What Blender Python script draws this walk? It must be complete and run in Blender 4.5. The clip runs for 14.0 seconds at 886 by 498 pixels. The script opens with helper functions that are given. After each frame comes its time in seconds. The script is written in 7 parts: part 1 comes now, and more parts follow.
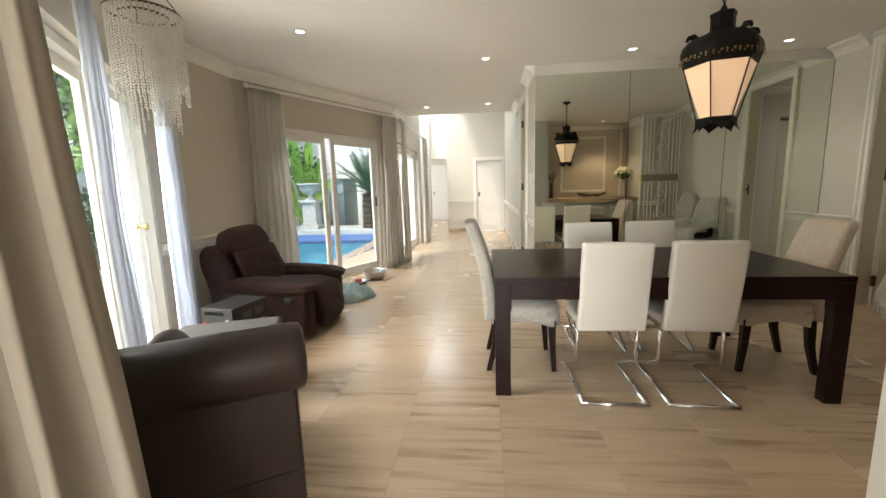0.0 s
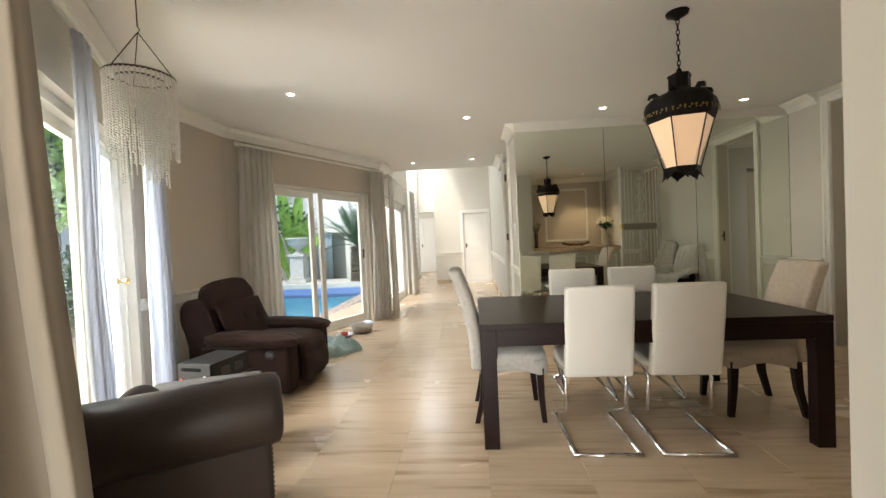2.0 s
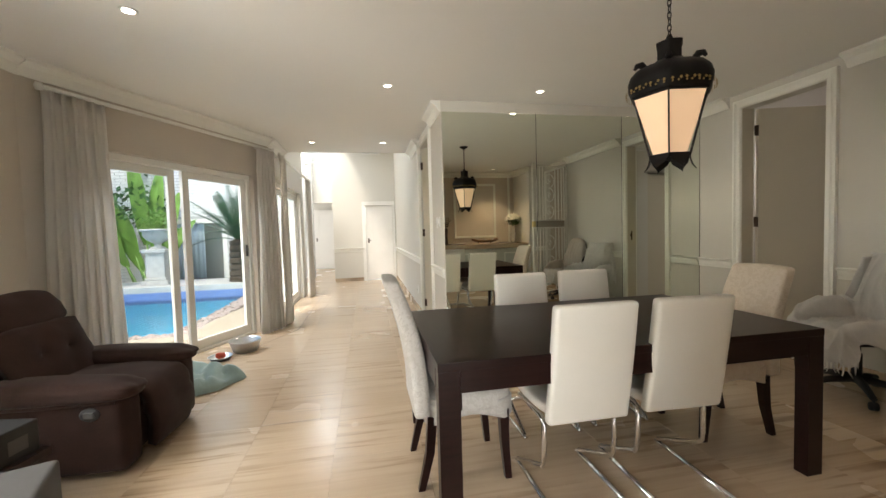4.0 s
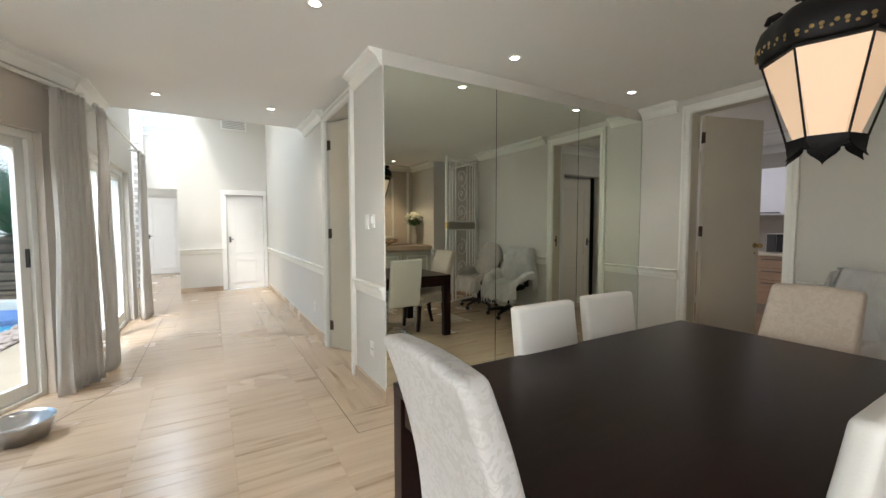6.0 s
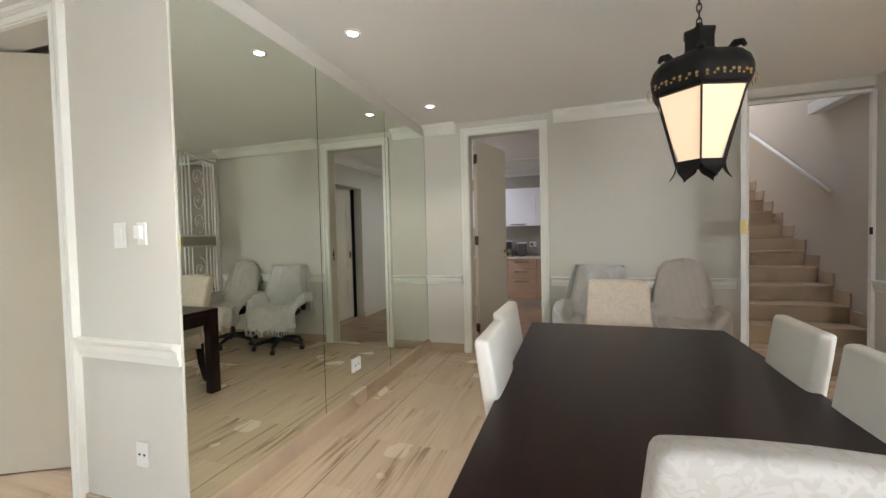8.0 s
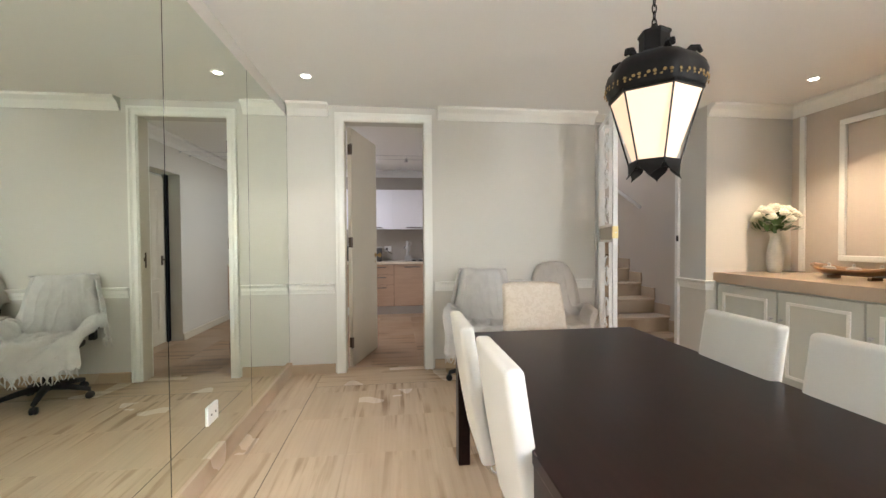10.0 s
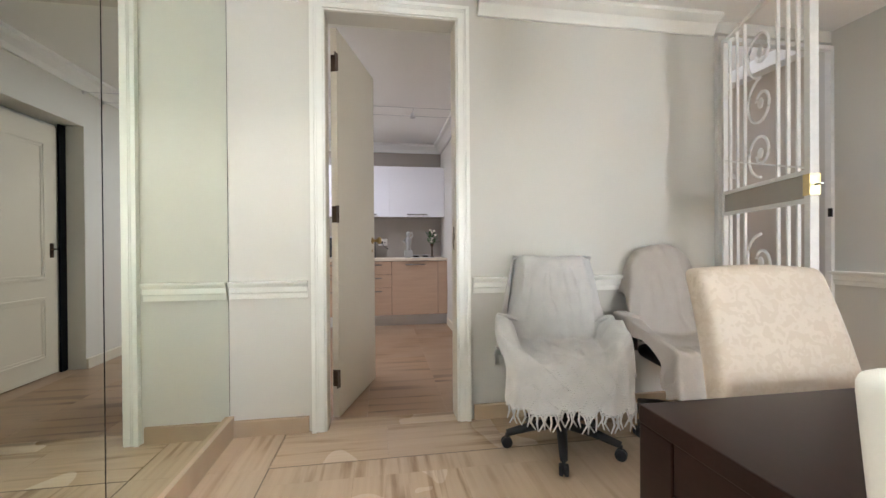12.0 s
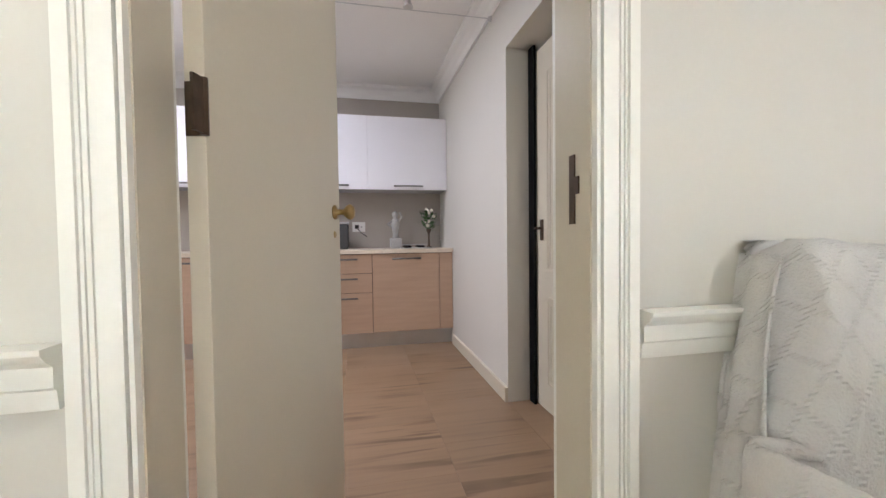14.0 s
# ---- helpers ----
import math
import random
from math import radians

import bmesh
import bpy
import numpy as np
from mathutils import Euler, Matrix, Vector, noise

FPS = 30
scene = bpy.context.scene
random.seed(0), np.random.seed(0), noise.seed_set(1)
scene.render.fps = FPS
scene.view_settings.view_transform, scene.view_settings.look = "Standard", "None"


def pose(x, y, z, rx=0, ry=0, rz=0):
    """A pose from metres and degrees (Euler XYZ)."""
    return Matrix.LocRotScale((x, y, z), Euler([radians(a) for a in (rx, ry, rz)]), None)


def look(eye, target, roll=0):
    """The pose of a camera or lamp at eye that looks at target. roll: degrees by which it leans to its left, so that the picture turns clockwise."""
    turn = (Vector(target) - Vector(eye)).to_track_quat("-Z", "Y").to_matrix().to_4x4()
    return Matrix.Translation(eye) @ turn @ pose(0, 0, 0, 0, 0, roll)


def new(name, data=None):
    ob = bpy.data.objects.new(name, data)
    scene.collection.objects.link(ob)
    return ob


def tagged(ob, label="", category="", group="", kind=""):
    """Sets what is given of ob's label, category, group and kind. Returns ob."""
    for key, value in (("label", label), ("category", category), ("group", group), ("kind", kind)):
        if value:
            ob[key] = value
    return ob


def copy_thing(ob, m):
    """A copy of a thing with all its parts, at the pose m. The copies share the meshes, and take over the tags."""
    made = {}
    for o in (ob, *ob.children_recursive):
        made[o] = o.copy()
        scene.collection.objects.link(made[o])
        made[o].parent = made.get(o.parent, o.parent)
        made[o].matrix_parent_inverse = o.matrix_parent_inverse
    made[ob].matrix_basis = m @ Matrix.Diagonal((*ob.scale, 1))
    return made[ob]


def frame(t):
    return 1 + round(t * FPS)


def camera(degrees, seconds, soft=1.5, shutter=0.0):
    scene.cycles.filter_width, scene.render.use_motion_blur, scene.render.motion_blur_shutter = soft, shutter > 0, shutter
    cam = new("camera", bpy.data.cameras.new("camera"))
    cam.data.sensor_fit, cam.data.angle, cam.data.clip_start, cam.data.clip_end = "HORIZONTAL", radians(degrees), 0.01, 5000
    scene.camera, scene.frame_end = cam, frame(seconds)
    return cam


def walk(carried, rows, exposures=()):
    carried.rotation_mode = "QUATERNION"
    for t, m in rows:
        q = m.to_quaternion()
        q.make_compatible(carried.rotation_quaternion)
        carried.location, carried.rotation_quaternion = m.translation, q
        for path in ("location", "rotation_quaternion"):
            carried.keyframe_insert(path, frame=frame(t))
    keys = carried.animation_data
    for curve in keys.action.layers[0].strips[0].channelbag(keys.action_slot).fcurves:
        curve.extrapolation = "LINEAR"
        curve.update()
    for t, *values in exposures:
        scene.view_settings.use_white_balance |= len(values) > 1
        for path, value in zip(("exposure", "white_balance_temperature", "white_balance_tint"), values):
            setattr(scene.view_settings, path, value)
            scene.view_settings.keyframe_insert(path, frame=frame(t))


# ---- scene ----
cam = camera(96.4, 14.0)
PATH = [
    (0, (0.208, 0.106, 1.256), (-0.002, 2.071, 0.949), -1.7),
    (0.5, (0.224, 0.083, 1.264), (0.01, 2.06, 1.045), -2.1),
    (1, (0.232, 0.069, 1.25), (0.018, 2.053, 1.113), -2.4),
    (1.5, (0.24, 0.064, 1.246), (0.041, 2.052, 1.165), -2.7),
    (2, (0.243, 0.084, 1.226), (0.093, 2.078, 1.181), -2.6),
    (2.5, (0.209, 0.172, 1.219), (0.156, 2.171, 1.175), -2.2),
    (3, (0.136, 0.336, 1.227), (0.222, 2.334, 1.167), -2.1),
    (5.5, (-0.203, 1.806, 1.294), (0.633, 3.618, 1.164), -0.3),
    (6, (-0.306, 2.111, 1.302), (0.708, 3.832, 1.189), -0.1),
    (6.5, (-0.418, 2.402, 1.292), (0.815, 3.973, 1.198), -0.3),
    (7, (-0.488, 2.68, 1.268), (0.996, 4.019, 1.191), -0.8),
    (7.5, (-0.544, 2.94, 1.284), (1.186, 3.942, 1.214), -1.2),
    (8, (-0.477, 3.169, 1.302), (1.421, 3.798, 1.24), -1.3),
    (8.5, (-0.395, 3.29, 1.318), (1.578, 3.61, 1.261), -0.9),
    (9, (-0.373, 3.445, 1.319), (1.625, 3.513, 1.258), -0.9),
    (11.5, (0.97, 4.042, 1.088), (2.937, 3.678, 1.073), 0.2),
    (12, (1.442, 3.95, 1.046), (3.418, 3.64, 1.036), -0.4),
    (12.5, (1.914, 3.903, 1.018), (3.899, 3.662, 1.016), -0.8),
    (13, (2.35, 3.894, 1.014), (4.334, 3.64, 0.991), -0.7),
    (13.5, (2.76, 3.912, 1.008), (4.736, 3.609, 0.967), -0.8),
    (14, (3.11, 3.936, 1.007), (5.064, 3.515, 0.946), -0.7),
]
walk(cam, [(t, look(eye, target, roll)) for t, eye, target, roll in PATH],
     [(0.0, 2.3, 7000, 9), (3.0, 2.28, 7000, 10), (5.5, 2.28, 6450, 10), (6.5, 2.32, 6100, 9), (7.5, 2.48, 6200, 10), (8.25, 3.05, 6100, 10), (9.0, 3.4, 6100, 11), (11.5, 3.5, 6050, 11), (12.5, 3.7, 5750, 11), (13.5, 3.62, 5900, 12), (14.0, 3.7, 5950, 12)])

# ---- world, sun, lamps ----
SUN_EL, SUN_AZ = 58.0, 215.0
world = bpy.data.worlds.new("sky")
scene.world = world
world.use_nodes = True
wn = world.node_tree.nodes
sky = wn.new("ShaderNodeTexSky")
sky.sky_type = "NISHITA"
sky.sun_disc = False
sky.sun_elevation = radians(SUN_EL)
sky.sun_rotation = radians(SUN_AZ)
world.node_tree.links.new(sky.outputs[0], wn["Background"].inputs[0])
wn["Background"].inputs[1].default_value = 0.15


def lamp(name, kind, energy, matrix, color=(1, 1, 1), label="", **extra):
    data = bpy.data.lights.new(name, kind)
    data.energy, data.color = energy, color
    for key, value in extra.items():
        if key == "size":
            data.shape, data.size, data.size_y = "RECTANGLE", value[0], value[1]
        elif key == "soft":
            data.shadow_soft_size = value
        elif key == "cone":
            data.spot_size, data.spot_blend = radians(value), 0.6
        elif key == "angle":
            data.angle = radians(value)
    ob = new(name, data)
    ob.matrix_world = matrix
    return ob


sun = lamp("sun", "SUN", 0.8, look((0, 0, 20), (-math.sin(radians(SUN_AZ)) * 10, -math.cos(radians(SUN_AZ)) * 10, 20 - 10 * math.tan(radians(SUN_EL)))), (1, 0.95, 0.87), angle=12.0)
# daylight in the skylight over the passage
lamp("skylight_light", "AREA", 29, look((-1.28, 10.23, 4.06), (-1.28, 10.23 - 1.23, 4.06 - 5.53)), (0.98, 0.98, 1.0), size=(1.35, 5.2))
# sky light falling steeply through the garden doors of the bay
lamp("bay_window_light", "AREA", 55, look((-3.45, 1.45, 2.95), (-0.9, 2.75, 0.2)), (0.95, 0.97, 1.0), size=(2.0, 0.7))
# unseen fill lamp in the room behind, standing in an added window opening
lamp("south_fill_light", "AREA", 70, look((0.6, -5.3, 1.5), (0.6, 0, 1.2)), (0.95, 0.97, 1.0), size=(4.0, 2.0))
# added fill lamp, out of view, that brightens the far lobby
lamp("lobby_fill_light", "AREA", 9, look((-3.28, 14.3, 1.35), (0, 14.3, 1.2)), (0.95, 0.97, 1.0), size=(1.7, 1.7))
lamp("slider_window_light", "AREA", 22, look((-2.75, 5.80, 2.95), (-0.6, 4.75, 0.3)), (0.95, 0.97, 1.0), size=(2.0, 0.7))
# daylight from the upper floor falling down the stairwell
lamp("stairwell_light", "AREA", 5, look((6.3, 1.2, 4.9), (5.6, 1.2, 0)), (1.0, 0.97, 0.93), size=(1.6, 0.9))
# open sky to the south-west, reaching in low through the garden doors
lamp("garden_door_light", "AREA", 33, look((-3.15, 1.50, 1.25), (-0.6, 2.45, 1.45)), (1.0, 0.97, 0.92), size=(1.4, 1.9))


# ---- materials ----
def mat(name, color, rough=0.6, metal=0.0, vary=0.06, scale=6.0, fine=60.0, bump=0.05, spec=0.5, stretch=(1, 1, 1), sheen=0.0, coat=0.0, dist=0.003):
    """A principled surface with two scales of variation in tone and a fine relief."""
    m = bpy.data.materials.new(name)
    m.use_nodes = True
    nt = m.node_tree
    n, l = nt.nodes, nt.links
    b = n["Principled BSDF"]
    b.inputs["Roughness"].default_value = rough
    b.inputs["Metallic"].default_value = metal
    b.inputs["Specular IOR Level"].default_value = spec
    b.inputs["Sheen Weight"].default_value = sheen
    b.inputs["Coat Weight"].default_value = coat
    geo = n.new("ShaderNodeNewGeometry")
    mp = n.new("ShaderNodeMapping")
    mp.inputs["Scale"].default_value = stretch
    l.new(geo.outputs["Position"], mp.inputs["Vector"])
    big, small = n.new("ShaderNodeTexNoise"), n.new("ShaderNodeTexNoise")
    big.inputs["Scale"].default_value, small.inputs["Scale"].default_value = scale, fine
    big.inputs["Detail"].default_value, small.inputs["Detail"].default_value = 4, 3
    l.new(mp.outputs[0], big.inputs["Vector"])
    l.new(mp.outputs[0], small.inputs["Vector"])
    add = n.new("ShaderNodeMath")
    add.operation = "MULTIPLY_ADD"
    l.new(small.outputs[0], add.inputs[0])
    add.inputs[1].default_value = 0.5
    l.new(big.outputs[0], add.inputs[2])
    rng = n.new("ShaderNodeMapRange")
    rng.inputs["From Min"].default_value, rng.inputs["From Max"].default_value = 0.45, 1.05
    rng.inputs["To Min"].default_value, rng.inputs["To Max"].default_value = 1 - vary, 1 + vary
    l.new(add.outputs[0], rng.inputs[0])
    mul = n.new("ShaderNodeVectorMath")
    mul.operation = "SCALE"
    mul.inputs[0].default_value = color
    l.new(rng.outputs[0], mul.inputs["Scale"])
    l.new(mul.outputs[0], b.inputs["Base Color"])
    if bump:
        bp = n.new("ShaderNodeBump")
        bp.inputs["Strength"].default_value, bp.inputs["Distance"].default_value = bump, dist
        l.new(small.outputs[0], bp.inputs["Height"])
        l.new(bp.outputs[0], b.inputs["Normal"])
    return m


def stone(name, along_y=False, base=(0.66, 0.55, 0.42), dark=(0.36, 0.26, 0.17), rough=0.22):
    """Vein-cut travertine: fine bands along one way, darker streaks, pits; each slab shifted by its own chance number."""
    m = bpy.data.materials.new(name)
    m.use_nodes = True
    nt = m.node_tree
    n, l = nt.nodes, nt.links
    b = n["Principled BSDF"]
    geo, info = n.new("ShaderNodeNewGeometry"), n.new("ShaderNodeObjectInfo")
    off = n.new("ShaderNodeVectorMath")
    off.operation = "MULTIPLY_ADD"
    comb = n.new("ShaderNodeCombineXYZ")
    for i in range(3):
        l.new(info.outputs["Random"], comb.inputs[i])
    l.new(comb.outputs[0], off.inputs[0])
    off.inputs[1].default_value = (17.0, 31.0, 0.0)
    l.new(geo.outputs["Position"], off.inputs[2])

    def bands(sx, sy, detail, distort):
        mp, tx = n.new("ShaderNodeMapping"), n.new("ShaderNodeTexNoise")
        mp.inputs["Scale"].default_value = (sy, sx, 1) if along_y else (sx, sy, 1)
        tx.inputs["Scale"].default_value, tx.inputs["Detail"].default_value, tx.inputs["Distortion"].default_value = 1.0, detail, distort
        l.new(off.outputs[0], mp.inputs[0])
        l.new(mp.outputs[0], tx.inputs["Vector"])
        return tx.outputs[0]

    fine, broad, streak = bands(1.6, 42.0, 5, 0.3), bands(0.6, 5.0, 3, 0.6), bands(1.1, 17.0, 6, 0.4)
    cloud = bands(1.2, 1.2, 3, 0.2)

    def ramp(src, a, c, lo, hi):
        r = n.new("ShaderNodeMapRange")
        r.inputs["From Min"].default_value, r.inputs["From Max"].default_value = a, c
        r.inputs["To Min"].default_value, r.inputs["To Max"].default_value = lo, hi
        l.new(src, r.inputs[0])
        return r.outputs[0]

    def mix(fac, x, y):
        k = n.new("ShaderNodeMix")
        k.data_type = "RGBA"
        l.new(fac, k.inputs[0])
        for s, v in ((6, x), (7, y)):
            if isinstance(v, tuple):
                k.inputs[s].default_value = (*v, 1)
            else:
                l.new(v, k.inputs[s])
        return k.outputs[2]

    light = tuple(min(1, c * 1.12) for c in base)
    mid = tuple(a * 0.72 + c * 0.28 for a, c in zip(base, dark))
    col = mix(ramp(broad, 0.35, 0.65, 0, 1), light, base)
    col = mix(ramp(fine, 0.42, 0.75, 0, 0.48), col, mid)
    both = n.new("ShaderNodeMath")
    both.operation = "MULTIPLY"
    l.new(ramp(streak, 0.52, 0.64, 0, 1), both.inputs[0])
    l.new(ramp(cloud, 0.42, 0.64, 0.05, 0.9), both.inputs[1])
    col = mix(both.outputs[0], col, dark)
    tone = n.new("ShaderNodeVectorMath")
    tone.operation = "SCALE"
    l.new(col, tone.inputs[0])
    l.new(ramp(info.outputs["Random"], 0, 1, 0.965, 1.03), tone.inputs["Scale"])
    l.new(tone.outputs[0], b.inputs["Base Color"])
    l.new(ramp(cloud, 0.3, 0.7, rough * 0.8, rough * 1.35), b.inputs["Roughness"])
    bp = n.new("ShaderNodeBump")
    bp.inputs["Strength"].default_value, bp.inputs["Distance"].default_value = 0.06, 0.002
    l.new(streak, bp.inputs["Height"])
    l.new(bp.outputs[0], b.inputs["Normal"])
    return m


def glow(name, color, strength):
    m = bpy.data.materials.new(name)
    m.use_nodes = True
    b = m.node_tree.nodes["Principled BSDF"]
    b.inputs["Base Color"].default_value = (*color, 1)
    b.inputs["Emission Color"].default_value = (*color, 1)
    b.inputs["Emission Strength"].default_value = strength
    return m


def glass(name, color=(0.95, 0.98, 0.97)):
    """Thin clear pane: straight through, with a faint mirror on the face."""
    m = bpy.data.materials.new(name)
    m.use_nodes = True
    n, l = m.node_tree.nodes, m.node_tree.links
    tr, gl, mx, fr = n.new("ShaderNodeBsdfTransparent"), n.new("ShaderNodeBsdfGlossy"), n.new("ShaderNodeMixShader"), n.new("ShaderNodeLayerWeight")
    pw = n.new("ShaderNodeMath")
    pw.operation = "POWER"
    pw.inputs[1].default_value = 4.0
    sc = n.new("ShaderNodeMath")
    sc.operation = "MULTIPLY_ADD"
    sc.inputs[1].default_value, sc.inputs[2].default_value = 0.35, 0.02
    tr.inputs[0].default_value = (*color, 1)
    gl.inputs["Roughness"].default_value = 0.02
    fr.inputs[0].default_value = 0.5
    l.new(fr.outputs["Facing"], pw.inputs[0])
    l.new(pw.outputs[0], sc.inputs[0])
    l.new(sc.outputs[0], mx.inputs[0])
    l.new(tr.outputs[0], mx.inputs[1])
    l.new(gl.outputs[0], mx.inputs[2])
    l.new(mx.outputs[0], n["Material Output"].inputs[0])
    return m


def sheer(name, color, through_part):
    """Cloth that lets some light through."""
    m = mat(name, color, 0.9, vary=0.05, scale=3, fine=140, bump=0.12, spec=0.2, sheen=0.2)
    n, l = m.node_tree.nodes, m.node_tree.links
    t, mx = n.new("ShaderNodeBsdfTranslucent"), n.new("ShaderNodeMixShader")
    t.inputs[0].default_value = (*color, 1)
    mx.inputs[0].default_value = through_part
    l.new(n["Principled BSDF"].outputs[0], mx.inputs[1])
    l.new(t.outputs[0], mx.inputs[2])
    l.new(mx.outputs[0], n["Material Output"].inputs[0])
    return m


def damask(name, base, dark, scale=9.0, soft=0.06):
    """Velvet with a leafy woven figure."""
    m = mat(name, base, 0.75, vary=0.06, scale=5, fine=120, bump=0.08, spec=0.2, sheen=0.1)
    n, l = m.node_tree.nodes, m.node_tree.links
    src = n["Principled BSDF"].inputs["Base Color"].links[0].from_socket
    geo = n["Geometry"]
    warp, vor = n.new("ShaderNodeTexNoise"), n.new("ShaderNodeTexVoronoi")
    warp.inputs["Scale"].default_value = 24
    mixv = n.new("ShaderNodeVectorMath")
    mixv.operation = "MULTIPLY_ADD"
    l.new(geo.outputs["Position"], warp.inputs["Vector"])
    l.new(warp.outputs["Color"], mixv.inputs[0])
    mixv.inputs[1].default_value = (0.09, 0.09, 0.09)
    l.new(geo.outputs["Position"], mixv.inputs[2])
    vor.inputs["Scale"].default_value = scale
    vor.feature = "SMOOTH_F1"
    l.new(mixv.outputs[0], vor.inputs["Vector"])
    wv = n.new("ShaderNodeMath")
    wv.operation = "SINE"
    k = n.new("ShaderNodeMath")
    k.operation = "MULTIPLY"
    k.inputs[1].default_value = 14.0
    l.new(vor.outputs["Distance"], k.inputs[0])
    l.new(k.outputs[0], wv.inputs[0])
    r = n.new("ShaderNodeMapRange")
    r.inputs["From Min"].default_value, r.inputs["From Max"].default_value = 0.1, 0.1 + soft * 6
    l.new(wv.outputs[0], r.inputs[0])
    mx = n.new("ShaderNodeMix")
    mx.data_type = "RGBA"
    l.new(r.outputs[0], mx.inputs[0])
    l.new(src, mx.inputs[6])
    mx.inputs[7].default_value = (*dark, 1)
    l.new(mx.outputs[2], n["Principled BSDF"].inputs["Base Color"])
    return m


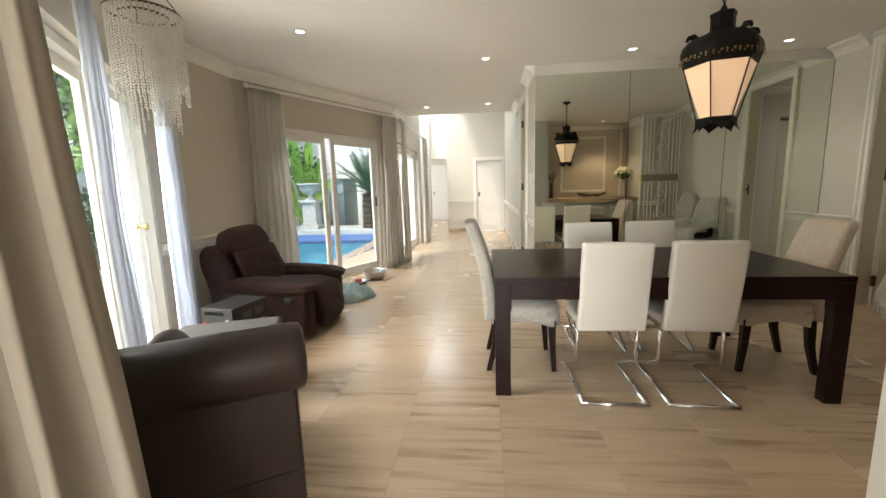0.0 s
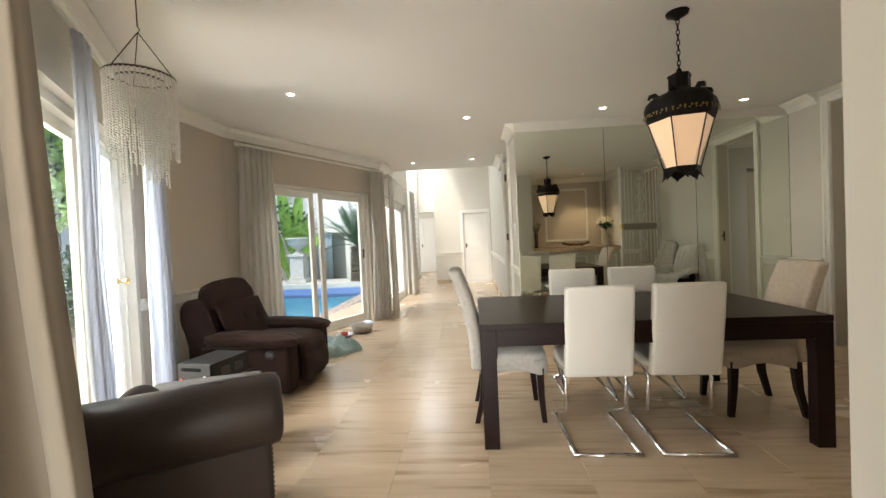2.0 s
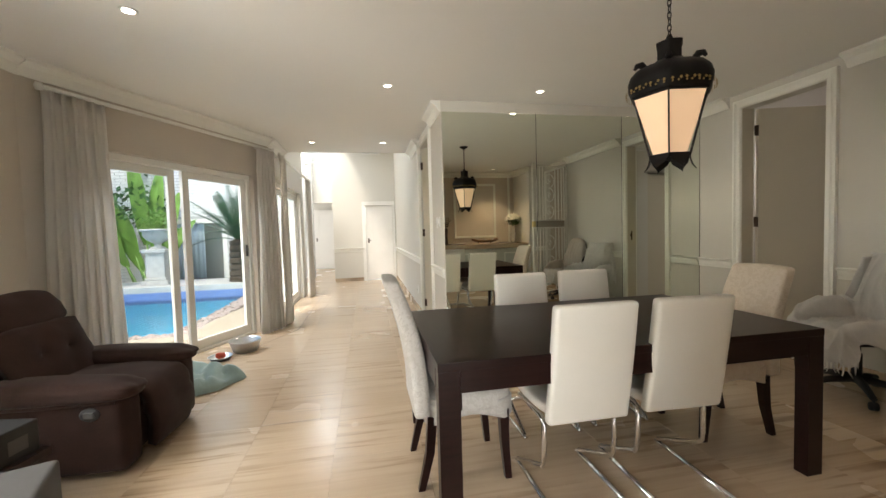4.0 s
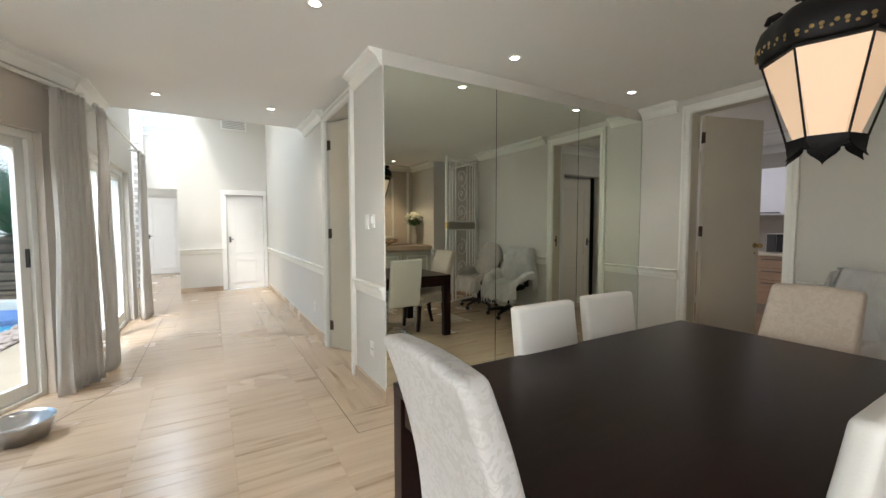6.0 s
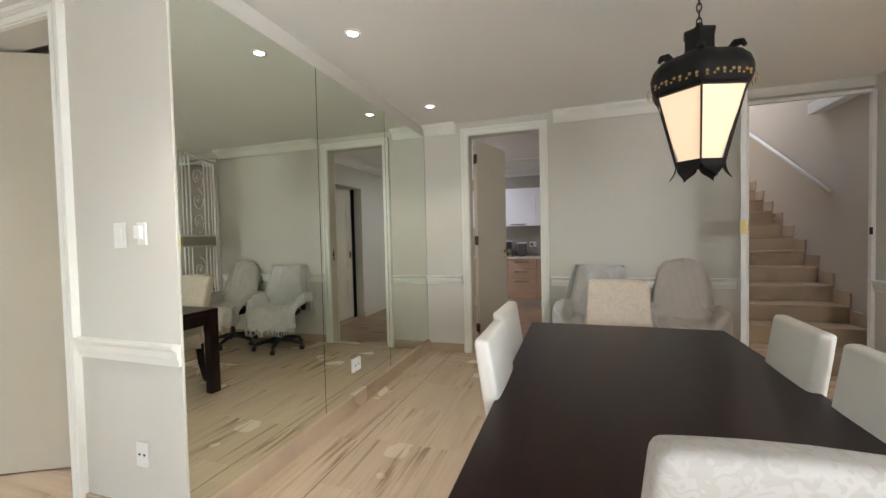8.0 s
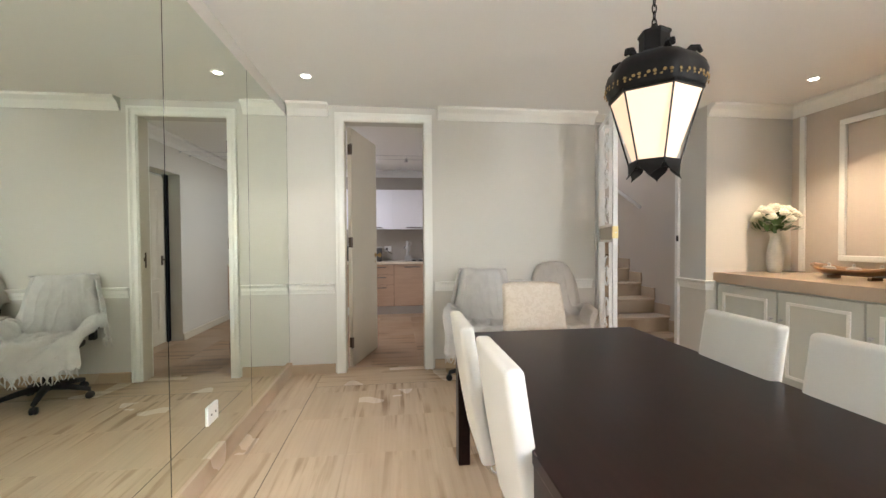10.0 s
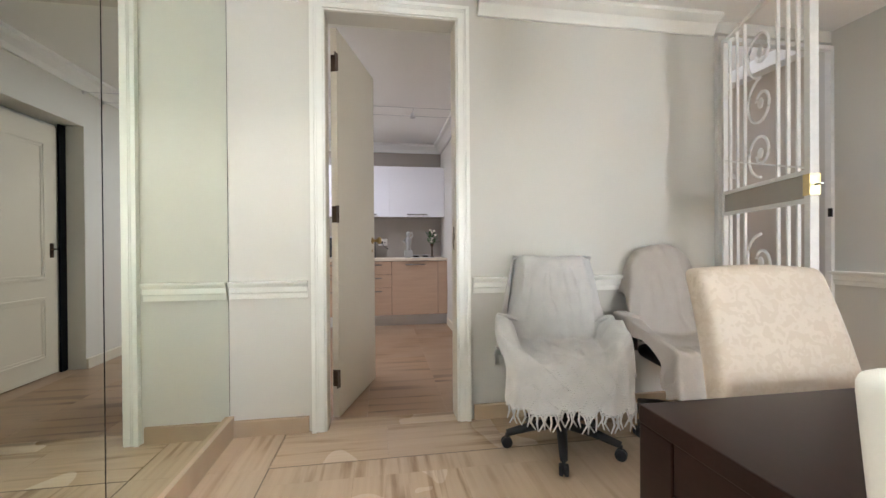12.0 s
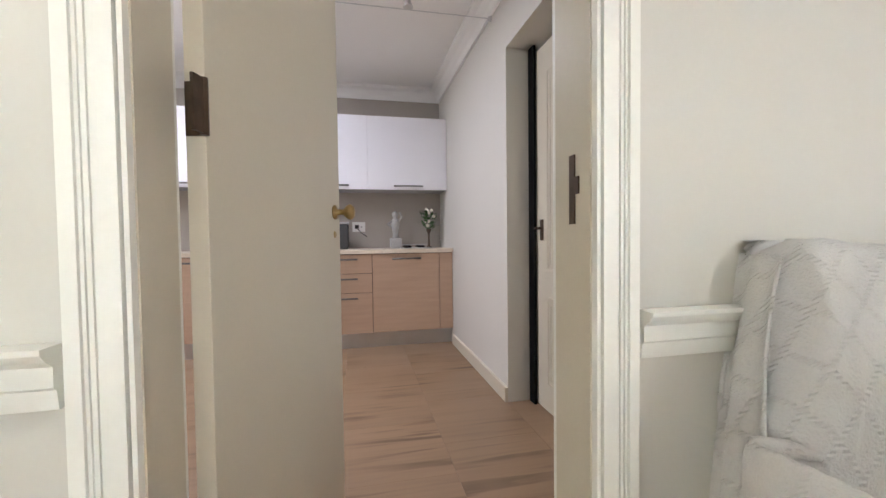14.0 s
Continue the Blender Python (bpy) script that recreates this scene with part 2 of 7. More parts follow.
M = {
    "wall": mat("wall_paint", (0.66, 0.635, 0.575), 0.65, vary=0.02, scale=1.5, fine=90, bump=0.04),
    "wall_mint": mat("dado_paint", (0.60, 0.61, 0.54), 0.6, vary=0.02, scale=1.5, fine=90, bump=0.04),
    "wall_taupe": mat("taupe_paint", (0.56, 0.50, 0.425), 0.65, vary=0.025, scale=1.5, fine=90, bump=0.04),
    "wall_warm": mat("alcove_paint", (0.62, 0.54, 0.45), 0.6, vary=0.03, scale=2, fine=90, bump=0.04),
    "ceil": mat("ceiling_paint", (0.86, 0.85, 0.82), 0.8, vary=0.015, scale=0.8, fine=60, bump=0.03),
    "trim": mat("trim_gloss_paint", (0.86, 0.85, 0.79), 0.35, vary=0.03, scale=3, fine=80, bump=0.03),
    "door": mat("door_paint", (0.64, 0.585, 0.47), 0.4, vary=0.03, scale=2, fine=120, bump=0.03),
    "door_white": mat("white_door_paint", (0.82, 0.80, 0.76), 0.35, vary=0.02, scale=3, fine=80, bump=0.03),
    "stone_x": stone("travertine_floor", base=(0.50, 0.385, 0.27), dark=(0.23, 0.15, 0.085)),
    "stone_y": stone("travertine_border", True, (0.48, 0.365, 0.25), (0.22, 0.145, 0.08)),
    "stone_skirt": stone("travertine_skirting", base=(0.52, 0.41, 0.30), dark=(0.25, 0.17, 0.10)),
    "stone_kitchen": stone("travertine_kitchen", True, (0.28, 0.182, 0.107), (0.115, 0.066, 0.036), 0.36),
    "joint": mat("dark_joint", (0.16, 0.12, 0.08), 0.8),
    "bed": mat("floor_bed", (0.58, 0.47, 0.35), 0.8),
    "glass": glass("window_glass"),
    "frame": mat("window_frame_paint", (0.80, 0.79, 0.74), 0.4, vary=0.03, scale=4, fine=80, bump=0.04),
    "alu": mat("dark_aluminium", (0.10, 0.10, 0.10), 0.4, 0.8),
    "curtain": sheer("curtain_linen", (0.78, 0.75, 0.70), 0.48),
    # cream cloth with the shade it hangs in put into its colour
    "curtain_cream_shaded": sheer("curtain_cream_shaded_weave", (0.33, 0.29, 0.235), 0.08),
    "curtain_white": sheer("curtain_white", (0.80, 0.84, 0.91), 0.5),
    "wood_dark": mat("espresso_wood", (0.016, 0.006, 0.005), 0.30, vary=0.35, scale=3, fine=45, bump=0.03, stretch=(1, 14, 14), spec=0.22),
    "leather_white": mat("white_leatherette", (0.76, 0.73, 0.67), 0.45, vary=0.03, scale=4, fine=160, bump=0.12),
    "velvet_grey": damask("grey_velvet", (0.51, 0.485, 0.455), (0.455, 0.43, 0.395), 36),
    "velvet_cream": damask("cream_damask", (0.66, 0.565, 0.465), (0.62, 0.52, 0.415), 30),
    "chrome": mat("chrome", (0.75, 0.75, 0.76), 0.12, 1.0, vary=0.03, bump=0),
    "steel": mat("brushed_steel", (0.60, 0.60, 0.60), 0.3, 1.0, vary=0.06, bump=0.02),
    "brass": mat("brass", (0.46, 0.33, 0.14), 0.3, 1.0, vary=0.06, bump=0.02),
    "brass_pale": mat("worn_brass", (0.70, 0.55, 0.26), 0.35, 1.0, vary=0.1, bump=0.02),
    "bronze": mat("dark_bronze_hinge", (0.10, 0.07, 0.05), 0.45, 0.9, vary=0.2, scale=30, bump=0.05),
    "iron": mat("black_iron", (0.012, 0.011, 0.011), 0.5, 0.6, vary=0.3, scale=20, bump=0.08),
    "shade": glow("lantern_glass", (1.0, 0.70, 0.46), 0.072),
    "bulb": glow("downlight_lens", (1.0, 0.93, 0.82), 3.0),
    "leather_brown": mat("brown_leather", (0.036, 0.025, 0.021), 0.40, spec=0.3, vary=0.15, scale=5, fine=120, bump=0.15),
    "suede": mat("brown_microfibre", (0.030, 0.0145, 0.0115), 0.85, vary=0.35, scale=6, fine=150, bump=0.12, sheen=0.04, spec=0.2),
    "black": mat("black_plastic", (0.012, 0.012, 0.013), 0.55, vary=0.2, scale=20, bump=0.03),
    "cloth_grey": mat("knitted_throw", (0.68, 0.66, 0.64), 0.95, vary=0.08, scale=12, fine=220, bump=0.5, spec=0.1, sheen=0.3, dist=0.006),
    "cloth_taupe": mat("taupe_cover", (0.52, 0.47, 0.42), 0.95, vary=0.07, scale=9, fine=200, bump=0.3, spec=0.1, sheen=0.3),
    "white_metal": mat("white_painted_iron", (0.80, 0.78, 0.74), 0.4, vary=0.05, scale=15, bump=0.05),
    "ceramic": mat("pale_ceramic", (0.62, 0.60, 0.56), 0.35, vary=0.12, scale=14, fine=60, bump=0.05),
    "petal": mat("white_petal", (0.84, 0.80, 0.68), 0.7, vary=0.08, scale=30, bump=0.05),
    "leaf": mat("leaf_green", (0.05, 0.12, 0.03), 0.45, vary=0.4, scale=6, fine=40, bump=0.05),
    "leaf_light": mat("leaf_light_green", (0.14, 0.26, 0.05), 0.45, vary=0.4, scale=5, fine=40, bump=0.05),
    "leaf_palm": mat("cycad_leaf", (0.035, 0.10, 0.045), 0.4, vary=0.4, scale=8, fine=40, bump=0.05),
    "bark": mat("bark", (0.06, 0.045, 0.03), 0.9, vary=0.4, scale=12, bump=0.4),
    "gloss_white": mat("gloss_white_lacquer", (0.80, 0.79, 0.82), 0.12, vary=0.01, scale=2, bump=0, coat=0.4),
    "beech": mat("pale_beech", (0.48, 0.33, 0.225), 0.4, vary=0.08, scale=3, fine=60, bump=0.04, stretch=(12, 1, 12)),
    "worktop": mat("cream_worktop", (0.66, 0.58, 0.46), 0.3, vary=0.08, scale=20, fine=120, bump=0.02),
    "splash": mat("taupe_splashback", (0.40, 0.36, 0.31), 0.4, vary=0.04, scale=3, fine=80, bump=0.02),
    "paving": mat("terrace_paving", (0.33, 0.27, 0.20), 0.85, vary=0.15, scale=3, fine=50, bump=0.2),
    "ground": mat("garden_soil", (0.10, 0.09, 0.05), 0.95, vary=0.4, scale=1, fine=20, bump=0.3),
    "pebble": mat("pebble_edge", (0.30, 0.24, 0.21), 0.8, vary=0.5, scale=30, fine=70, bump=0.5),
    "pool_tile": mat("blue_pool_tile", (0.13, 0.20, 0.40), 0.3, vary=0.2, scale=20, fine=60, bump=0.05),
    "brick": mat("white_painted_brick", (0.84, 0.83, 0.81), 0.75, vary=0.08, scale=7, fine=50, bump=0.25),
    "mortar": mat("white_mortar", (0.55, 0.54, 0.52), 0.9, vary=0.1),
    "stone_grey": mat("cast_stone", (0.42, 0.41, 0.385), 0.85, vary=0.2, scale=9, fine=50, bump=0.25),
    "cushion": mat("teal_cushion", (0.22, 0.30, 0.285), 0.95, vary=0.2, scale=9, fine=150, bump=0.2, sheen=0.3),
    "toy": mat("red_toy", (0.50, 0.07, 0.03), 0.6, vary=0.2),
    "shade_lamp": sheer("table_lamp_shade", (0.72, 0.66, 0.60), 0.35),
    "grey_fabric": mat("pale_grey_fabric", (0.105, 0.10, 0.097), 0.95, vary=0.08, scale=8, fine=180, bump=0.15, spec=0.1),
    "bead": mat("glass_bead", (0.80, 0.78, 0.74), 0.12, vary=0.1, scale=50, bump=0, spec=0.8),
    "net": mat("pool_net", (0.02, 0.03, 0.05), 0.8),
    "plastic_white": mat("white_switch_plastic", (0.82, 0.81, 0.78), 0.35, vary=0.02, bump=0),
    "dark": mat("dark_interior", (0.006, 0.006, 0.006), 0.95, spec=0.1),
    "steel_dark": mat("dull_steel_handle", (0.20, 0.19, 0.18), 0.4, 1.0, vary=0.06, bump=0.02),
    "wood_tray": mat("carved_wood_tray", (0.26, 0.15, 0.07), 0.4, vary=0.25, scale=8, fine=60, bump=0.1, stretch=(1, 8, 8)),
}


def knit(m, cell, slope, depth):
    """Open-work rows in a diamond lattice; the cloth's length is followed by z + x in the thing's own space."""
    n, l = m.node_tree.nodes, m.node_tree.links
    tc, sep = n.new("ShaderNodeTexCoord"), n.new("ShaderNodeSeparateXYZ")
    l.new(tc.outputs["Object"], sep.inputs[0])

    def op(kind, a, b=None):
        k = n.new("ShaderNodeMath")
        k.operation = kind
        for q, v in enumerate((a, b)):
            if isinstance(v, (int, float)):
                k.inputs[q].default_value = v
            elif v is not None:
                l.new(v, k.inputs[q])
        return k.outputs[0]

    run = op("MULTIPLY", op("ADD", sep.outputs[2], sep.outputs[0]), slope)
    total = None
    for kind in ("ADD", "SUBTRACT"):
        d = op(kind, sep.outputs[1], run)
        line = op("PINGPONG", d, cell / 2)
        row = op("GREATER_THAN", line, cell * 0.43)
        dots = op("MULTIPLY", op("ADD", op("SINE", op("MULTIPLY", op("DIVIDE", run, slope), 560.0)), 1.0), 0.5)
        hole = op("MULTIPLY", row, dots)
        total = hole if total is None else op("MAXIMUM", total, hole)
    b2 = n.new("ShaderNodeBump")
    b2.inputs["Strength"].default_value, b2.inputs["Distance"].default_value = 1.0, depth
    l.new(op("MULTIPLY", total, -1.0), b2.inputs["Height"])
    l.new(n["Bump"].outputs[0], b2.inputs["Normal"])
    l.new(b2.outputs[0], n["Principled BSDF"].inputs["Normal"])


knit(M["cloth_grey"], 0.075, 0.55, 0.0022)
knit(M["cloth_taupe"], 0.06, 0.5, 0.0006)
mirror = bpy.data.materials.new("mirror_silver")
mirror.use_nodes = True
mb = mirror.node_tree.nodes["Principled BSDF"]
mb.inputs["Base Color"].default_value = (0.80, 0.84, 0.76, 1)
mb.inputs["Metallic"].default_value, mb.inputs["Roughness"].default_value = 1.0, 0.0
M["mirror"] = mirror
water = bpy.data.materials.new("pool_water")
water.use_nodes = True
wb = water.node_tree.nodes["Principled BSDF"]
wb.inputs["Base Color"].default_value = (0.10, 0.56, 0.80, 1)
wb.inputs["Roughness"].default_value = 0.05
wt, wbp = water.node_tree.nodes.new("ShaderNodeTexNoise"), water.node_tree.nodes.new("ShaderNodeBump")
wt.inputs["Scale"].default_value, wbp.inputs["Strength"].default_value, wbp.inputs["Distance"].default_value = 6.0, 0.3, 0.02
water.node_tree.links.new(wt.outputs[0], wbp.inputs["Height"])
water.node_tree.links.new(wbp.outputs[0], wb.inputs["Normal"])
M["water"] = water


# ---- mesh tools ----
def part(name, bm, material, parent=None, label="", smooth=False):
    """Links a bmesh as one mesh object, under parent where one is given."""
    me = bpy.data.meshes.new(name)
    bmesh.ops.recalc_face_normals(bm, faces=bm.faces[:])
    bm.to_mesh(me)
    bm.free()
    me.materials.append(M[material] if isinstance(material, str) else material)
    if smooth:
        for p in me.polygons:
            p.use_smooth = True
    ob = new(name, me)
    if parent:
        ob.parent = parent
    if label:
        tagged(ob, label)
    return ob


def thing(name, label, category, at=(0, 0, 0), turn=0, group=""):
    ob = tagged(new(name), label, category, group)
    ob.empty_display_size = 0.1
    ob.matrix_world = pose(*at, 0, 0, turn)
    return ob


def box(x0, y0, z0, x1, y1, z1, bm=None, bevel=0.0, seg=2, m=None):
    fresh = bmesh.new()
    bmesh.ops.create_cube(fresh, size=1)
    for v in fresh.verts:
        v.co = Vector(((x0 + x1) / 2 + v.co.x * (x1 - x0), (y0 + y1) / 2 + v.co.y * (y1 - y0), (z0 + z1) / 2 + v.co.z * (z1 - z0)))
    if bevel:
        bmesh.ops.bevel(fresh, geom=fresh.edges[:], offset=bevel, segments=seg, affect="EDGES", profile=0.6)
    if m is not None:
        fresh.transform(m)
    return join(bm, fresh)


def join(bm, fresh):
    if bm is None:
        return fresh
    me = bpy.data.meshes.new("tmp")
    fresh.to_mesh(me)
    fresh.free()
    bm.from_mesh(me)
    bpy.data.meshes.remove(me)
    return bm


def prism(points, z0, z1, bm=None):
    fresh = bmesh.new()
    lo = [fresh.verts.new((x, y, z0)) for x, y in points]
    hi = [fresh.verts.new((x, y, z1)) for x, y in points]
    fresh.faces.new(lo[::-1])
    fresh.faces.new(hi)
    for i in range(len(points)):
        j = (i + 1) % len(points)
        fresh.faces.new((lo[i], lo[j], hi[j], hi[i]))
    return join(bm, fresh)


def lathe(profile, seg=24, bm=None, m=None, flute=None):
    """Turns (radius, z) pairs round the z axis; flute(angle) scales the radius."""
    fresh = bmesh.new()
    rings = []
    for r, z in profile:
        rings.append([fresh.verts.new((r * math.cos(a) * (flute(a) if flute else 1), r * math.sin(a) * (flute(a) if flute else 1), z)) for a in (2 * math.pi * i / seg for i in range(seg))])
    for a, b in zip(rings, rings[1:]):
        for i in range(seg):
            j = (i + 1) % seg
            fresh.faces.new((a[i], a[j], b[j], b[i]))
    if profile[0][0] > 1e-4:
        fresh.faces.new(rings[0][::-1])
    if profile[-1][0] > 1e-4:
        fresh.faces.new(rings[-1])
    bmesh.ops.remove_doubles(fresh, verts=fresh.verts[:], dist=1e-5)
    if m is not None:
        fresh.transform(m)
    return join(bm, fresh)


def tube(points, r, seg=8, bm=None, closed=False, flat=1.0):
    """A round bar along points; r may be a list."""
    fresh = bmesh.new()
    pts = [Vector(p) for p in points]
    n = len(pts)
    radii = r if isinstance(r, (list, tuple)) else [r] * n
    rings, up = [], Vector((0, 0, 1))
    for i, p in enumerate(pts):
        a, b = pts[(i - 1) % n if closed else max(i - 1, 0)], pts[(i + 1) % n if closed else min(i + 1, n - 1)]
        d = (b - a).normalized()
        ref = up if abs(d.dot(up)) < 0.95 else Vector((1, 0, 0))
        s = d.cross(ref).normalized()
        t = s.cross(d).normalized()
        rings.append([fresh.verts.new(p + radii[i] * (s * math.cos(q) * flat + t * math.sin(q))) for q in (2 * math.pi * k / seg for k in range(seg))])
    for i in range(n if closed else n - 1):
        a, b = rings[i], rings[(i + 1) % n]
        for k in range(seg):
            j = (k + 1) % seg
            fresh.faces.new((a[k], a[j], b[j], b[k]))
    if not closed:
        fresh.faces.new(rings[0][::-1])
        fresh.faces.new(rings[-1])
    return join(bm, fresh)


def sheet(f, nu, nv, thick=0.0, bm=None, cloth=False):
    """A surface f(u, v) with u, v from 0 to 1; thick gives it a second face behind."""
    fresh = bmesh.new()
    g = [[fresh.verts.new(f(i / nu, j / nv)) for j in range(nv + 1)] for i in range(nu + 1)]
    for i in range(nu):
        for j in range(nv):
            fresh.faces.new((g[i][j], g[i + 1][j], g[i + 1][j + 1], g[i][j + 1]))
    if thick and cloth:
        fresh.normal_update()
        h = [[fresh.verts.new(v.co - v.normal * thick) for v in row] for row in g]
        for i in range(nu):
            for j in range(nv):
                fresh.faces.new((h[i][j], h[i][j + 1], h[i + 1][j + 1], h[i + 1][j]))
        rim = [(i, 0) for i in range(nu)] + [(nu, j) for j in range(nv)] + [(i, nv) for i in range(nu, 0, -1)] + [(0, j) for j in range(nv, 0, -1)]
        for (a, b), (c, d) in zip(rim, rim[1:] + rim[:1]):
            fresh.faces.new((g[a][b], h[a][b], h[c][d], g[c][d]))
    elif thick:
        bmesh.ops.recalc_face_normals(fresh, faces=fresh.faces[:])
        bmesh.ops.solidify(fresh, geom=fresh.faces[:], thickness=thick)
    return join(bm, fresh)


def pillow(sx, sy, sz, power=0.35, n=14, bm=None, m=None, wob=0.0):
    """A stuffed block: full in the middle, thin towards its seams."""
    fresh = bmesh.new()
    bmesh.ops.create_cube(fresh, size=2)
    bmesh.ops.subdivide_edges(fresh, edges=fresh.edges[:], cuts=n, use_grid_fill=True)
    for v in fresh.verts:
        c = v.co.copy()
        l = (abs(c.x) ** 4 + abs(c.y) ** 4 + abs(c.z) ** 4) ** 0.25
        s = c / l
        k = 1 - power * (1 - max(0, 1 - c.x * c.x) ** 0.5 * max(0, 1 - c.y * c.y) ** 0.5)
        w = 1 + wob * noise.noise(c * 2.3)
        v.co = Vector((s.x * sx / 2 * w, s.y * sy / 2 * w, s.z * sz / 2 * (k if power else 1) * w))
    if m is not None:
        fresh.transform(m)
    return join(bm, fresh)


def along(p0, p1):
    """The frame of a wall: x along it from p0 to p1, y to its outside (right hand), z up."""
    d = Vector((p1[0] - p0[0], p1[1] - p0[1], 0))
    return Matrix.Translation((p0[0], p0[1], 0)) @ Matrix.Rotation(math.atan2(d.y, d.x), 4, "Z") @ Matrix.Diagonal((1, -1, 1, 1)), d.length


def wall(name, p0, p1, z0, z1, thick, material, holes=(), label="plain painted plaster wall"):
    """A wall whose room face runs from p0 to p1 with the outside on its right; holes are (from, to, bottom, top)."""
    m, length = along(p0, p1)
    bm, s = None, 0.0
    for a, b, lo, hi in sorted(holes) + [(length, length, z0, z1)]:
        if a > s:
            bm = box(s, 0, z0, a, thick, z1, bm, m=m)
        if b > a:
            if lo > z0:
                bm = box(a, 0, z0, b, thick, lo, bm, m=m)
            if hi < z1:
                bm = box(a, 0, hi, b, thick, z1, bm, m=m)
        s = b
    return tagged(part(name, bm, material), label, "wall", kind="structure")


def profile_run(name, p0, p1, outline, material, z=0.0, label="", m0=0.0, m1=0.0, category="trim"):
    """A moulding along a wall: outline is (out from wall, height) pairs; m0 and m1 mitre its ends (metres per metre out)."""
    m, length = along(p0, p1)
    bm = bmesh.new()
    ends = [[bm.verts.new((s + k * o, -o, z + h)) for o, h in outline] for s, k in ((0, m0), (length, m1))]
    n = len(outline)
    for i in range(n):
        j = (i + 1) % n
        bm.faces.new((ends[0][i], ends[0][j], ends[1][j], ends[1][i]))
    bm.faces.new(ends[0])
    bm.faces.new(ends[1][::-1])
    bm.transform(m)
    return tagged(part(name, bm, material), label or "painted moulding along the wall", category, kind="structure")


CROWN = [(0.001, 0.0), (0.001, -0.11), (0.018, -0.11), (0.03, -0.085), (0.05, -0.05), (0.085, -0.03), (0.10, -0.022), (0.10, 0.0)]
DADO = [(0.001, -0.095), (0.012, -0.095), (0.016, -0.065), (0.022, -0.06), (0.022, -0.03), (0.035, -0.02), (0.045, -0.008), (0.045, 0.0), (0.001, 0.0)]
SKIRT = [(0.001, 0.0), (0.018, 0.0), (0.018, 0.085), (0.014, 0.09), (0.001, 0.09)]


# ---- structure ----
H = 2.55           # room height
EX, MY, CX = 3.79, 4.79, 0.78   # east wall, mirror wall, passage wall
P0, P1, P2, P3 = (-1.12, 0.86), (-2.45, 3.08), (-2.39, 4.20), (-1.25, 6.55)
END, ATR = 11.4, 7.45            # end wall of the passage, edge of the low ceiling

# floor bed, one sheet under all slabs
tagged(part("floor", prism([(-3.35, -5.55), (8.0, -5.55), (8.0, 8.0), (0.95, 8.0), (0.95, 15.75), (-3.15, 15.75), (-3.15, 13.0), (-2.1, 13.0), (-2.1, 9.4), (-1.46, 9.4), (-1.46, 6.6), (-2.60, 4.25), (-2.66, 3.15), (-1.30, 0.92), (-3.35, 0.92)], -0.20, -0.012), "bed"), "floor bed under pale travertine slabs", "floor", kind="structure")

# garden ground reaching the horizon lies lower, outside the walls
# west side: window bay, plain piece, sliding door wall, passage windows
wall("wall_bay", P1, P0, 0, H, 0.22, "wall", [(0.10, 2.05, 0.0, 2.06)], "cream wall with tall glazed garden doors")
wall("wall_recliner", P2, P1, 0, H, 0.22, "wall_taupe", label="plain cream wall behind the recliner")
LB = math.hypot(P3[0] - P2[0], P3[1] - P2[1])
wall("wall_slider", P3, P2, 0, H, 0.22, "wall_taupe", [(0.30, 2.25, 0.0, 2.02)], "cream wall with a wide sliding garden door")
wall("wall_passage_west", (P3[0], 9.42), P3, 0, 4.6, 0.22, "wall", [(9.42 - 9.05, 9.42 - 6.95, 0.0, 2.05)], "white passage wall with tall windows")
tagged(part("wall_lobby_south", box(-2.15, 9.27, 0, -1.472, 9.42, 4.6), "wall"), "plain white wall beside the passage windows", "wall", kind="structure")
tagged(part("wall_lobby_west", box(-2.15, 9.42, 0, -2.0, 13.0, 4.6), "wall"), "plain white wall of the wider end of the passage", "wall", kind="structure")
# east side of the passage and the mirror wall
wall("wall_passage_east", (CX, MY), (CX, END), 0, H, 0.16, "wall", [(5.53 - MY, 6.37 - MY, 0.0, 2.40)], "pale wall with a doorway into the passage")
tagged(part("wall_passage_upper", box(CX, ATR, H, CX + 0.16, END, 4.6), "wall"), "high white wall under the skylight", "wall", kind="structure")
wall("wall_mirror", (EX, MY), (CX + 0.16, MY), 0, H, 0.16, "wall", label="wall that carries the mirror panels")
tagged(part("wall_side_room", box(CX + 0.16, MY + 2.4, 0, CX + 2.2, MY + 2.5, H), "wall"), "plain wall of the side room", "wall", kind="structure")
tagged(part("wall_side_room_east", box(CX + 2.2, MY + 0.16, 0, CX + 2.3, MY + 2.5, H), "wall"), "plain wall of the side room", "wall", kind="structure")
# end of the passage
wall("wall_end", (CX + 0.16, END), (-0.82, END), 0, 4.6, 0.5, "wall", [(0.24, 0.94, 0.0, 1.96)], "white end wall with a panelled cupboard door")
wall("wall_end_return", (-0.82, END + 0.5), (-0.82, 15.6), 0, 4.6, 0.15, "wall")
wall("wall_far", (-0.7, 15.6), (-3.0, 15.6), 0, 4.6, 0.15, "wall", label="far white wall with a panelled front door")
# its side opening is made up to let light into the lobby
wall("wall_far_west", (-3.0, 15.6), (-3.0, 13.0), 0, 4.6, 0.15, "wall", [(0.4, 2.2, 0.3, 2.2)], "white lobby wall with an unseen opening added for light")
tagged(part("wall_far_header", box(-3.0, 13.0, 2.16, -0.82, 13.2, 3.35), "wall"), "white bulkhead over the far lobby", "wall", kind="structure")
tagged(part("wall_far_side", box(-3.0, 13.0, 0, -2.0, 13.2, 2.158), "wall"), "plain wall beside the lobby", "wall", kind="structure")
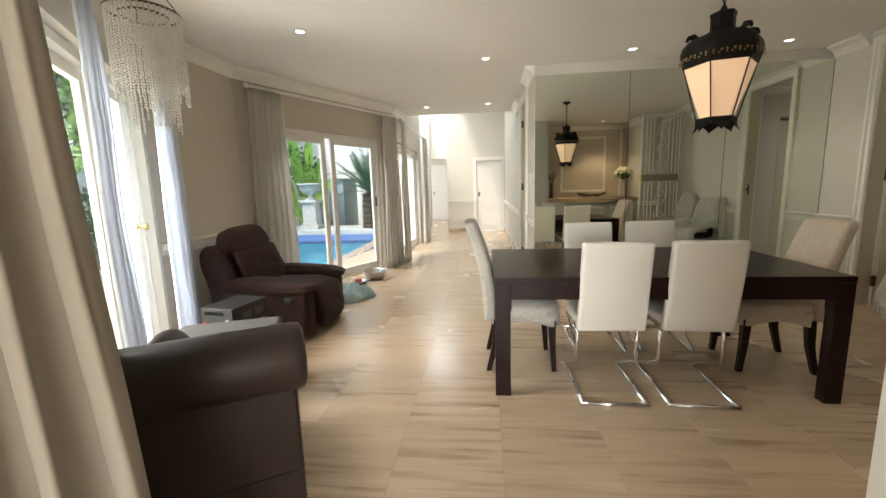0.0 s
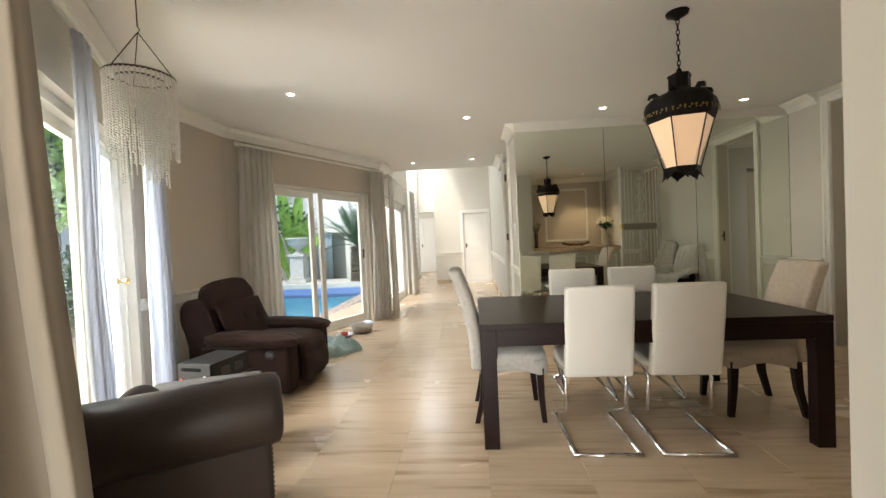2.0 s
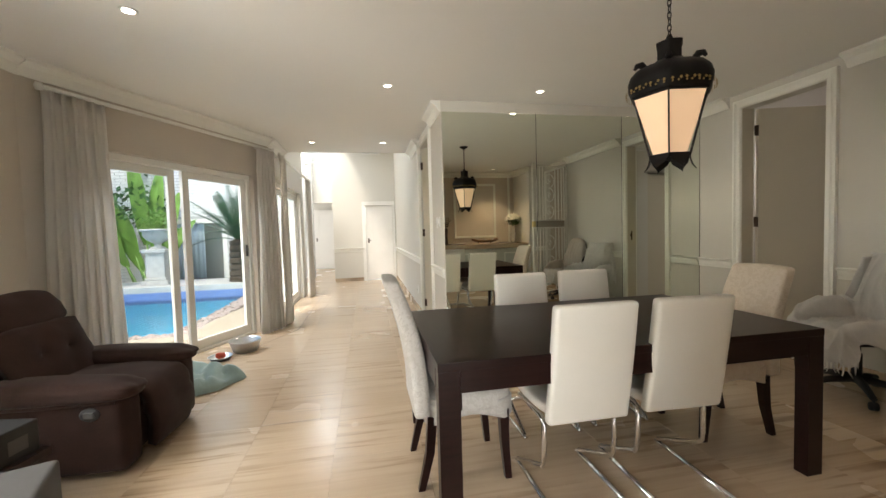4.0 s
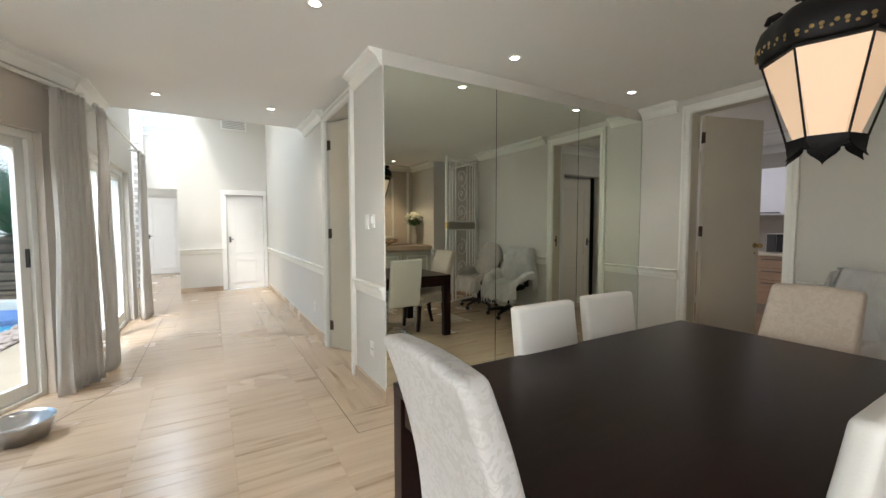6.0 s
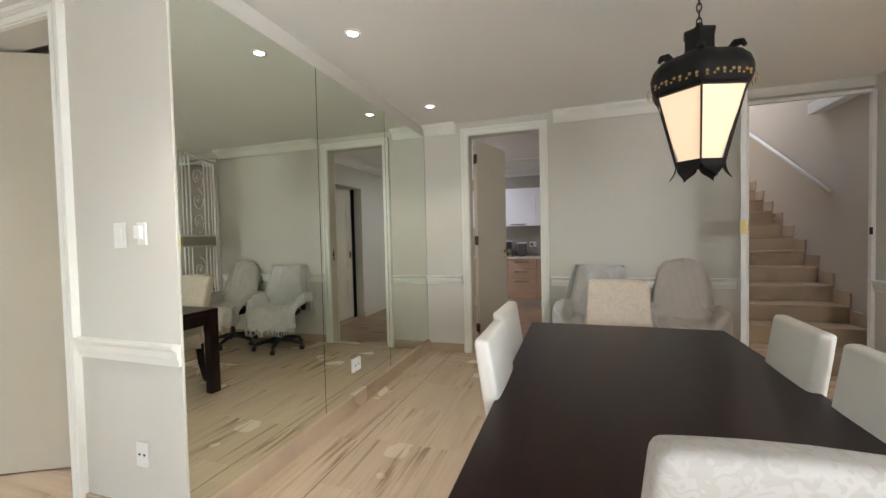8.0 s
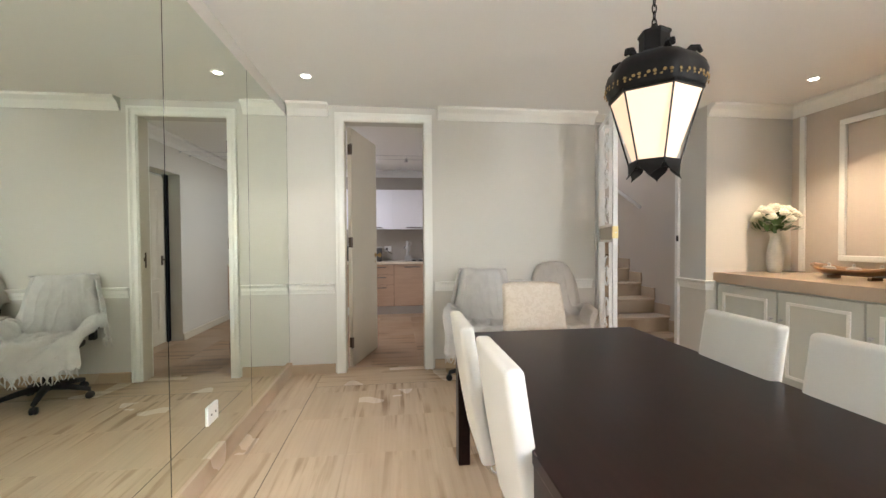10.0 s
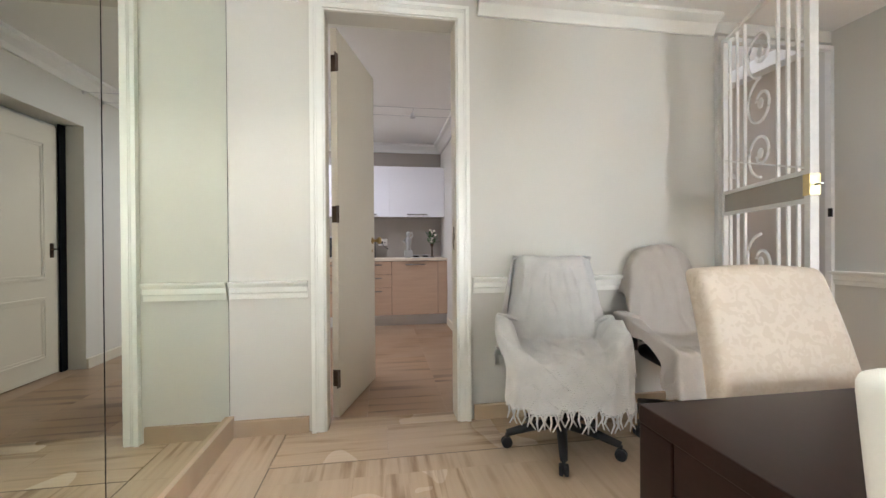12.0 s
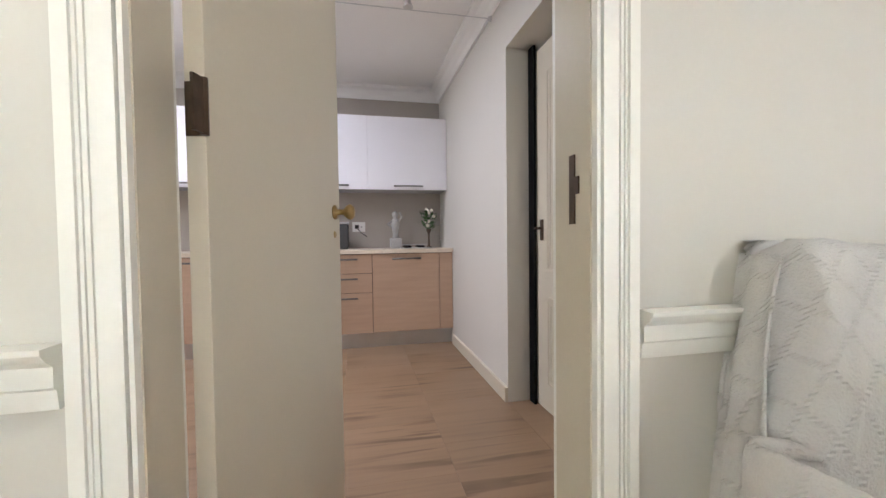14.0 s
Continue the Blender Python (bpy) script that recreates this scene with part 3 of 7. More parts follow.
tagged(part("ceiling_lobby", box(-3.0, 13.2, 2.5, -0.82, 15.6, 2.6), "ceil"), "low ceiling of the far lobby", "ceiling", kind="structure")
# ceilings
low = prism([(-2.9, 0.7), (EX + 0.15, 0.7), (EX + 0.15, MY + 0.02), (CX, MY + 0.02), (CX, ATR), (-1.35, ATR), (-1.35, 6.5), (-2.5, 4.3), (-2.9, 3.1)], H, H + 0.12)
tagged(part("ceiling", low, "ceil"), "smooth white painted ceiling with recessed lights", "ceiling", kind="structure")
tagged(part("ceiling_edge", box(-1.35, ATR, H, CX, ATR + 0.02, 4.6), "wall"), "upright edge above the low ceiling", "ceiling", kind="structure")
tagged(part("ceiling_side_room", box(CX, MY + 0.02, H + 0.005, 3.2, MY + 2.5, H + 0.12), "ceil"), "plain side room ceiling", "ceiling", kind="structure")
tagged(part("ceiling_high", box(-0.55, ATR, 4.5, CX + 0.2, END + 0.6, 4.6), "ceil"), "high white ceiling beside the skylight", "ceiling", kind="structure")
tagged(part("ceiling_south", box(-3.4, -5.6, H + 0.004, 5.0, 0.7, H + 0.12), "ceil"), "smooth white ceiling of the living room", "ceiling", kind="structure")

# east wall: kitchen doorway and stair gate opening
wall("wall_east", (EX, -0.3), (EX, MY + 0.16), 0, H, 0.13, "wall", [(0.74 + 0.3, 1.73 + 0.3, 0.0, 2.47), (3.50 + 0.3, 4.26 + 0.3, 0.0, 2.40)], "pale wall with the kitchen doorway and the stair opening")
# pier beside the alcove, alcove, south walls
tagged(part("pier", box(3.42, -0.3, 0, EX, 0.79, H), "wall"), "plain pier between the stairs and the alcove", "wall", kind="structure")
wall("wall_alcove", (1.55, -0.14), (3.42, -0.14), 0, H, 0.15, "wall_warm", label="warm painted back wall of the sideboard alcove")
tagged(part("wall_south", box(0.87, 0.62, 0, 1.55, 0.80, H), "wall"), "short pier beside the living room opening", "wall", kind="structure")
tagged(part("wall_alcove_side", box(1.37, -0.29, 0, 1.55, 0.62, H), "wall_warm"), "plain side of the alcove", "wall", kind="structure")
wall("wall_living_east", (1.37, -5.4), (1.37, -0.29), 0, H, 0.15, "wall", label="plain living room wall")
# the window here is added, only to hold the south fill lamp
wall("wall_living_south", (-3.2, -5.4), (1.5, -5.4), 0, H, 0.15, "wall", [(0.6, 4.2, 0.5, 2.3)], "unseen living room wall with an added opening for the fill lamp")
wall("wall_living_west", (-3.2, 0.86), (-3.2, -5.4), 0, H, 0.15, "wall", label="plain living room wall")
tagged(part("wall_living_north", box(-3.35, 0.86, 0, -1.16, 1.02, H), "wall"), "plain living room wall", "wall", kind="structure")

# kitchen shell
KX, KS, KN = 7.30, 3.06, 5.70
wall("wall_kitchen_south", (EX + 0.13, KS), (KX, KS), 0, H, 0.22, "wall", [(0.55, 1.43, 0.0, 2.12)], "taupe kitchen wall with a sliding door recess")
wall("wall_kitchen_back", (KX, KS), (KX, KN), 0, H, 0.12, "splash", label="taupe kitchen back wall")
wall("wall_kitchen_north", (KX, KN), (EX + 0.13, KN), 0, H, 0.12, "wall", label="plain kitchen wall")
tagged(part("ceiling_kitchen", box(EX + 0.13, 2.5, H, KX + 0.1, KN + 0.1, H + 0.1), "ceil"), "white kitchen ceiling", "ceiling", kind="structure")
tagged(part("wall_pantry", box(EX + 0.13, 2.40, 0, 6.0, 2.50, H), "wall_taupe"), "wall behind the sliding door", "wall", kind="structure")
tagged(part("wall_kitchen_stub", box(EX + 0.13, MY + 0.16, 0, EX + 0.20, KN, H), "wall"), "plain kitchen wall", "wall", kind="structure")
# stair hall shell
tagged(part("wall_stair_south", box(EX + 0.13, 0.46, 0, 8.0, 0.58, 5.0), "wall_taupe"), "taupe stair wall with a white handrail", "wall", kind="structure")
tagged(part("wall_stair_north", box(EX + 0.13, 1.80, 0, 8.0, 1.92, 5.0), "wall_taupe"), "taupe stair wall", "wall", kind="structure")
tagged(part("wall_stair_back", box(8.0, 0.30, 0, 8.1, 1.92, 5.0), "wall_taupe"), "taupe wall at the head of the stairs", "wall", kind="structure")
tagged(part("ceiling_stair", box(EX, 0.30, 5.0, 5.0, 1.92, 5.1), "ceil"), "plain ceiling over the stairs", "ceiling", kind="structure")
tagged(part("wall_stair_head", box(EX + 0.0, 0.30, H, EX + 0.13, 1.92, 5.0), "wall"), "wall above the stair opening", "wall", kind="structure")

# mouldings
profile_run("trim_crown_east", (EX, 1.75), (EX, 3.36), CROWN, "trim", H, "white crown moulding")
profile_run("trim_crown_corner", (EX, 4.40), (EX, MY - 0.02), CROWN, "trim", H, "white crown moulding")
profile_run("trim_crown_pier", (CX, MY), (CX, 5.42), CROWN, "trim", H, "white crown moulding")
profile_run("trim_crown_passage", (CX, 6.48), (CX, ATR - 0.05), CROWN, "trim", H, "white crown moulding")
profile_run("trim_crown_recliner", P2, P1, CROWN, "trim", H, "white crown moulding", 0.25, 0.2)
profile_run("trim_crown_slider", P3, P2, CROWN, "trim", H, "white crown moulding", 0.2, -0.25)
profile_run("trim_crown_west", (P3[0], ATR - 0.02), P3, CROWN, "trim", H, "white crown moulding")
profile_run("trim_crown_bay", P1, P0, CROWN, "trim", H, "white crown moulding", -0.2, 0)
profile_run("trim_crown_alcove_east", (3.42, -0.14), (3.42, 0.79), CROWN, "trim", H, "white crown moulding", -1, 0)
profile_run("trim_crown_alcove", (1.55, -0.14), (3.42, -0.14), CROWN, "trim", H, "white crown moulding", 1, -1)
profile_run("trim_dado_pier_south", (3.42, 0.72), (3.42, 0.79), DADO, "trim", 0.86, "white dado rail", 0, 1)
profile_run("trim_dado_pier_north", (3.42, 0.79), (EX, 0.79), DADO, "trim", 0.86, "white dado rail", -1, 0)
profile_run("trim_dado_east", (EX, 1.77), (EX, 3.40), DADO, "trim", 0.86, "white dado rail")
profile_run("trim_dado_corner", (EX, 4.36), (EX, MY - 0.014), DADO, "trim", 0.86, "white dado rail")
profile_run("trim_dado_pier", (CX, MY), (CX, 5.44), DADO, "trim", 0.86, "white dado rail")
profile_run("trim_dado_passage", (CX, 6.46), (CX, END), DADO, "trim", 0.86, "white dado rail")
profile_run("trim_dado_end", (-0.06, END), (-0.82, END), DADO, "trim", 0.86, "white dado rail")
profile_run("trim_dado_recliner", P2, P1, DADO, "trim", 0.86, "white dado rail")
for nm, a, b, mt in (("baseboard_east", (EX, 1.76), (EX, 3.40), "stone_y"), ("baseboard_corner", (EX, 4.36), (EX, MY - 0.014), "stone_y"), ("baseboard_pier", (CX, MY), (CX, 5.44), "stone_y"),
                     ("baseboard_passage", (CX, 6.46), (CX, END), "stone_y"), ("baseboard_mirror", (EX, MY), (CX, MY), "stone_x"), ("baseboard_end", (-0.06, END), (-0.82, END), "stone_x"),
                     ("baseboard_kitchen", (EX + 0.13 + 1.43, KS), (6.72, KS), "door"), ("baseboard_recliner", P2, P1, "stone_y")):
    profile_run(nm, a, b, SKIRT if "mirror" not in nm else [(0.001, 0), (0.03, 0), (0.03, 0.115), (0.001, 0.115)], mt, 0, "low stone skirting" if mt != "door" else "cream painted skirting")
KCROWN = [(0.001, 0.0), (0.001, -0.12), (0.02, -0.12), (0.035, -0.08), (0.07, -0.045), (0.11, -0.03), (0.11, 0.0)]
profile_run("trim_crown_kitchen_south", (EX + 0.13, KS), (KX, KS), KCROWN, "ceil", H, "white kitchen cornice", 0, -1)
profile_run("trim_crown_kitchen_back", (KX, KS), (KX, KN), KCROWN, "ceil", H, "white kitchen cornice", 1, 0)


def casing(name, x, y0, y1, top, w, side, label):
    """A fluted door surround on a wall x = const that faces -x, or +x with side 1."""
    bm = bmesh.new()
    steps = [(0.0, 0.020), (0.09, 0.013), (0.12, 0.027), (0.50, 0.022), (0.56, 0.027), (0.62, 0.022), (0.68, 0.027), (0.74, 0.034), (1.0, 0.034)]
    f = -1 if side < 0 else 1
    for (a, d), (b, _) in zip(steps, steps[1:]):
        for lo, hi in ((y0 - w * b, y0 - w * a), (y1 + w * a, y1 + w * b)):
            box(x, lo, 0, x + f * d, hi, top + w * b, bm)
        box(x, y0 - w * a, top + w * a, x + f * d, y1 + w * a, top + w * b, bm)
    return tagged(part(name, bm, "trim"), label, "door frame", kind="structure")


casing("trim_casing_kitchen", EX, 3.50, 4.26, 2.40, 0.08, -1, "cream fluted door surround, paint chipped at the edge")
casing("trim_casing_passage", CX, 5.53, 6.37, 2.40, 0.085, -1, "white fluted door surround")
casing("trim_casing_kitchen_back", EX + 0.13, 3.50, 4.26, 2.40, 0.07, 1, "cream door surround")
tagged(part("trim_jamb_kitchen", join(box(EX - 0.002, 3.47, 0, EX + 0.132, 3.503, 2.397), box(EX - 0.002, 4.257, 0, EX + 0.132, 4.275, 2.397)), "door"), "cream door lining", "door frame", kind="structure")


# ---- mirror, windows and doors ----
def mirror_panel(x0, x1):
    ob = tagged(part("mirror", box(x0 + 0.0015, MY - 0.007, 0.117, x1 - 0.0015, MY - 0.001, 2.44), "mirror"), "tall frameless mirror panel on the wall", "mirror", "mirror panels")
    return ob


for a, b in ((0.785, 1.79), (1.79, 2.79), (2.79, EX - 0.002)):
    panel = mirror_panel(a, b)
    part("edge_seam", box(b - 0.0022, MY - 0.0074, 0.117, b + 0.0022, MY - 0.0012, 2.44), "dark", panel, "thin dark joint")


def glazed(name, m, x0, x1, z0, z1, panes, label, kind="window", rail=0.075, bottom=0.12, deep=0.05, y=0.10, frame_mat="frame"):
    """A timber frame in a wall opening (in the wall's own frame m), with a pane between each pair of posts."""
    top = tagged(new(name), label, "window", kind="structure")
    bm = None
    edges = [x0 + (x1 - x0) * i / panes for i in range(panes + 1)]
    bm = box(x0, y - 0.04, z1 - 0.06, x1, y + 0.05, z1 - 0.002, bm, 0.004)
    bm = box(x0, y - 0.04, z0, x1, y + 0.05, z0 + 0.03, bm, 0.004)
    for e in (x0, x1 - 0.05):
        bm = box(e, y - 0.04, z0 + 0.03, e + 0.05, y + 0.05, z1 - 0.06, bm, 0.004)
    bm.transform(m)
    part("window_frame", bm, frame_mat, top)
    for i in range(panes):
        a, b = edges[i] + 0.035, edges[i + 1] - 0.035
        if i == 0:
            a = x0 + 0.052
        if i == panes - 1:
            b = x1 - 0.052
        off = 0.012 if i % 2 else -0.012
        bm = box(a, y + off, z0 + 0.032, a + rail, y + off + deep - 0.01, z1 - 0.062, None, 0.004)
        box(b - rail, y + off, z0 + 0.032, b, y + off + deep - 0.01, z1 - 0.062, bm, 0.004)
        box(a + rail, y + off, z1 - 0.062 - rail, b - rail, y + off + deep - 0.01, z1 - 0.062, bm, 0.004)
        box(a + rail, y + off, z0 + 0.032, b - rail, y + off + deep - 0.01, z0 + 0.032 + bottom, bm, 0.004)
        bm.transform(m)
        sash = part("sash", bm, frame_mat, top)
        g = box(a + rail - 0.005, y + off + 0.017, z0 + 0.03 + bottom, b - rail + 0.005, y + off + 0.022, z1 - 0.06 - rail)
        g.transform(m)
        pane = part("pane", g, "glass", sash)
        pane.visible_shadow = False
    return top


mb_, lb_ = along(P1, P0)
bay = glazed("window_1", mb_, 0.10, 2.05, 0.0, 2.06, 3, "white timber glazed garden doors")
ms_, ls_ = along(P3, P2)
slider = glazed("window_2", ms_, 0.30, 2.25, 0.0, 2.02, 2, "white framed sliding garden door", bottom=0.10)
part("latch", box(0.36, 0.075, 1.0, 0.385, 0.095, 1.14, None, 0.003, m=ms_), "alu", slider, "small dark latch")
mp_, lp_ = along((P3[0], 9.42), P3)
glazed("window_3", mp_, 9.42 - 9.05, 9.42 - 6.95, 0.0, 2.05, 2, "white framed glazed passage doors")


def knob(parent, at, out, material="brass"):
    o = Vector(out).normalized()
    rot = o.to_track_quat("Z", "Y").to_matrix().to_4x4()
    m = Matrix.Translation(at) @ rot
    bm = lathe([(0.0, 0.0), (0.024, 0.0), (0.024, 0.005), (0.010, 0.009), (0.009, 0.035), (0.018, 0.042), (0.026, 0.055), (0.026, 0.062), (0.018, 0.072), (0, 0.074)], 20, m=m)
    return part("door_knob", bm, material, parent, "round brass knob", True)


kb = mb_ @ Vector((0.10 + 0.05 + 0.10 + 0.0, 0.08, 1.03))
knob(bay, kb, (mb_.to_3x3() @ Vector((0, -1, 0))))


# kitchen door, swung open into the kitchen
HY = 4.246
kdoor = tagged(new("door_1"), "cream flush door standing open into the kitchen", "door", kind="structure")
kdoor.matrix_world = pose(EX + 0.150, HY, 0, 0, 0, -16.3)
part("leaf", box(0.0, -0.040, 0.008, 0.74, 0.0, 2.385, None, 0.002), "door", kdoor)
for z in (0.25, 1.25, 2.17):
    b = box(-0.006, -0.042, z - 0.05, -0.0005, -0.004, z + 0.05, None, 0.001)
    tube([(-0.012, -0.046, z - 0.052), (-0.012, -0.046, z + 0.052)], 0.008, 8, b)
    box(-0.045, -0.050, z - 0.05, -0.014, -0.044, z + 0.05, b)
    part("hinge", b, "bronze", kdoor, "dark bronze butt hinge")
for s in (1, -1):
    o = (0, s, 0)
    rot = Vector(o).to_track_quat("Z", "Y").to_matrix().to_4x4()
    bm = lathe([(0.0, 0.0), (0.026, 0.0), (0.026, 0.006), (0.011, 0.010), (0.010, 0.035), (0.020, 0.043), (0.028, 0.055), (0.028, 0.062), (0.018, 0.072), (0, 0.074)], 20, m=Matrix.Translation((0.685, 0.0 if s > 0 else -0.040, 1.10)) @ rot)
    part("door_knob", bm, "brass", kdoor, "round brass knob", True)
part("keyhole_plate", lathe([(0.0, 0.0), (0.013, 0.0), (0.011, 0.003), (0, 0.003)], 14, m=Matrix.Translation((0.685, -0.040, 1.02)) @ Matrix.Rotation(radians(90), 4, "X")), "brass", kdoor, "small brass keyhole plate")
part("strike_plate", join(box(EX + 0.05, 3.5025, 1.03, EX + 0.07, 3.506, 1.17), box(EX + 0.035, 3.5025, 1.09, EX + 0.0499, 3.506, 1.125)), "bronze", bpy.data.objects["trim_jamb_kitchen"])

# passage side door, ajar
pdoor = tagged(new("door_2"), "cream flush door standing ajar in the passage wall", "door", kind="structure")
pdoor.matrix_world = pose(CX + 0.05, 6.355, 0, 0, 0, -62)
part("leaf", box(0.0, -0.040, 0.008, 0.80, 0.0, 2.385, None, 0.002), "door", pdoor)
for z in (0.25, 1.23, 2.15):
    b = box(-0.002, -0.046, z - 0.05, 0.03, -0.0405, z + 0.05, None, 0.001)
    tube([(-0.006, -0.046, z - 0.052), (-0.006, -0.046, z + 0.052)], 0.008, 8, b)
    part("hinge", b, "bronze", pdoor, "dark bronze butt hinge")


def panel_door(name, label, w, h, m, panels, material, handle=0.07):
    """A panelled door in the x-z plane that faces -y."""
    d = tagged(new(name), label, "door", kind="structure")
    d.matrix_world = m
    part("leaf", box(0, 0, 0.008, w, 0.04, h, None, 0.002), material, d)
    for z0, z1 in panels:
        bm = None
        for q, t in ((0.0, 0.010), (0.022, 0.005)):
            x0, x1, a, b = 0.13 + q, w - 0.13 - q, z0 + q, z1 - q
            for bx in ((x0, a, x1, a + 0.022), (x0, b - 0.022, x1, b), (x0, a + 0.022, x0 + 0.022, b - 0.022), (x1 - 0.022, a + 0.022, x1, b - 0.022)):
                bm = box(bx[0], -t, bx[1], bx[2], 0.0, bx[3], bm, 0.002)
        part("panel_moulding", bm, material, d)
    bm = box(handle - 0.018, -0.008, 0.98, handle + 0.018, 0, 1.10, None, 0.003)
    tube([(handle, -0.01, 1.05), (handle, -0.045, 1.05), (handle + 0.06, -0.05, 1.05)], 0.008, 8, bm)
    part("door_handle", bm, "bronze", d, "dark lever handle", True)
    return d


panel_door("door_3", "white panelled cupboard door, closed", 0.69, 1.95, pose(0.005, END + 0.03, 0), ((0.14, 0.62), (0.74, 1.80)), "door_white", 0.06)
bm = box(-0.09, END - 0.024, 0, -0.002, END, 2.05, None, 0.006)
box(0.702, END - 0.024, 0, CX - 0.02, END, 2.05, bm, 0.006)
box(-0.09, END - 0.030, 1.962, CX - 0.02, END, 2.06, bm, 0.006)
tagged(part("trim_casing_end", bm, "door_white"), "white door surround", "door frame", kind="structure")
panel_door("door_4", "cream panelled front door, closed", 0.80, 2.1, pose(-1.80, 15.52, 0), ((0.15, 0.85), (1.0, 1.95)), "door_white", 0.08)


# ---- dining table and chairs ----
TX0, TX1, TY0, TY1 = 0.262, 2.168, 2.36, 3.44
table = thing("dining_table", "large rectangular dining table in dark espresso wood", "table")
part("tabletop", box(TX0, TY0, 0.692, TX1, TY1, 0.728, None, 0.003), "wood_dark", table)
for y in (TY0 + 0.004, TY1 - 0.029):
    part("apron", box(TX0 + 0.092, y, 0.60, TX1 - 0.092, y + 0.025, 0.6915, None, 0.002), "wood_dark", table)
for x in (TX0 + 0.004, TX1 - 0.029):
    part("apron", box(x, TY0 + 0.092, 0.60, x + 0.025, TY1 - 0.092, 0.6915, None, 0.002), "wood_dark", table)
for x in (TX0 + 0.001, TX1 - 0.091):
    for y in (TY0 + 0.001, TY1 - 0.066):
        leg = part("leg", box(x, y, 0.0, x + 0.09, y + 0.065, 0.6915, None, 0.003), "wood_dark", table)
        xo = x - 0.006 if x > 1 else x + 0.086
        part("corner_block", box(xo, y + 0.002, 0.53, xo + 0.010, y + 0.063, 0.598, None, 0.002), "wood_dark", leg)


def padded(hx, hy, height, bevel, shape, rows=9):
    """A rounded slab standing on z = 0, cut into rows and bent by shape(x, y, v)."""
    bm = box(-hx, -hy, 0, hx, hy, height, None, bevel, 4)
    for k in range(1, rows):
        bmesh.ops.bisect_plane(bm, geom=bm.verts[:] + bm.edges[:] + bm.faces[:], plane_co=(0, 0, height * k / rows), plane_no=(0, 0, 1))
    for k in range(1, 6):
        at = 2 * k / 6 - 1
        wide = hx > hy
        bmesh.ops.bisect_plane(bm, geom=bm.verts[:] + bm.edges[:] + bm.faces[:], plane_co=(at * hx if wide else 0, 0 if wide else at * hy, 0), plane_no=(1, 0, 0) if wide else (0, 1, 0))
    for v in bm.verts:
        v.co = shape(v.co.x, v.co.y, v.co.z / height)
    return bm


def cantilever_chair():
    """White dining chair on a chrome sled; the back is at y = 0 and it faces +y."""
    c = thing("dining_chair", "white leatherette dining chair on a chrome cantilever frame", "chair", group="white chairs round the table")
    w = 0.192

    def back(x, y, v):
        soft = 0.006 * (1 - (x / w) ** 4) * math.sin(math.pi * v)
        return Vector((x * (1.0 - 0.02 * v), y + math.copysign(soft, y) - 0.035 * v * v + 0.05 * (1 - v) ** 2, 0.40 + v * 0.535))
    bm = padded(w, 0.0275, 0.535, 0.021, back)
    part("backrest", bm, "leather_white", c, "", True)
    part("seat", pillow(0.38, 0.44, 0.085, 0.12, 8, m=Matrix.Translation((0, 0.27, 0.445))), "leather_white", c, "", True)
    for s in (-1, 1):
        x = s * 0.175
        part("leg", tube([(x, 0.40, 0.395), (x, 0.14, 0.395), (x, 0.118, 0.385), (x, 0.110, 0.36), (x, 0.110, 0.23), (x, 0.116, 0.195), (x, 0.135, 0.165), (x, 0.43, 0.03), (x, 0.445, 0.018), (x, 0.43, 0.0125), (x, -0.09, 0.0125)], 0.012, 8), "chrome", c, "polished chrome tube", True)
    part("floor_bar", tube([(-0.186, -0.09, 0.0125), (0.186, -0.09, 0.0125)], 0.012, 8), "chrome", c, "polished chrome tube", True)
    return c


ch = cantilever_chair()
ch.matrix_world = pose(0.932, 2.365, 0, 0, 0, 0)
copy_thing(ch, pose(1.41, 2.367, 0, 0, 0, -2))
copy_thing(ch, pose(1.06, 3.45, 0, 0, 0, 180))
copy_thing(ch, pose(1.555, 3.475, 0, 0, 0, 178))


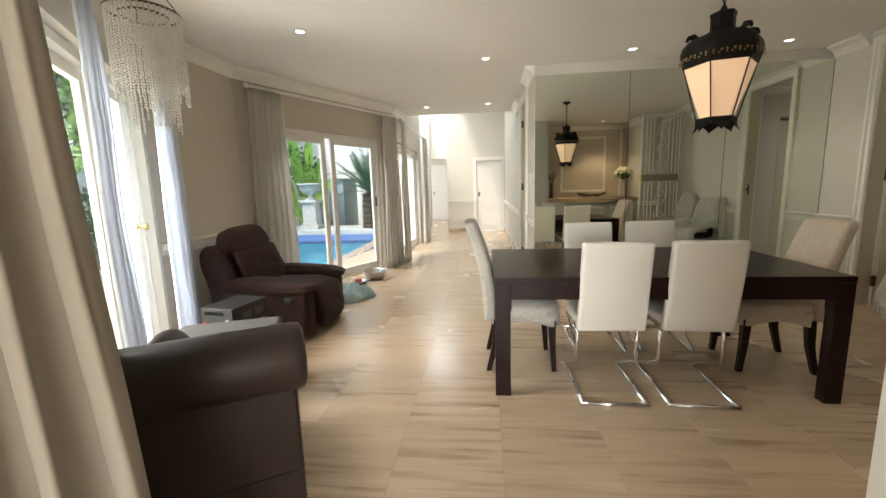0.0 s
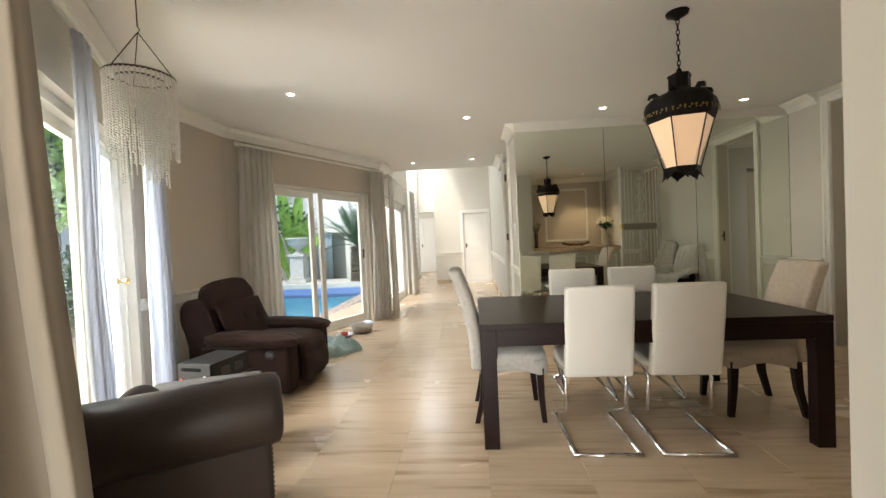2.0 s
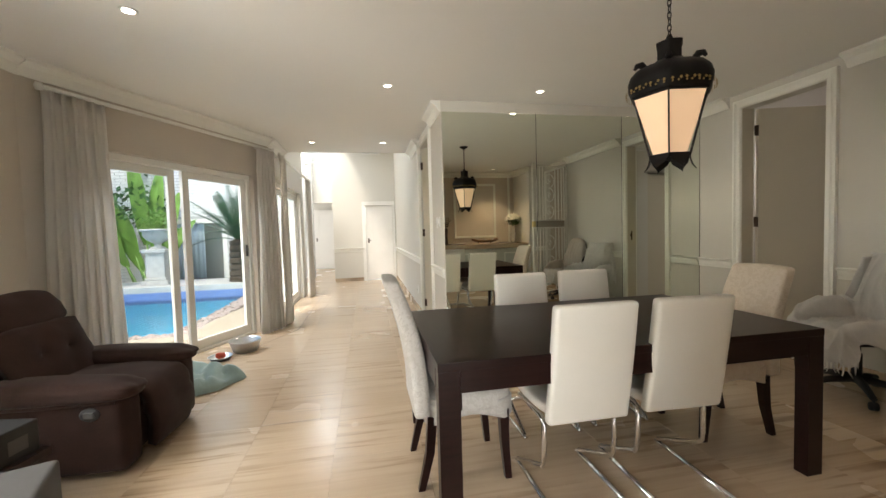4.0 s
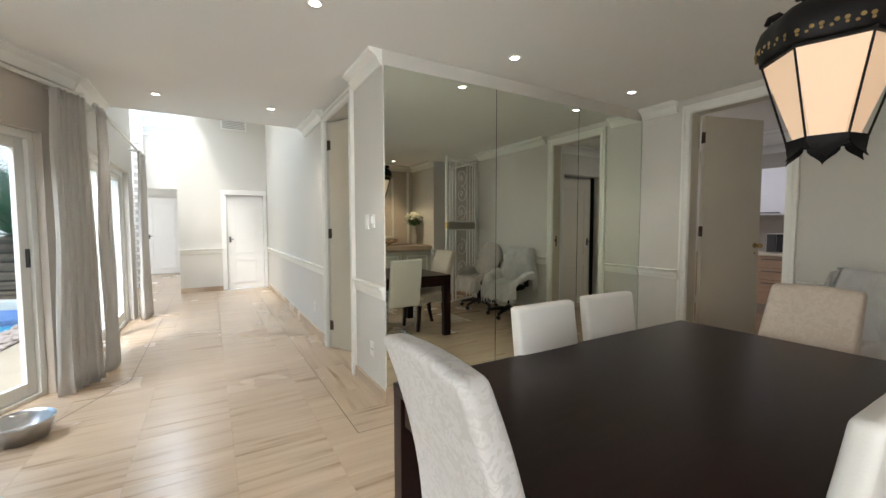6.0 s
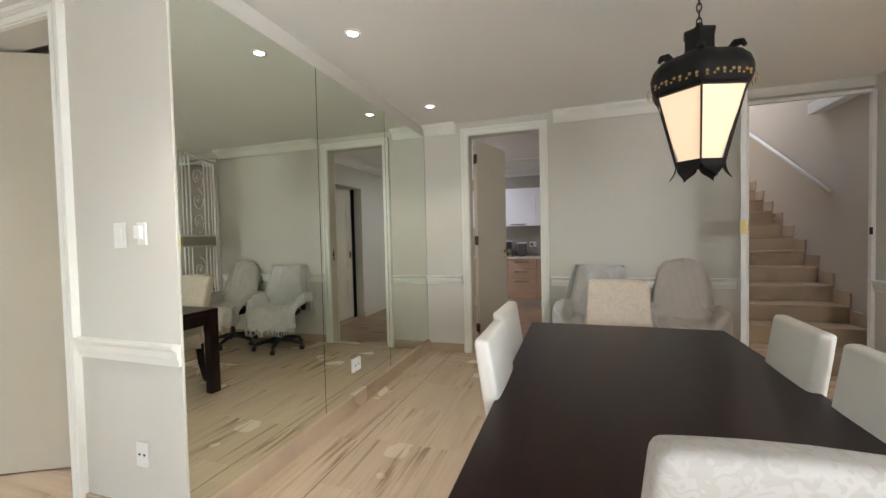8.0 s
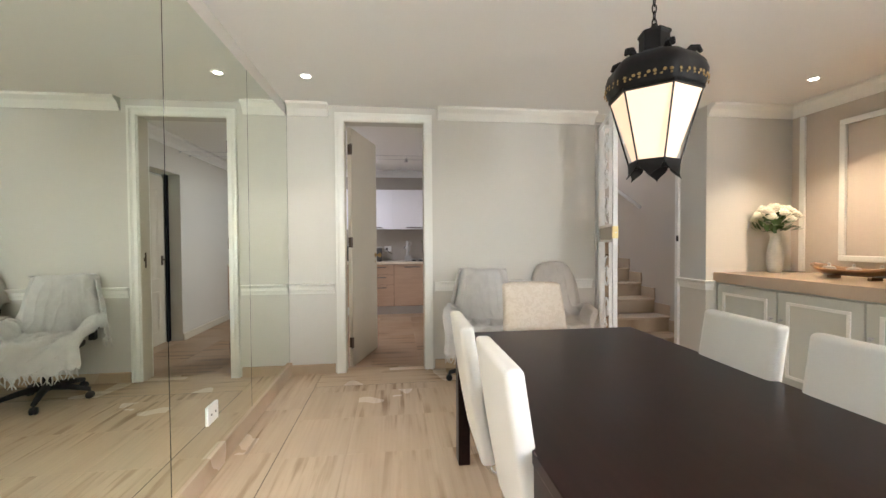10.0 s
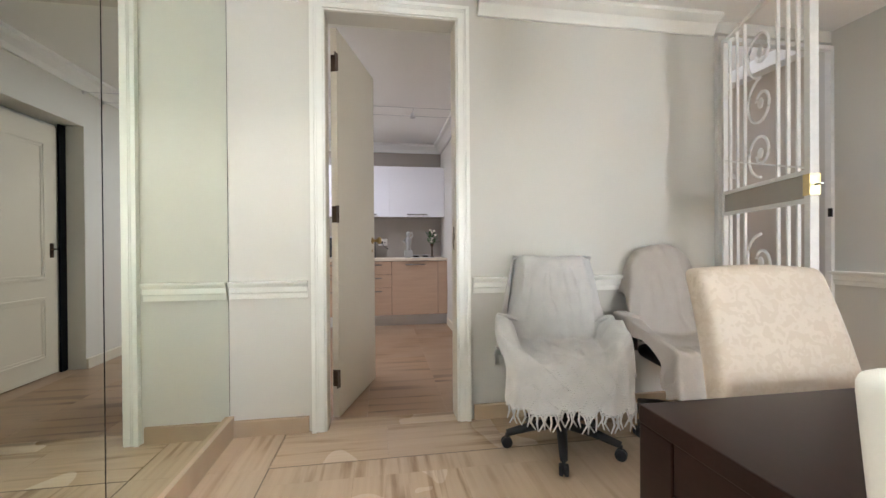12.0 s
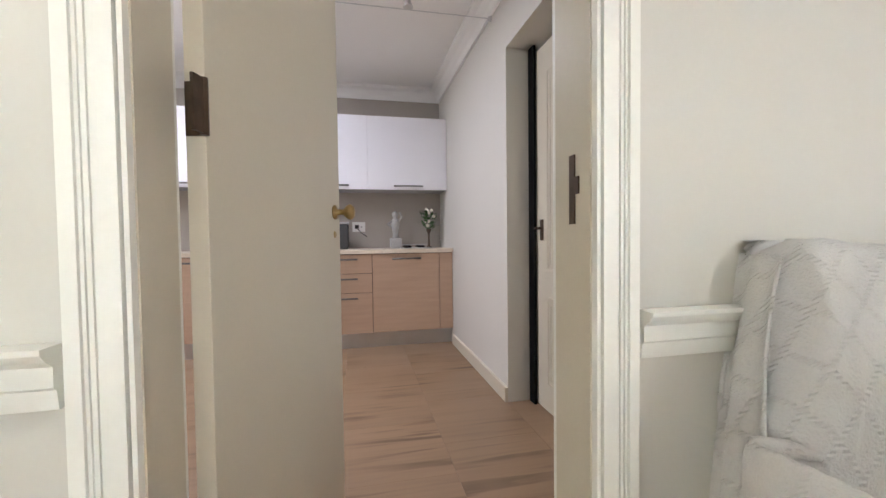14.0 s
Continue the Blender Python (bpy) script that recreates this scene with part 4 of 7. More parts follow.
def parsons_chair(name, label, cover, label_cover, rise):
    """Upholstered high-backed chair; faces +x with its back at x = 0."""
    c = thing(name, label, "chair", group="upholstered chairs at the table ends")
    w = 0.225

    def back(x, y, v):
        lean = -0.13 * v ** 1.5
        wide = (0.188 + 0.03 * (1 - v)) / 0.218
        soft = 0.010 * (1 - (y / 0.218) ** 4) * math.sin(math.pi * v)
        return Vector((x + math.copysign(soft, x) + lean + 0.05 + 0.02 * math.sin(v * 3.1), y * wide, 0.36 + v * rise + 0.012 * math.cos(y / 0.436 * 3.0) * v))
    bm = padded(0.0375, 0.218, rise, 0.027, back, 12)
    part("backrest", bm, cover, c, label_cover, True)
    part("seat", pillow(0.46, 0.45, 0.15, 0.10, 10, m=Matrix.Translation((0.29, 0, 0.415))), cover, c, label_cover, True)

    def skirt(u, v):
        a = u * 2 * math.pi
        dx, dy = 0.225 * max(-1, min(1, 1.25 * math.cos(a))), 0.218 * max(-1, min(1, 1.25 * math.sin(a)))
        drop = 0.34 + 0.035 * abs(math.cos(2 * a)) ** 0.5 * 0 + 0.02 * math.cos(4 * a)
        return Vector((0.29 + dx, dy, 0.42 - v * (0.42 - drop)))
    part("seat_skirt", sheet(skirt, 40, 3, 0.008), cover, c, label_cover, True)
    for x, y, dx in ((0.46, 0.18, 0.02), (0.46, -0.18, 0.02), (0.10, 0.18, -0.06), (0.10, -0.18, -0.06)):
        bm = bmesh.new()
        for z, q, k in ((0.36, 0.0, 0.024), (0.18, 0.25, 0.020), (0.0, 1.0, 0.016)):
            for sx, sy in ((-1, -1), (1, -1), (1, 1), (-1, 1)):
                bm.verts.new((x + dx * q + sx * k, y + sy * k, z))
        bm.verts.ensure_lookup_table()
        v = bm.verts
        for r in (0, 4):
            for i in range(4):
                j = (i + 1) % 4
                bm.faces.new((v[r + i], v[r + j], v[r + 4 + j], v[r + 4 + i]))
        bm.faces.new(v[8:12])
        bm.faces.new(v[0:4])
        part("leg", bm, "wood_dark", c, "dark tapered wooden leg")
    return c


g = parsons_chair("upholstered_chair", "grey velvet damask high-backed chair at the table end", "velvet_grey", "", 0.66)
g.matrix_world = pose(0.185, 2.885, 0, 0, 0, 0)
g2 = parsons_chair("upholstered_chair", "cream damask high-backed chair at the table end", "velvet_cream", "", 0.617)
g2.matrix_world = pose(2.355, 2.90, 0, 0, 0, 176)


# ---- lantern ----
LX, LY = 1.55, 2.64
lantern = thing("pendant_lantern", "black iron lantern with lit cream glass panes on a chain", "pendant lamp", (LX, LY, 0), -12)
part("canopy", lathe([(0.0, 2.549), (0.065, 2.549), (0.06, 2.535), (0.03, 2.52), (0.012, 2.505), (0, 2.505)], 24), "iron", lantern, "", True)
bm = None
for i in range(10):
    z = 2.492 - i * 0.031
    a = 90 * (i % 2)
    ring = [Matrix.Rotation(radians(a), 4, "Z") @ Vector((0.009 * math.cos(t), 0, z + 0.021 * math.sin(t))) for t in (2 * math.pi * k / 10 for k in range(10))]
    bm = tube(ring, 0.003, 5, bm, closed=True)
part("chain", bm, "iron", lantern, "", True)
part("crown", lathe([(0.0, 2.2114), (0.012, 2.207), (0.018, 2.1898), (0.03, 2.1812), (0.0658, 2.1699), (0.0677, 2.1596), (0.062, 2.1509), (0.062, 2.1078), (0.062, 2.0862), (0.0696, 2.0733), (0, 2.0733)], 6), "iron", lantern)
facet = lambda a: 1 - 0.10 * (1 - math.cos(6 * a)) / 2
part("hood", lathe([(0.0639, 2.0819), (0.0799, 2.069), (0.1175, 2.056), (0.1645, 2.0344), (0.1927, 2.0042), (0.204, 1.9697), (0.2021, 1.9352), (0.1908, 1.905), (0.1842, 1.8964), (0.1805, 1.8981), (0.1861, 1.9093), (0.1927, 1.9438), (0.0564, 2.0647)], 36, flute=facet), "iron", lantern, "domed black iron hood", True)
for k in range(6):
    bm = None
    a0, a1 = math.pi * 2 * k / 6, math.pi * 2 * (k + 1) / 6
    p, q = Vector((0.1993 * math.cos(a0), 0.1993 * math.sin(a0), 0)), Vector((0.1993 * math.cos(a1), 0.1993 * math.sin(a1), 0))
    nrm = ((p + q) / 2).normalized()
    for i in range(7):
        c = p.lerp(q, (i + 0.5) / 7) + nrm * (0.004 + 0.024 * (1 - (2 * (i + 0.5) / 7 - 1) ** 2))
        mm = Matrix.Translation((c.x, c.y, 1.9283)) @ nrm.to_track_quat("Z", "Y").to_matrix().to_4x4()
        bm = lathe([(0.0, 0.0), (0.0075, 0.0), (0.006, 0.002), (0, 0.002)], 6, bm, mm @ Matrix.Translation((0.006 * (i % 2), 0.004, 0)))
        bm = lathe([(0.0, 0.0), (0.0055, 0.0), (0.004, 0.002), (0, 0.002)], 6, bm, mm @ Matrix.Translation((-0.006 * (i % 2), -0.009, 0)))
    part("pierced_band", bm, "brass", lantern, "row of pierced brass-coloured dots")
part("lower_ring", lathe([(0.0959, 1.6047), (0.1043, 1.6064), (0.1062, 1.5857), (0.094, 1.584), (0.0921, 1.59)], 6), "iron", lantern)
part("upper_ring", lathe([(0.1739, 1.9007), (0.1899, 1.9024), (0.1899, 1.8886), (0.1758, 1.8869)], 6), "iron", lantern)
for k in range(6):
    a0, a1 = math.pi * 2 * k / 6, math.pi * 2 * (k + 1) / 6
    bm = bmesh.new()
    vs = []
    for r, z in ((0.1786, 1.8921), (0.080, 1.5986)):
        for a in (a0, a1):
            vs.append(bm.verts.new((r * math.cos(a), r * math.sin(a), z)))
    bm.faces.new((vs[0], vs[1], vs[3], vs[2]))
    bmesh.ops.recalc_face_normals(bm, faces=bm.faces[:])
    bmesh.ops.solidify(bm, geom=bm.faces[:], thickness=0.003)
    part("pane", bm, "shade", lantern, "lit cream glass pane")
    part("rib", tube([(0.1833 * math.cos(a0), 0.1833 * math.sin(a0), 1.8964), (0.1025 * math.cos(a0), 0.1025 * math.sin(a0), 1.5986)], 0.004, 6), "iron", lantern)
    a = (a0 + a1) / 2

    def claw(u, v, a=a):
        w = 0.045 * (1 - v ** 1.4) * (u - 0.5) * 2 + (0.010 * math.sin(v * 6) * (u - 0.5))
        r = 0.0921 + 0.026 * v ** 2
        return Vector((r * math.cos(a) - w * math.sin(a), r * math.sin(a) + w * math.cos(a), 1.5883 - 0.058 * v))
    part("claw", sheet(claw, 4, 5, 0.004), "iron", lantern, "curled iron leaf")
    b = a0
    ear = [(0.1222 * math.cos(b), 0.1222 * math.sin(b), 2.0474), (0.141 * math.cos(b), 0.141 * math.sin(b), 2.0629), (0.1645 * math.cos(b), 0.1645 * math.sin(b), 2.0595), (0.1748 * math.cos(b), 0.1748 * math.sin(b), 2.0405)]
    part("ear", tube(ear, [0.014, 0.017, 0.013, 0.008], 6), "iron", lantern, "small curled iron ear")
lamp("lantern_bulb", "POINT", 2.4, Matrix.Translation((LX, LY, 1.80)), (1, 0.72, 0.42), soft=0.05)


# ---- ceiling downlights ----
def downlight(x, y, power, z=H, warm=(1, 0.91, 0.80)):
    d = thing("downlight", "small round recessed ceiling light, lit", "ceiling light", (x, y, z), group="recessed ceiling lights")
    part("ring", lathe([(0.032, -0.001), (0.048, -0.001), (0.048, -0.006), (0.040, -0.010), (0.032, -0.004)], 24), "white_metal", d, "white metal ring", True)
    part("lens", lathe([(0.0, -0.003), (0.031, -0.003), (0.031, -0.006), (0, -0.007)], 20), "bulb", d, "glowing lens", True)
    lamp("downlight_beam", "SPOT", power, look((x, y, z - 0.02), (x, y, 0)), warm, soft=0.055, cone=95)
    return d


for x, y, p in ((-1.27, 3.44, 7), (0.24, 4.44, 7), (1.68, 4.43, 7), (3.12, 4.46, 3.5), (-0.70, 6.74, 7), (0.29, 6.70, 7)):
    downlight(x, y, p)
downlight(2.75, 0.42, 12, warm=(1, 0.76, 0.52))


# ---- curtains and rods ----
def curtain(name, label, p0, p1, z0, z1, folds, depth, material, flare=0.0, seed=0, hem=True):
    """A pleated curtain between two floor points; folds swing to both sides of the line."""
    c = thing(name, label, "curtain", group="curtains on rods")
    a, b = Vector((*p0, 0)), Vector((*p1, 0))
    d = (b - a).normalized()
    nrm = Vector((-d.y, d.x, 0))
    mid = (a + b) / 2

    def f(u, v):
        k = 0.8 + 0.2 * v + flare * (v ** 1.5)
        base = mid + (a.lerp(b, u) - mid) * k
        ph = u * folds * 2 * math.pi + 0.8 * noise.noise(Vector((u * 4, v * 1.2, seed)))
        amp = depth * (0.55 + 0.45 * v) * (0.8 + 0.5 * noise.noise(Vector((u * 7, 3.1, seed + 5))))
        p = base + nrm * (math.sin(ph) * amp + 0.02 * noise.noise(Vector((u * 3, v * 3, seed + 9)))) + d * (0.35 * amp * math.cos(ph * 2))
        return Vector((p.x, p.y, z1 + (z0 - z1) * v))
    part("cloth", sheet(f, folds * 12, 18, 0.003), material, c, "", True)
    part("heading_tape", sheet(lambda u, v: f(u, v * 0.035) + nrm * 0.004, folds * 12, 1, 0.004), material, c, "gathered heading tape", True)
    return c


def rod(p0, p1, z, label="pale curtain rod on brackets"):
    r = thing("curtain_rod", label, "curtain rod", group="curtain rods")
    part("pole", tube([(*p0, z), (*p1, z)], 0.016, 10), "trim", r, "", True)
    for p in (p0, p1):
        part("finial", lathe([(0, -0.03), (0.02, -0.025), (0.028, 0), (0.02, 0.025), (0, 0.03)], 12, m=Matrix.Translation((*p, z))), "trim", r, "", True)
    d = Vector((p1[0] - p0[0], p1[1] - p0[1], 0)).normalized()
    n = Vector((-d.y, d.x, 0)) * ROD_SIDE
    for t in (0.08, 0.92):
        q = Vector((*p0, z)).lerp(Vector((*p1, z)), t)
        part("bracket", tube([q, q + n * 0.108], 0.009, 8), "trim", r, "", True)
    return r


def on_wall(p0, p1, s, out):
    m, _ = along(p0, p1)
    q = m @ Vector((s, -out, 0))
    return (q.x, q.y)


ROD_SIDE = -1
rod(on_wall(P3, P2, 0.05, 0.11), on_wall(P3, P2, LB - 0.08, 0.11), 2.37)
rod((P3[0] + 0.11, 9.35), (P3[0] + 0.11, 6.75), 2.37)
rod(on_wall(P1, P0, 0.12, 0.11), on_wall(P1, P0, 2.50, 0.11), 2.33)
curtain("curtain", "long pleated linen curtain drawn beside the sliding door", on_wall(P3, P2, 2.58, 0.12), on_wall(P3, P2, 2.06, 0.12), 0.012, 2.35, 6, 0.045, "curtain", 0.06, 1)
curtain("curtain", "long pleated linen curtain drawn beside the sliding door", on_wall(P3, P2, 0.40, 0.14), on_wall(P3, P2, 0.02, 0.14), 0.012, 2.35, 5, 0.05, "curtain", 0.05, 2)
curtain("curtain", "long pleated linen curtain at the passage window", (P3[0] + 0.14, 6.92), (P3[0] + 0.14, 6.62), 0.012, 2.35, 4, 0.05, "curtain", 0.05, 3)
curtain("curtain", "long pleated linen curtain at the passage window", (P3[0] + 0.14, 9.30), (P3[0] + 0.14, 8.95), 0.012, 2.35, 4, 0.05, "curtain", 0.05, 4)
curtain("curtain", "sheer white curtain drawn back beside the glazed doors", on_wall(P1, P0, -0.12, 0.19), on_wall(P1, P0, 0.50, 0.17), 0.012, 2.31, 9, 0.04, "curtain_white", 0.24, 5)
# cloth coloured darker than cream to stand for shade at the opening
curtain("curtain", "heavy cream curtain hanging at the living room opening", (-0.56, 0.80), (-1.16, 0.62), 0.012, 2.50, 6, 0.06, "curtain_cream_shaded", 0.28, 6)
curtain("curtain", "sheer white curtain seen against the garden doors", on_wall(P1, P0, 1.28, 0.10), on_wall(P1, P0, 1.50, 0.10), 0.012, 2.31, 4, 0.035, "curtain_white", 0.05, 7)

# ---- crystal chandelier ----
QX, QY, QZ = -1.42, 2.02, 2.13
chand = thing("bead_chandelier", "small hanging chandelier with long strings of clear beads", "chandelier", (QX, QY, 0))
for r, z in ((0.152, QZ), (0.10, QZ - 0.015)):
    part("ring", tube([(r * math.cos(t), r * math.sin(t), z) for t in (2 * math.pi * k / 32 for k in range(32))], 0.006, 6, closed=True), "bronze", chand, "thin dark metal hoop", True)
for k in range(3):
    a = 2 * math.pi * k / 3 + 0.4
    part("hanger", tube([(0.152 * math.cos(a), 0.152 * math.sin(a), QZ), (0, 0, QZ + 0.23)], 0.0025, 5), "bronze", chand)
part("hook", tube([(0, 0, QZ + 0.225), (0.012, 0, QZ + 0.24), (0, 0, QZ + 0.26), (0, 0, 2.55)], 0.003, 6), "bronze", chand)
random.seed(4)
unit = bmesh.new()
bmesh.ops.create_icosphere(unit, subdivisions=1, radius=0.0062)
uv_ = [v.co.copy() for v in unit.verts]
uf_ = [[v.index for v in f.verts] for f in unit.faces]
unit.free()


def bead_string(parent, x, y, z, length):
    vs, fs = [], []
    n = int(length / 0.0135)
    for i in range(n):
        o = len(vs)
        k = 1.0 if i % 6 else 1.35
        vs += [(x + c.x * k, y + c.y * k, z - 0.008 - i * 0.0135 + c.z * k) for c in uv_]
        fs += [[o + q for q in f] for f in uf_]
    me = bpy.data.meshes.new("bead_string")
    me.from_pydata(vs, [], fs)
    me.materials.append(M["bead"])
    ob = new("bead_string", me)
    ob.parent = parent


for k in range(44):
    a = 2 * math.pi * k / 44
    bead_string(chand, 0.152 * math.cos(a), 0.152 * math.sin(a), QZ, 0.34 + 0.10 * random.random())
for k in range(26):
    a = 2 * math.pi * k / 26
    bead_string(chand, 0.10 * math.cos(a), 0.10 * math.sin(a), QZ - 0.015, 0.46 + 0.12 * random.random())

# ---- sofa with a rolled arm ----
sofa = thing("sofa", "dark brown leather chaise sofa with a rolled arm and studs", "sofa", (-0.44, 1.364, 0), 31)
# local: x runs back from the arm's front (0) to -0.95, y from the near arm (0) to 0.95


def roll_arm(y):
    part("arm_panel", box(-0.62, y + 0.03, 0.06, -0.02, y + 0.19, 0.60, None, 0.02, 3), "leather_brown", sofa, "", True)
    bm = lathe([(0.0, 0.0), (0.095, 0.0), (0.118, 0.012), (0.123, 0.04), (0.123, 0.60), (0.11, 0.625), (0, 0.63)], 28, m=Matrix.Translation((0.02, y + 0.10, 0.655)) @ Matrix.Rotation(radians(-90), 4, "Y"))
    part("rolled_arm", bm, "leather_brown", sofa, "", True)
    for k in range(30):
        z = 0.09 + k * 0.0165
        if z < 0.575:
            part("stud", lathe([(0.0, 0.004), (0.004, 0.003), (0.006, 0.0), (0, 0)][::-1], 8, m=Matrix.Translation((-0.021, y + 0.036, z)) @ Matrix.Rotation(radians(90), 4, "Y")), "bronze", sofa)
    part("arm_seam", box(-0.60, y + 0.026, 0.235, -0.03, y + 0.031, 0.239), "black", sofa)


roll_arm(0.0)
part("seat_base", box(-0.90, 0.19, 0.08, -0.14, 0.80, 0.30, None, 0.02, 3), "leather_brown", sofa, "", True)
part("seat_cushion", pillow(0.64, 0.60, 0.15, 0.15, 10, m=Matrix.Translation((-0.46, 0.49, 0.365))), "leather_brown", sofa, "", True)
part("backrest", pillow(0.20, 0.62, 0.48, 0.10, 10, m=Matrix.Translation((-0.82, 0.50, 0.50))), "leather_brown", sofa, "", True)
for x in (-0.10, -0.62):
    for y in (0.08, 0.74):
        part("foot", lathe([(0.0, 0.0), (0.022, 0.0), (0.03, 0.03), (0.026, 0.062), (0, 0.062)], 14, m=Matrix.Translation((x, y, 0))), "wood_dark", sofa, "", True)
cush = thing("throw_pillow", "brown throw pillow on the sofa", "pillow")
part("pillow_body", pillow(0.40, 0.13, 0.36, 0.5, 10, m=pose(-1.20, 1.66, 0.475, -12, 0, 110)), "leather_brown", cush, "", True)

# pale grey footstool beyond the sofa
stool = thing("footstool", "pale grey upholstered bench beside the sofa", "ottoman", (-1.05, 2.25, 0), 21)
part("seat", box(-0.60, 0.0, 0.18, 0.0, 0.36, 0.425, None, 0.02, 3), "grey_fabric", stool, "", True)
for x in (-0.56, -0.06):
    for y in (0.03, 0.29):
        part("leg", box(x, y, 0.0, x + 0.04, y + 0.04, 0.18), "wood_dark", stool)

# floor lamp with a fabric shade behind the sofa
fl = thing("floor_lamp", "standing lamp with a pale fabric drum shade", "lamp", (-1.06, 1.12, 0))
part("base", lathe([(0, 0), (0.09, 0), (0.09, 0.015), (0.02, 0.03), (0, 0.03)], 24), "bronze", fl, "", True)
part("pole", tube([(0, 0, 0.02), (0, 0, 0.95)], 0.010, 10), "bronze", fl, "", True)
part("shade", lathe([(0.098, 0.80), (0.102, 0.80), (0.076, 1.05), (0.072, 1.05)], 28), "shade_lamp", fl, "pale fabric shade", True)

# ---- recliner ----
rec = thing("recliner", "dark brown microfibre recliner armchair", "armchair", (-1.235, 3.545, 0), -2)
# local: faces +x, front at 0, back towards -x


def rp(name, sx, sy, sz, at, power=0.15, rot=(0, 0, 0), label="", material="suede", wob=0.05):
    return part(name, pillow(sx, sy, sz, power, 12, m=pose(*at, *rot), wob=wob), material, rec, label, True)


part("back_shell", box(-0.99, -0.30, 0.06, -0.80, 0.30, 0.78, None, 0.05, 3), "suede", rec, "", True)
for y in (-0.315, 0.315):
    part("arm_side", box(-0.80, y - 0.085, 0.03, -0.015, y + 0.085, 0.43, None, 0.055, 4), "suede", rec, "", True)
    rp("arm_pad", 0.80, 0.235, 0.135, (-0.375, y, 0.468), 0.30, (0, 2, 0))
    part("arm_welt", tube([(-0.76, y + 0.10 * (1 if y > 0 else -1), 0.425), (-0.40, y + 0.104 * (1 if y > 0 else -1), 0.419), (-0.05, y + 0.098 * (1 if y > 0 else -1), 0.417)], 0.009, 6), "suede", rec, "stitched welt", True)
    rp("back_wing", 0.28, 0.09, 0.54, (-0.86, y * 0.90, 0.55), 0.25, (0, -17, 0))


def recliner_seat(u, v):
    """One padded run over the seat, round its front edge and down the footrest."""
    y = (u - 0.5) * 0.455
    if v < 0.48:
        t = v / 0.48
        x, z = -0.68 + 0.60 * t, 0.43 + 0.012 * math.sin(math.pi * t)
    elif v < 0.66:
        a = (v - 0.48) / 0.18 * math.pi / 2
        x, z = -0.08 + 0.105 * math.sin(a), 0.325 + 0.105 * math.cos(a)
    else:
        t = (v - 0.66) / 0.34
        x, z = 0.025 + 0.022 * math.sin(math.pi * t), 0.325 - 0.245 * t
    crown = 0.022 * (1 - (2 * u - 1) ** 4) - 0.010 * math.exp(-((v - 0.70) / 0.02) ** 2)
    n1 = 0.010 * noise.noise(Vector((y * 7, v * 6, 2.2)))
    k = min(1, max(0, (v - 0.44) / 0.26))
    return Vector((x + (crown + n1) * k, y, z + (crown + n1) * (1 - k)))


part("seat_cushion", sheet(recliner_seat, 18, 40, 0.05), "suede", rec, "", True)
part("seat_base", box(-0.78, -0.22, 0.06, -0.06, 0.22, 0.31, None, 0.02, 3), "suede", rec, "", True)


def recliner_back(u, v):
    """Lower back pad with sewn dimples."""
    y, t = (u - 0.5) * 0.55, v
    bulge = 0.045 * (1 - (2 * u - 1) ** 4) * math.sin(math.pi * min(1, 0.08 + t * 0.9)) ** 0.5
    tuft = 0.030 * sum(math.exp(-((y - a) / 0.035) ** 2 - ((t - b) / 0.12) ** 2) for a, b in ((-0.10, 0.52), (0.10, 0.52)))
    wr = 0.010 * noise.noise(Vector((y * 9, t * 5, 8)))
    return Vector((-0.60 - 0.13 * t + bulge - tuft + wr, y, 0.43 + 0.31 * t))


part("lumbar_cushion", sheet(recliner_back, 20, 16, 0.06), "suede", rec, "", True)
rp("backrest", 0.20, 0.54, 0.46, (-0.83, 0, 0.58), 0.12, (0, -17, 0))
rp("headrest", 0.22, 0.56, 0.29, (-0.80, 0, 0.815), 0.22, (0, -24, 0))
bm = lathe([(0, 0), (0.034, 0), (0.036, 0.006), (0.030, 0.012), (0, 0.012)], 20, m=pose(-0.17, -0.399, 0.36, 90) @ Matrix.Diagonal((1.35, 1, 1, 1)))
lever = part("recliner_lever", bm, "black", rec, "black plastic release handle", True)
part("lever_grip", box(-0.195, -0.419, 0.345, -0.145, -0.409, 0.375, None, 0.004), "alu", lever)

# black box amplifier on a low stand
amp = thing("amplifier", "black metal amplifier box with a grey front", "amplifier", (-1.64, 2.60, 0), -10)
part("case", box(-0.135, -0.02, 0.335, 0.135, 0.31, 0.475, None, 0.006), "black", amp)
part("front_panel", box(-0.133, -0.03, 0.338, 0.133, -0.019, 0.472, None, 0.003), "black", amp, "dark grey front panel")
part("slot", box(-0.10, -0.033, 0.425, 0.06, -0.029, 0.448), "dark", amp)
part("dial", lathe([(0, 0), (0.014, 0), (0.012, 0.012), (0, 0.012)], 16, m=pose(0.09, -0.03, 0.385, 90)), "steel", amp, "", True)
for k in range(2):
    part("side_label", box(0.1352, 0.06 + 0.12 * k, 0.37, 0.1365, 0.14 + 0.12 * k, 0.43), "grey_fabric", amp, "pale printed label")
part("button", box(-0.12, -0.036, 0.352, -0.10, -0.029, 0.372), "toy", amp, "red button")
stand = thing("side_stand", "low dark wooden stand under the amplifier", "side table", (-1.64, 2.60, 0), -10)
part("top", box(-0.16, -0.02, 0.30, 0.16, 0.34, 0.334, None, 0.003), "wood_dark", stand)
for x in (-0.15, 0.11):
    for y in (0.0, 0.28):
        part("leg", box(x, y, 0, x + 0.04, y + 0.04, 0.2995), "wood_dark", stand)

# dog bed, bowls and toy by the sliding door
bed = thing("dog_cushion", "crumpled teal fabric dog cushion on the floor", "dog bed")


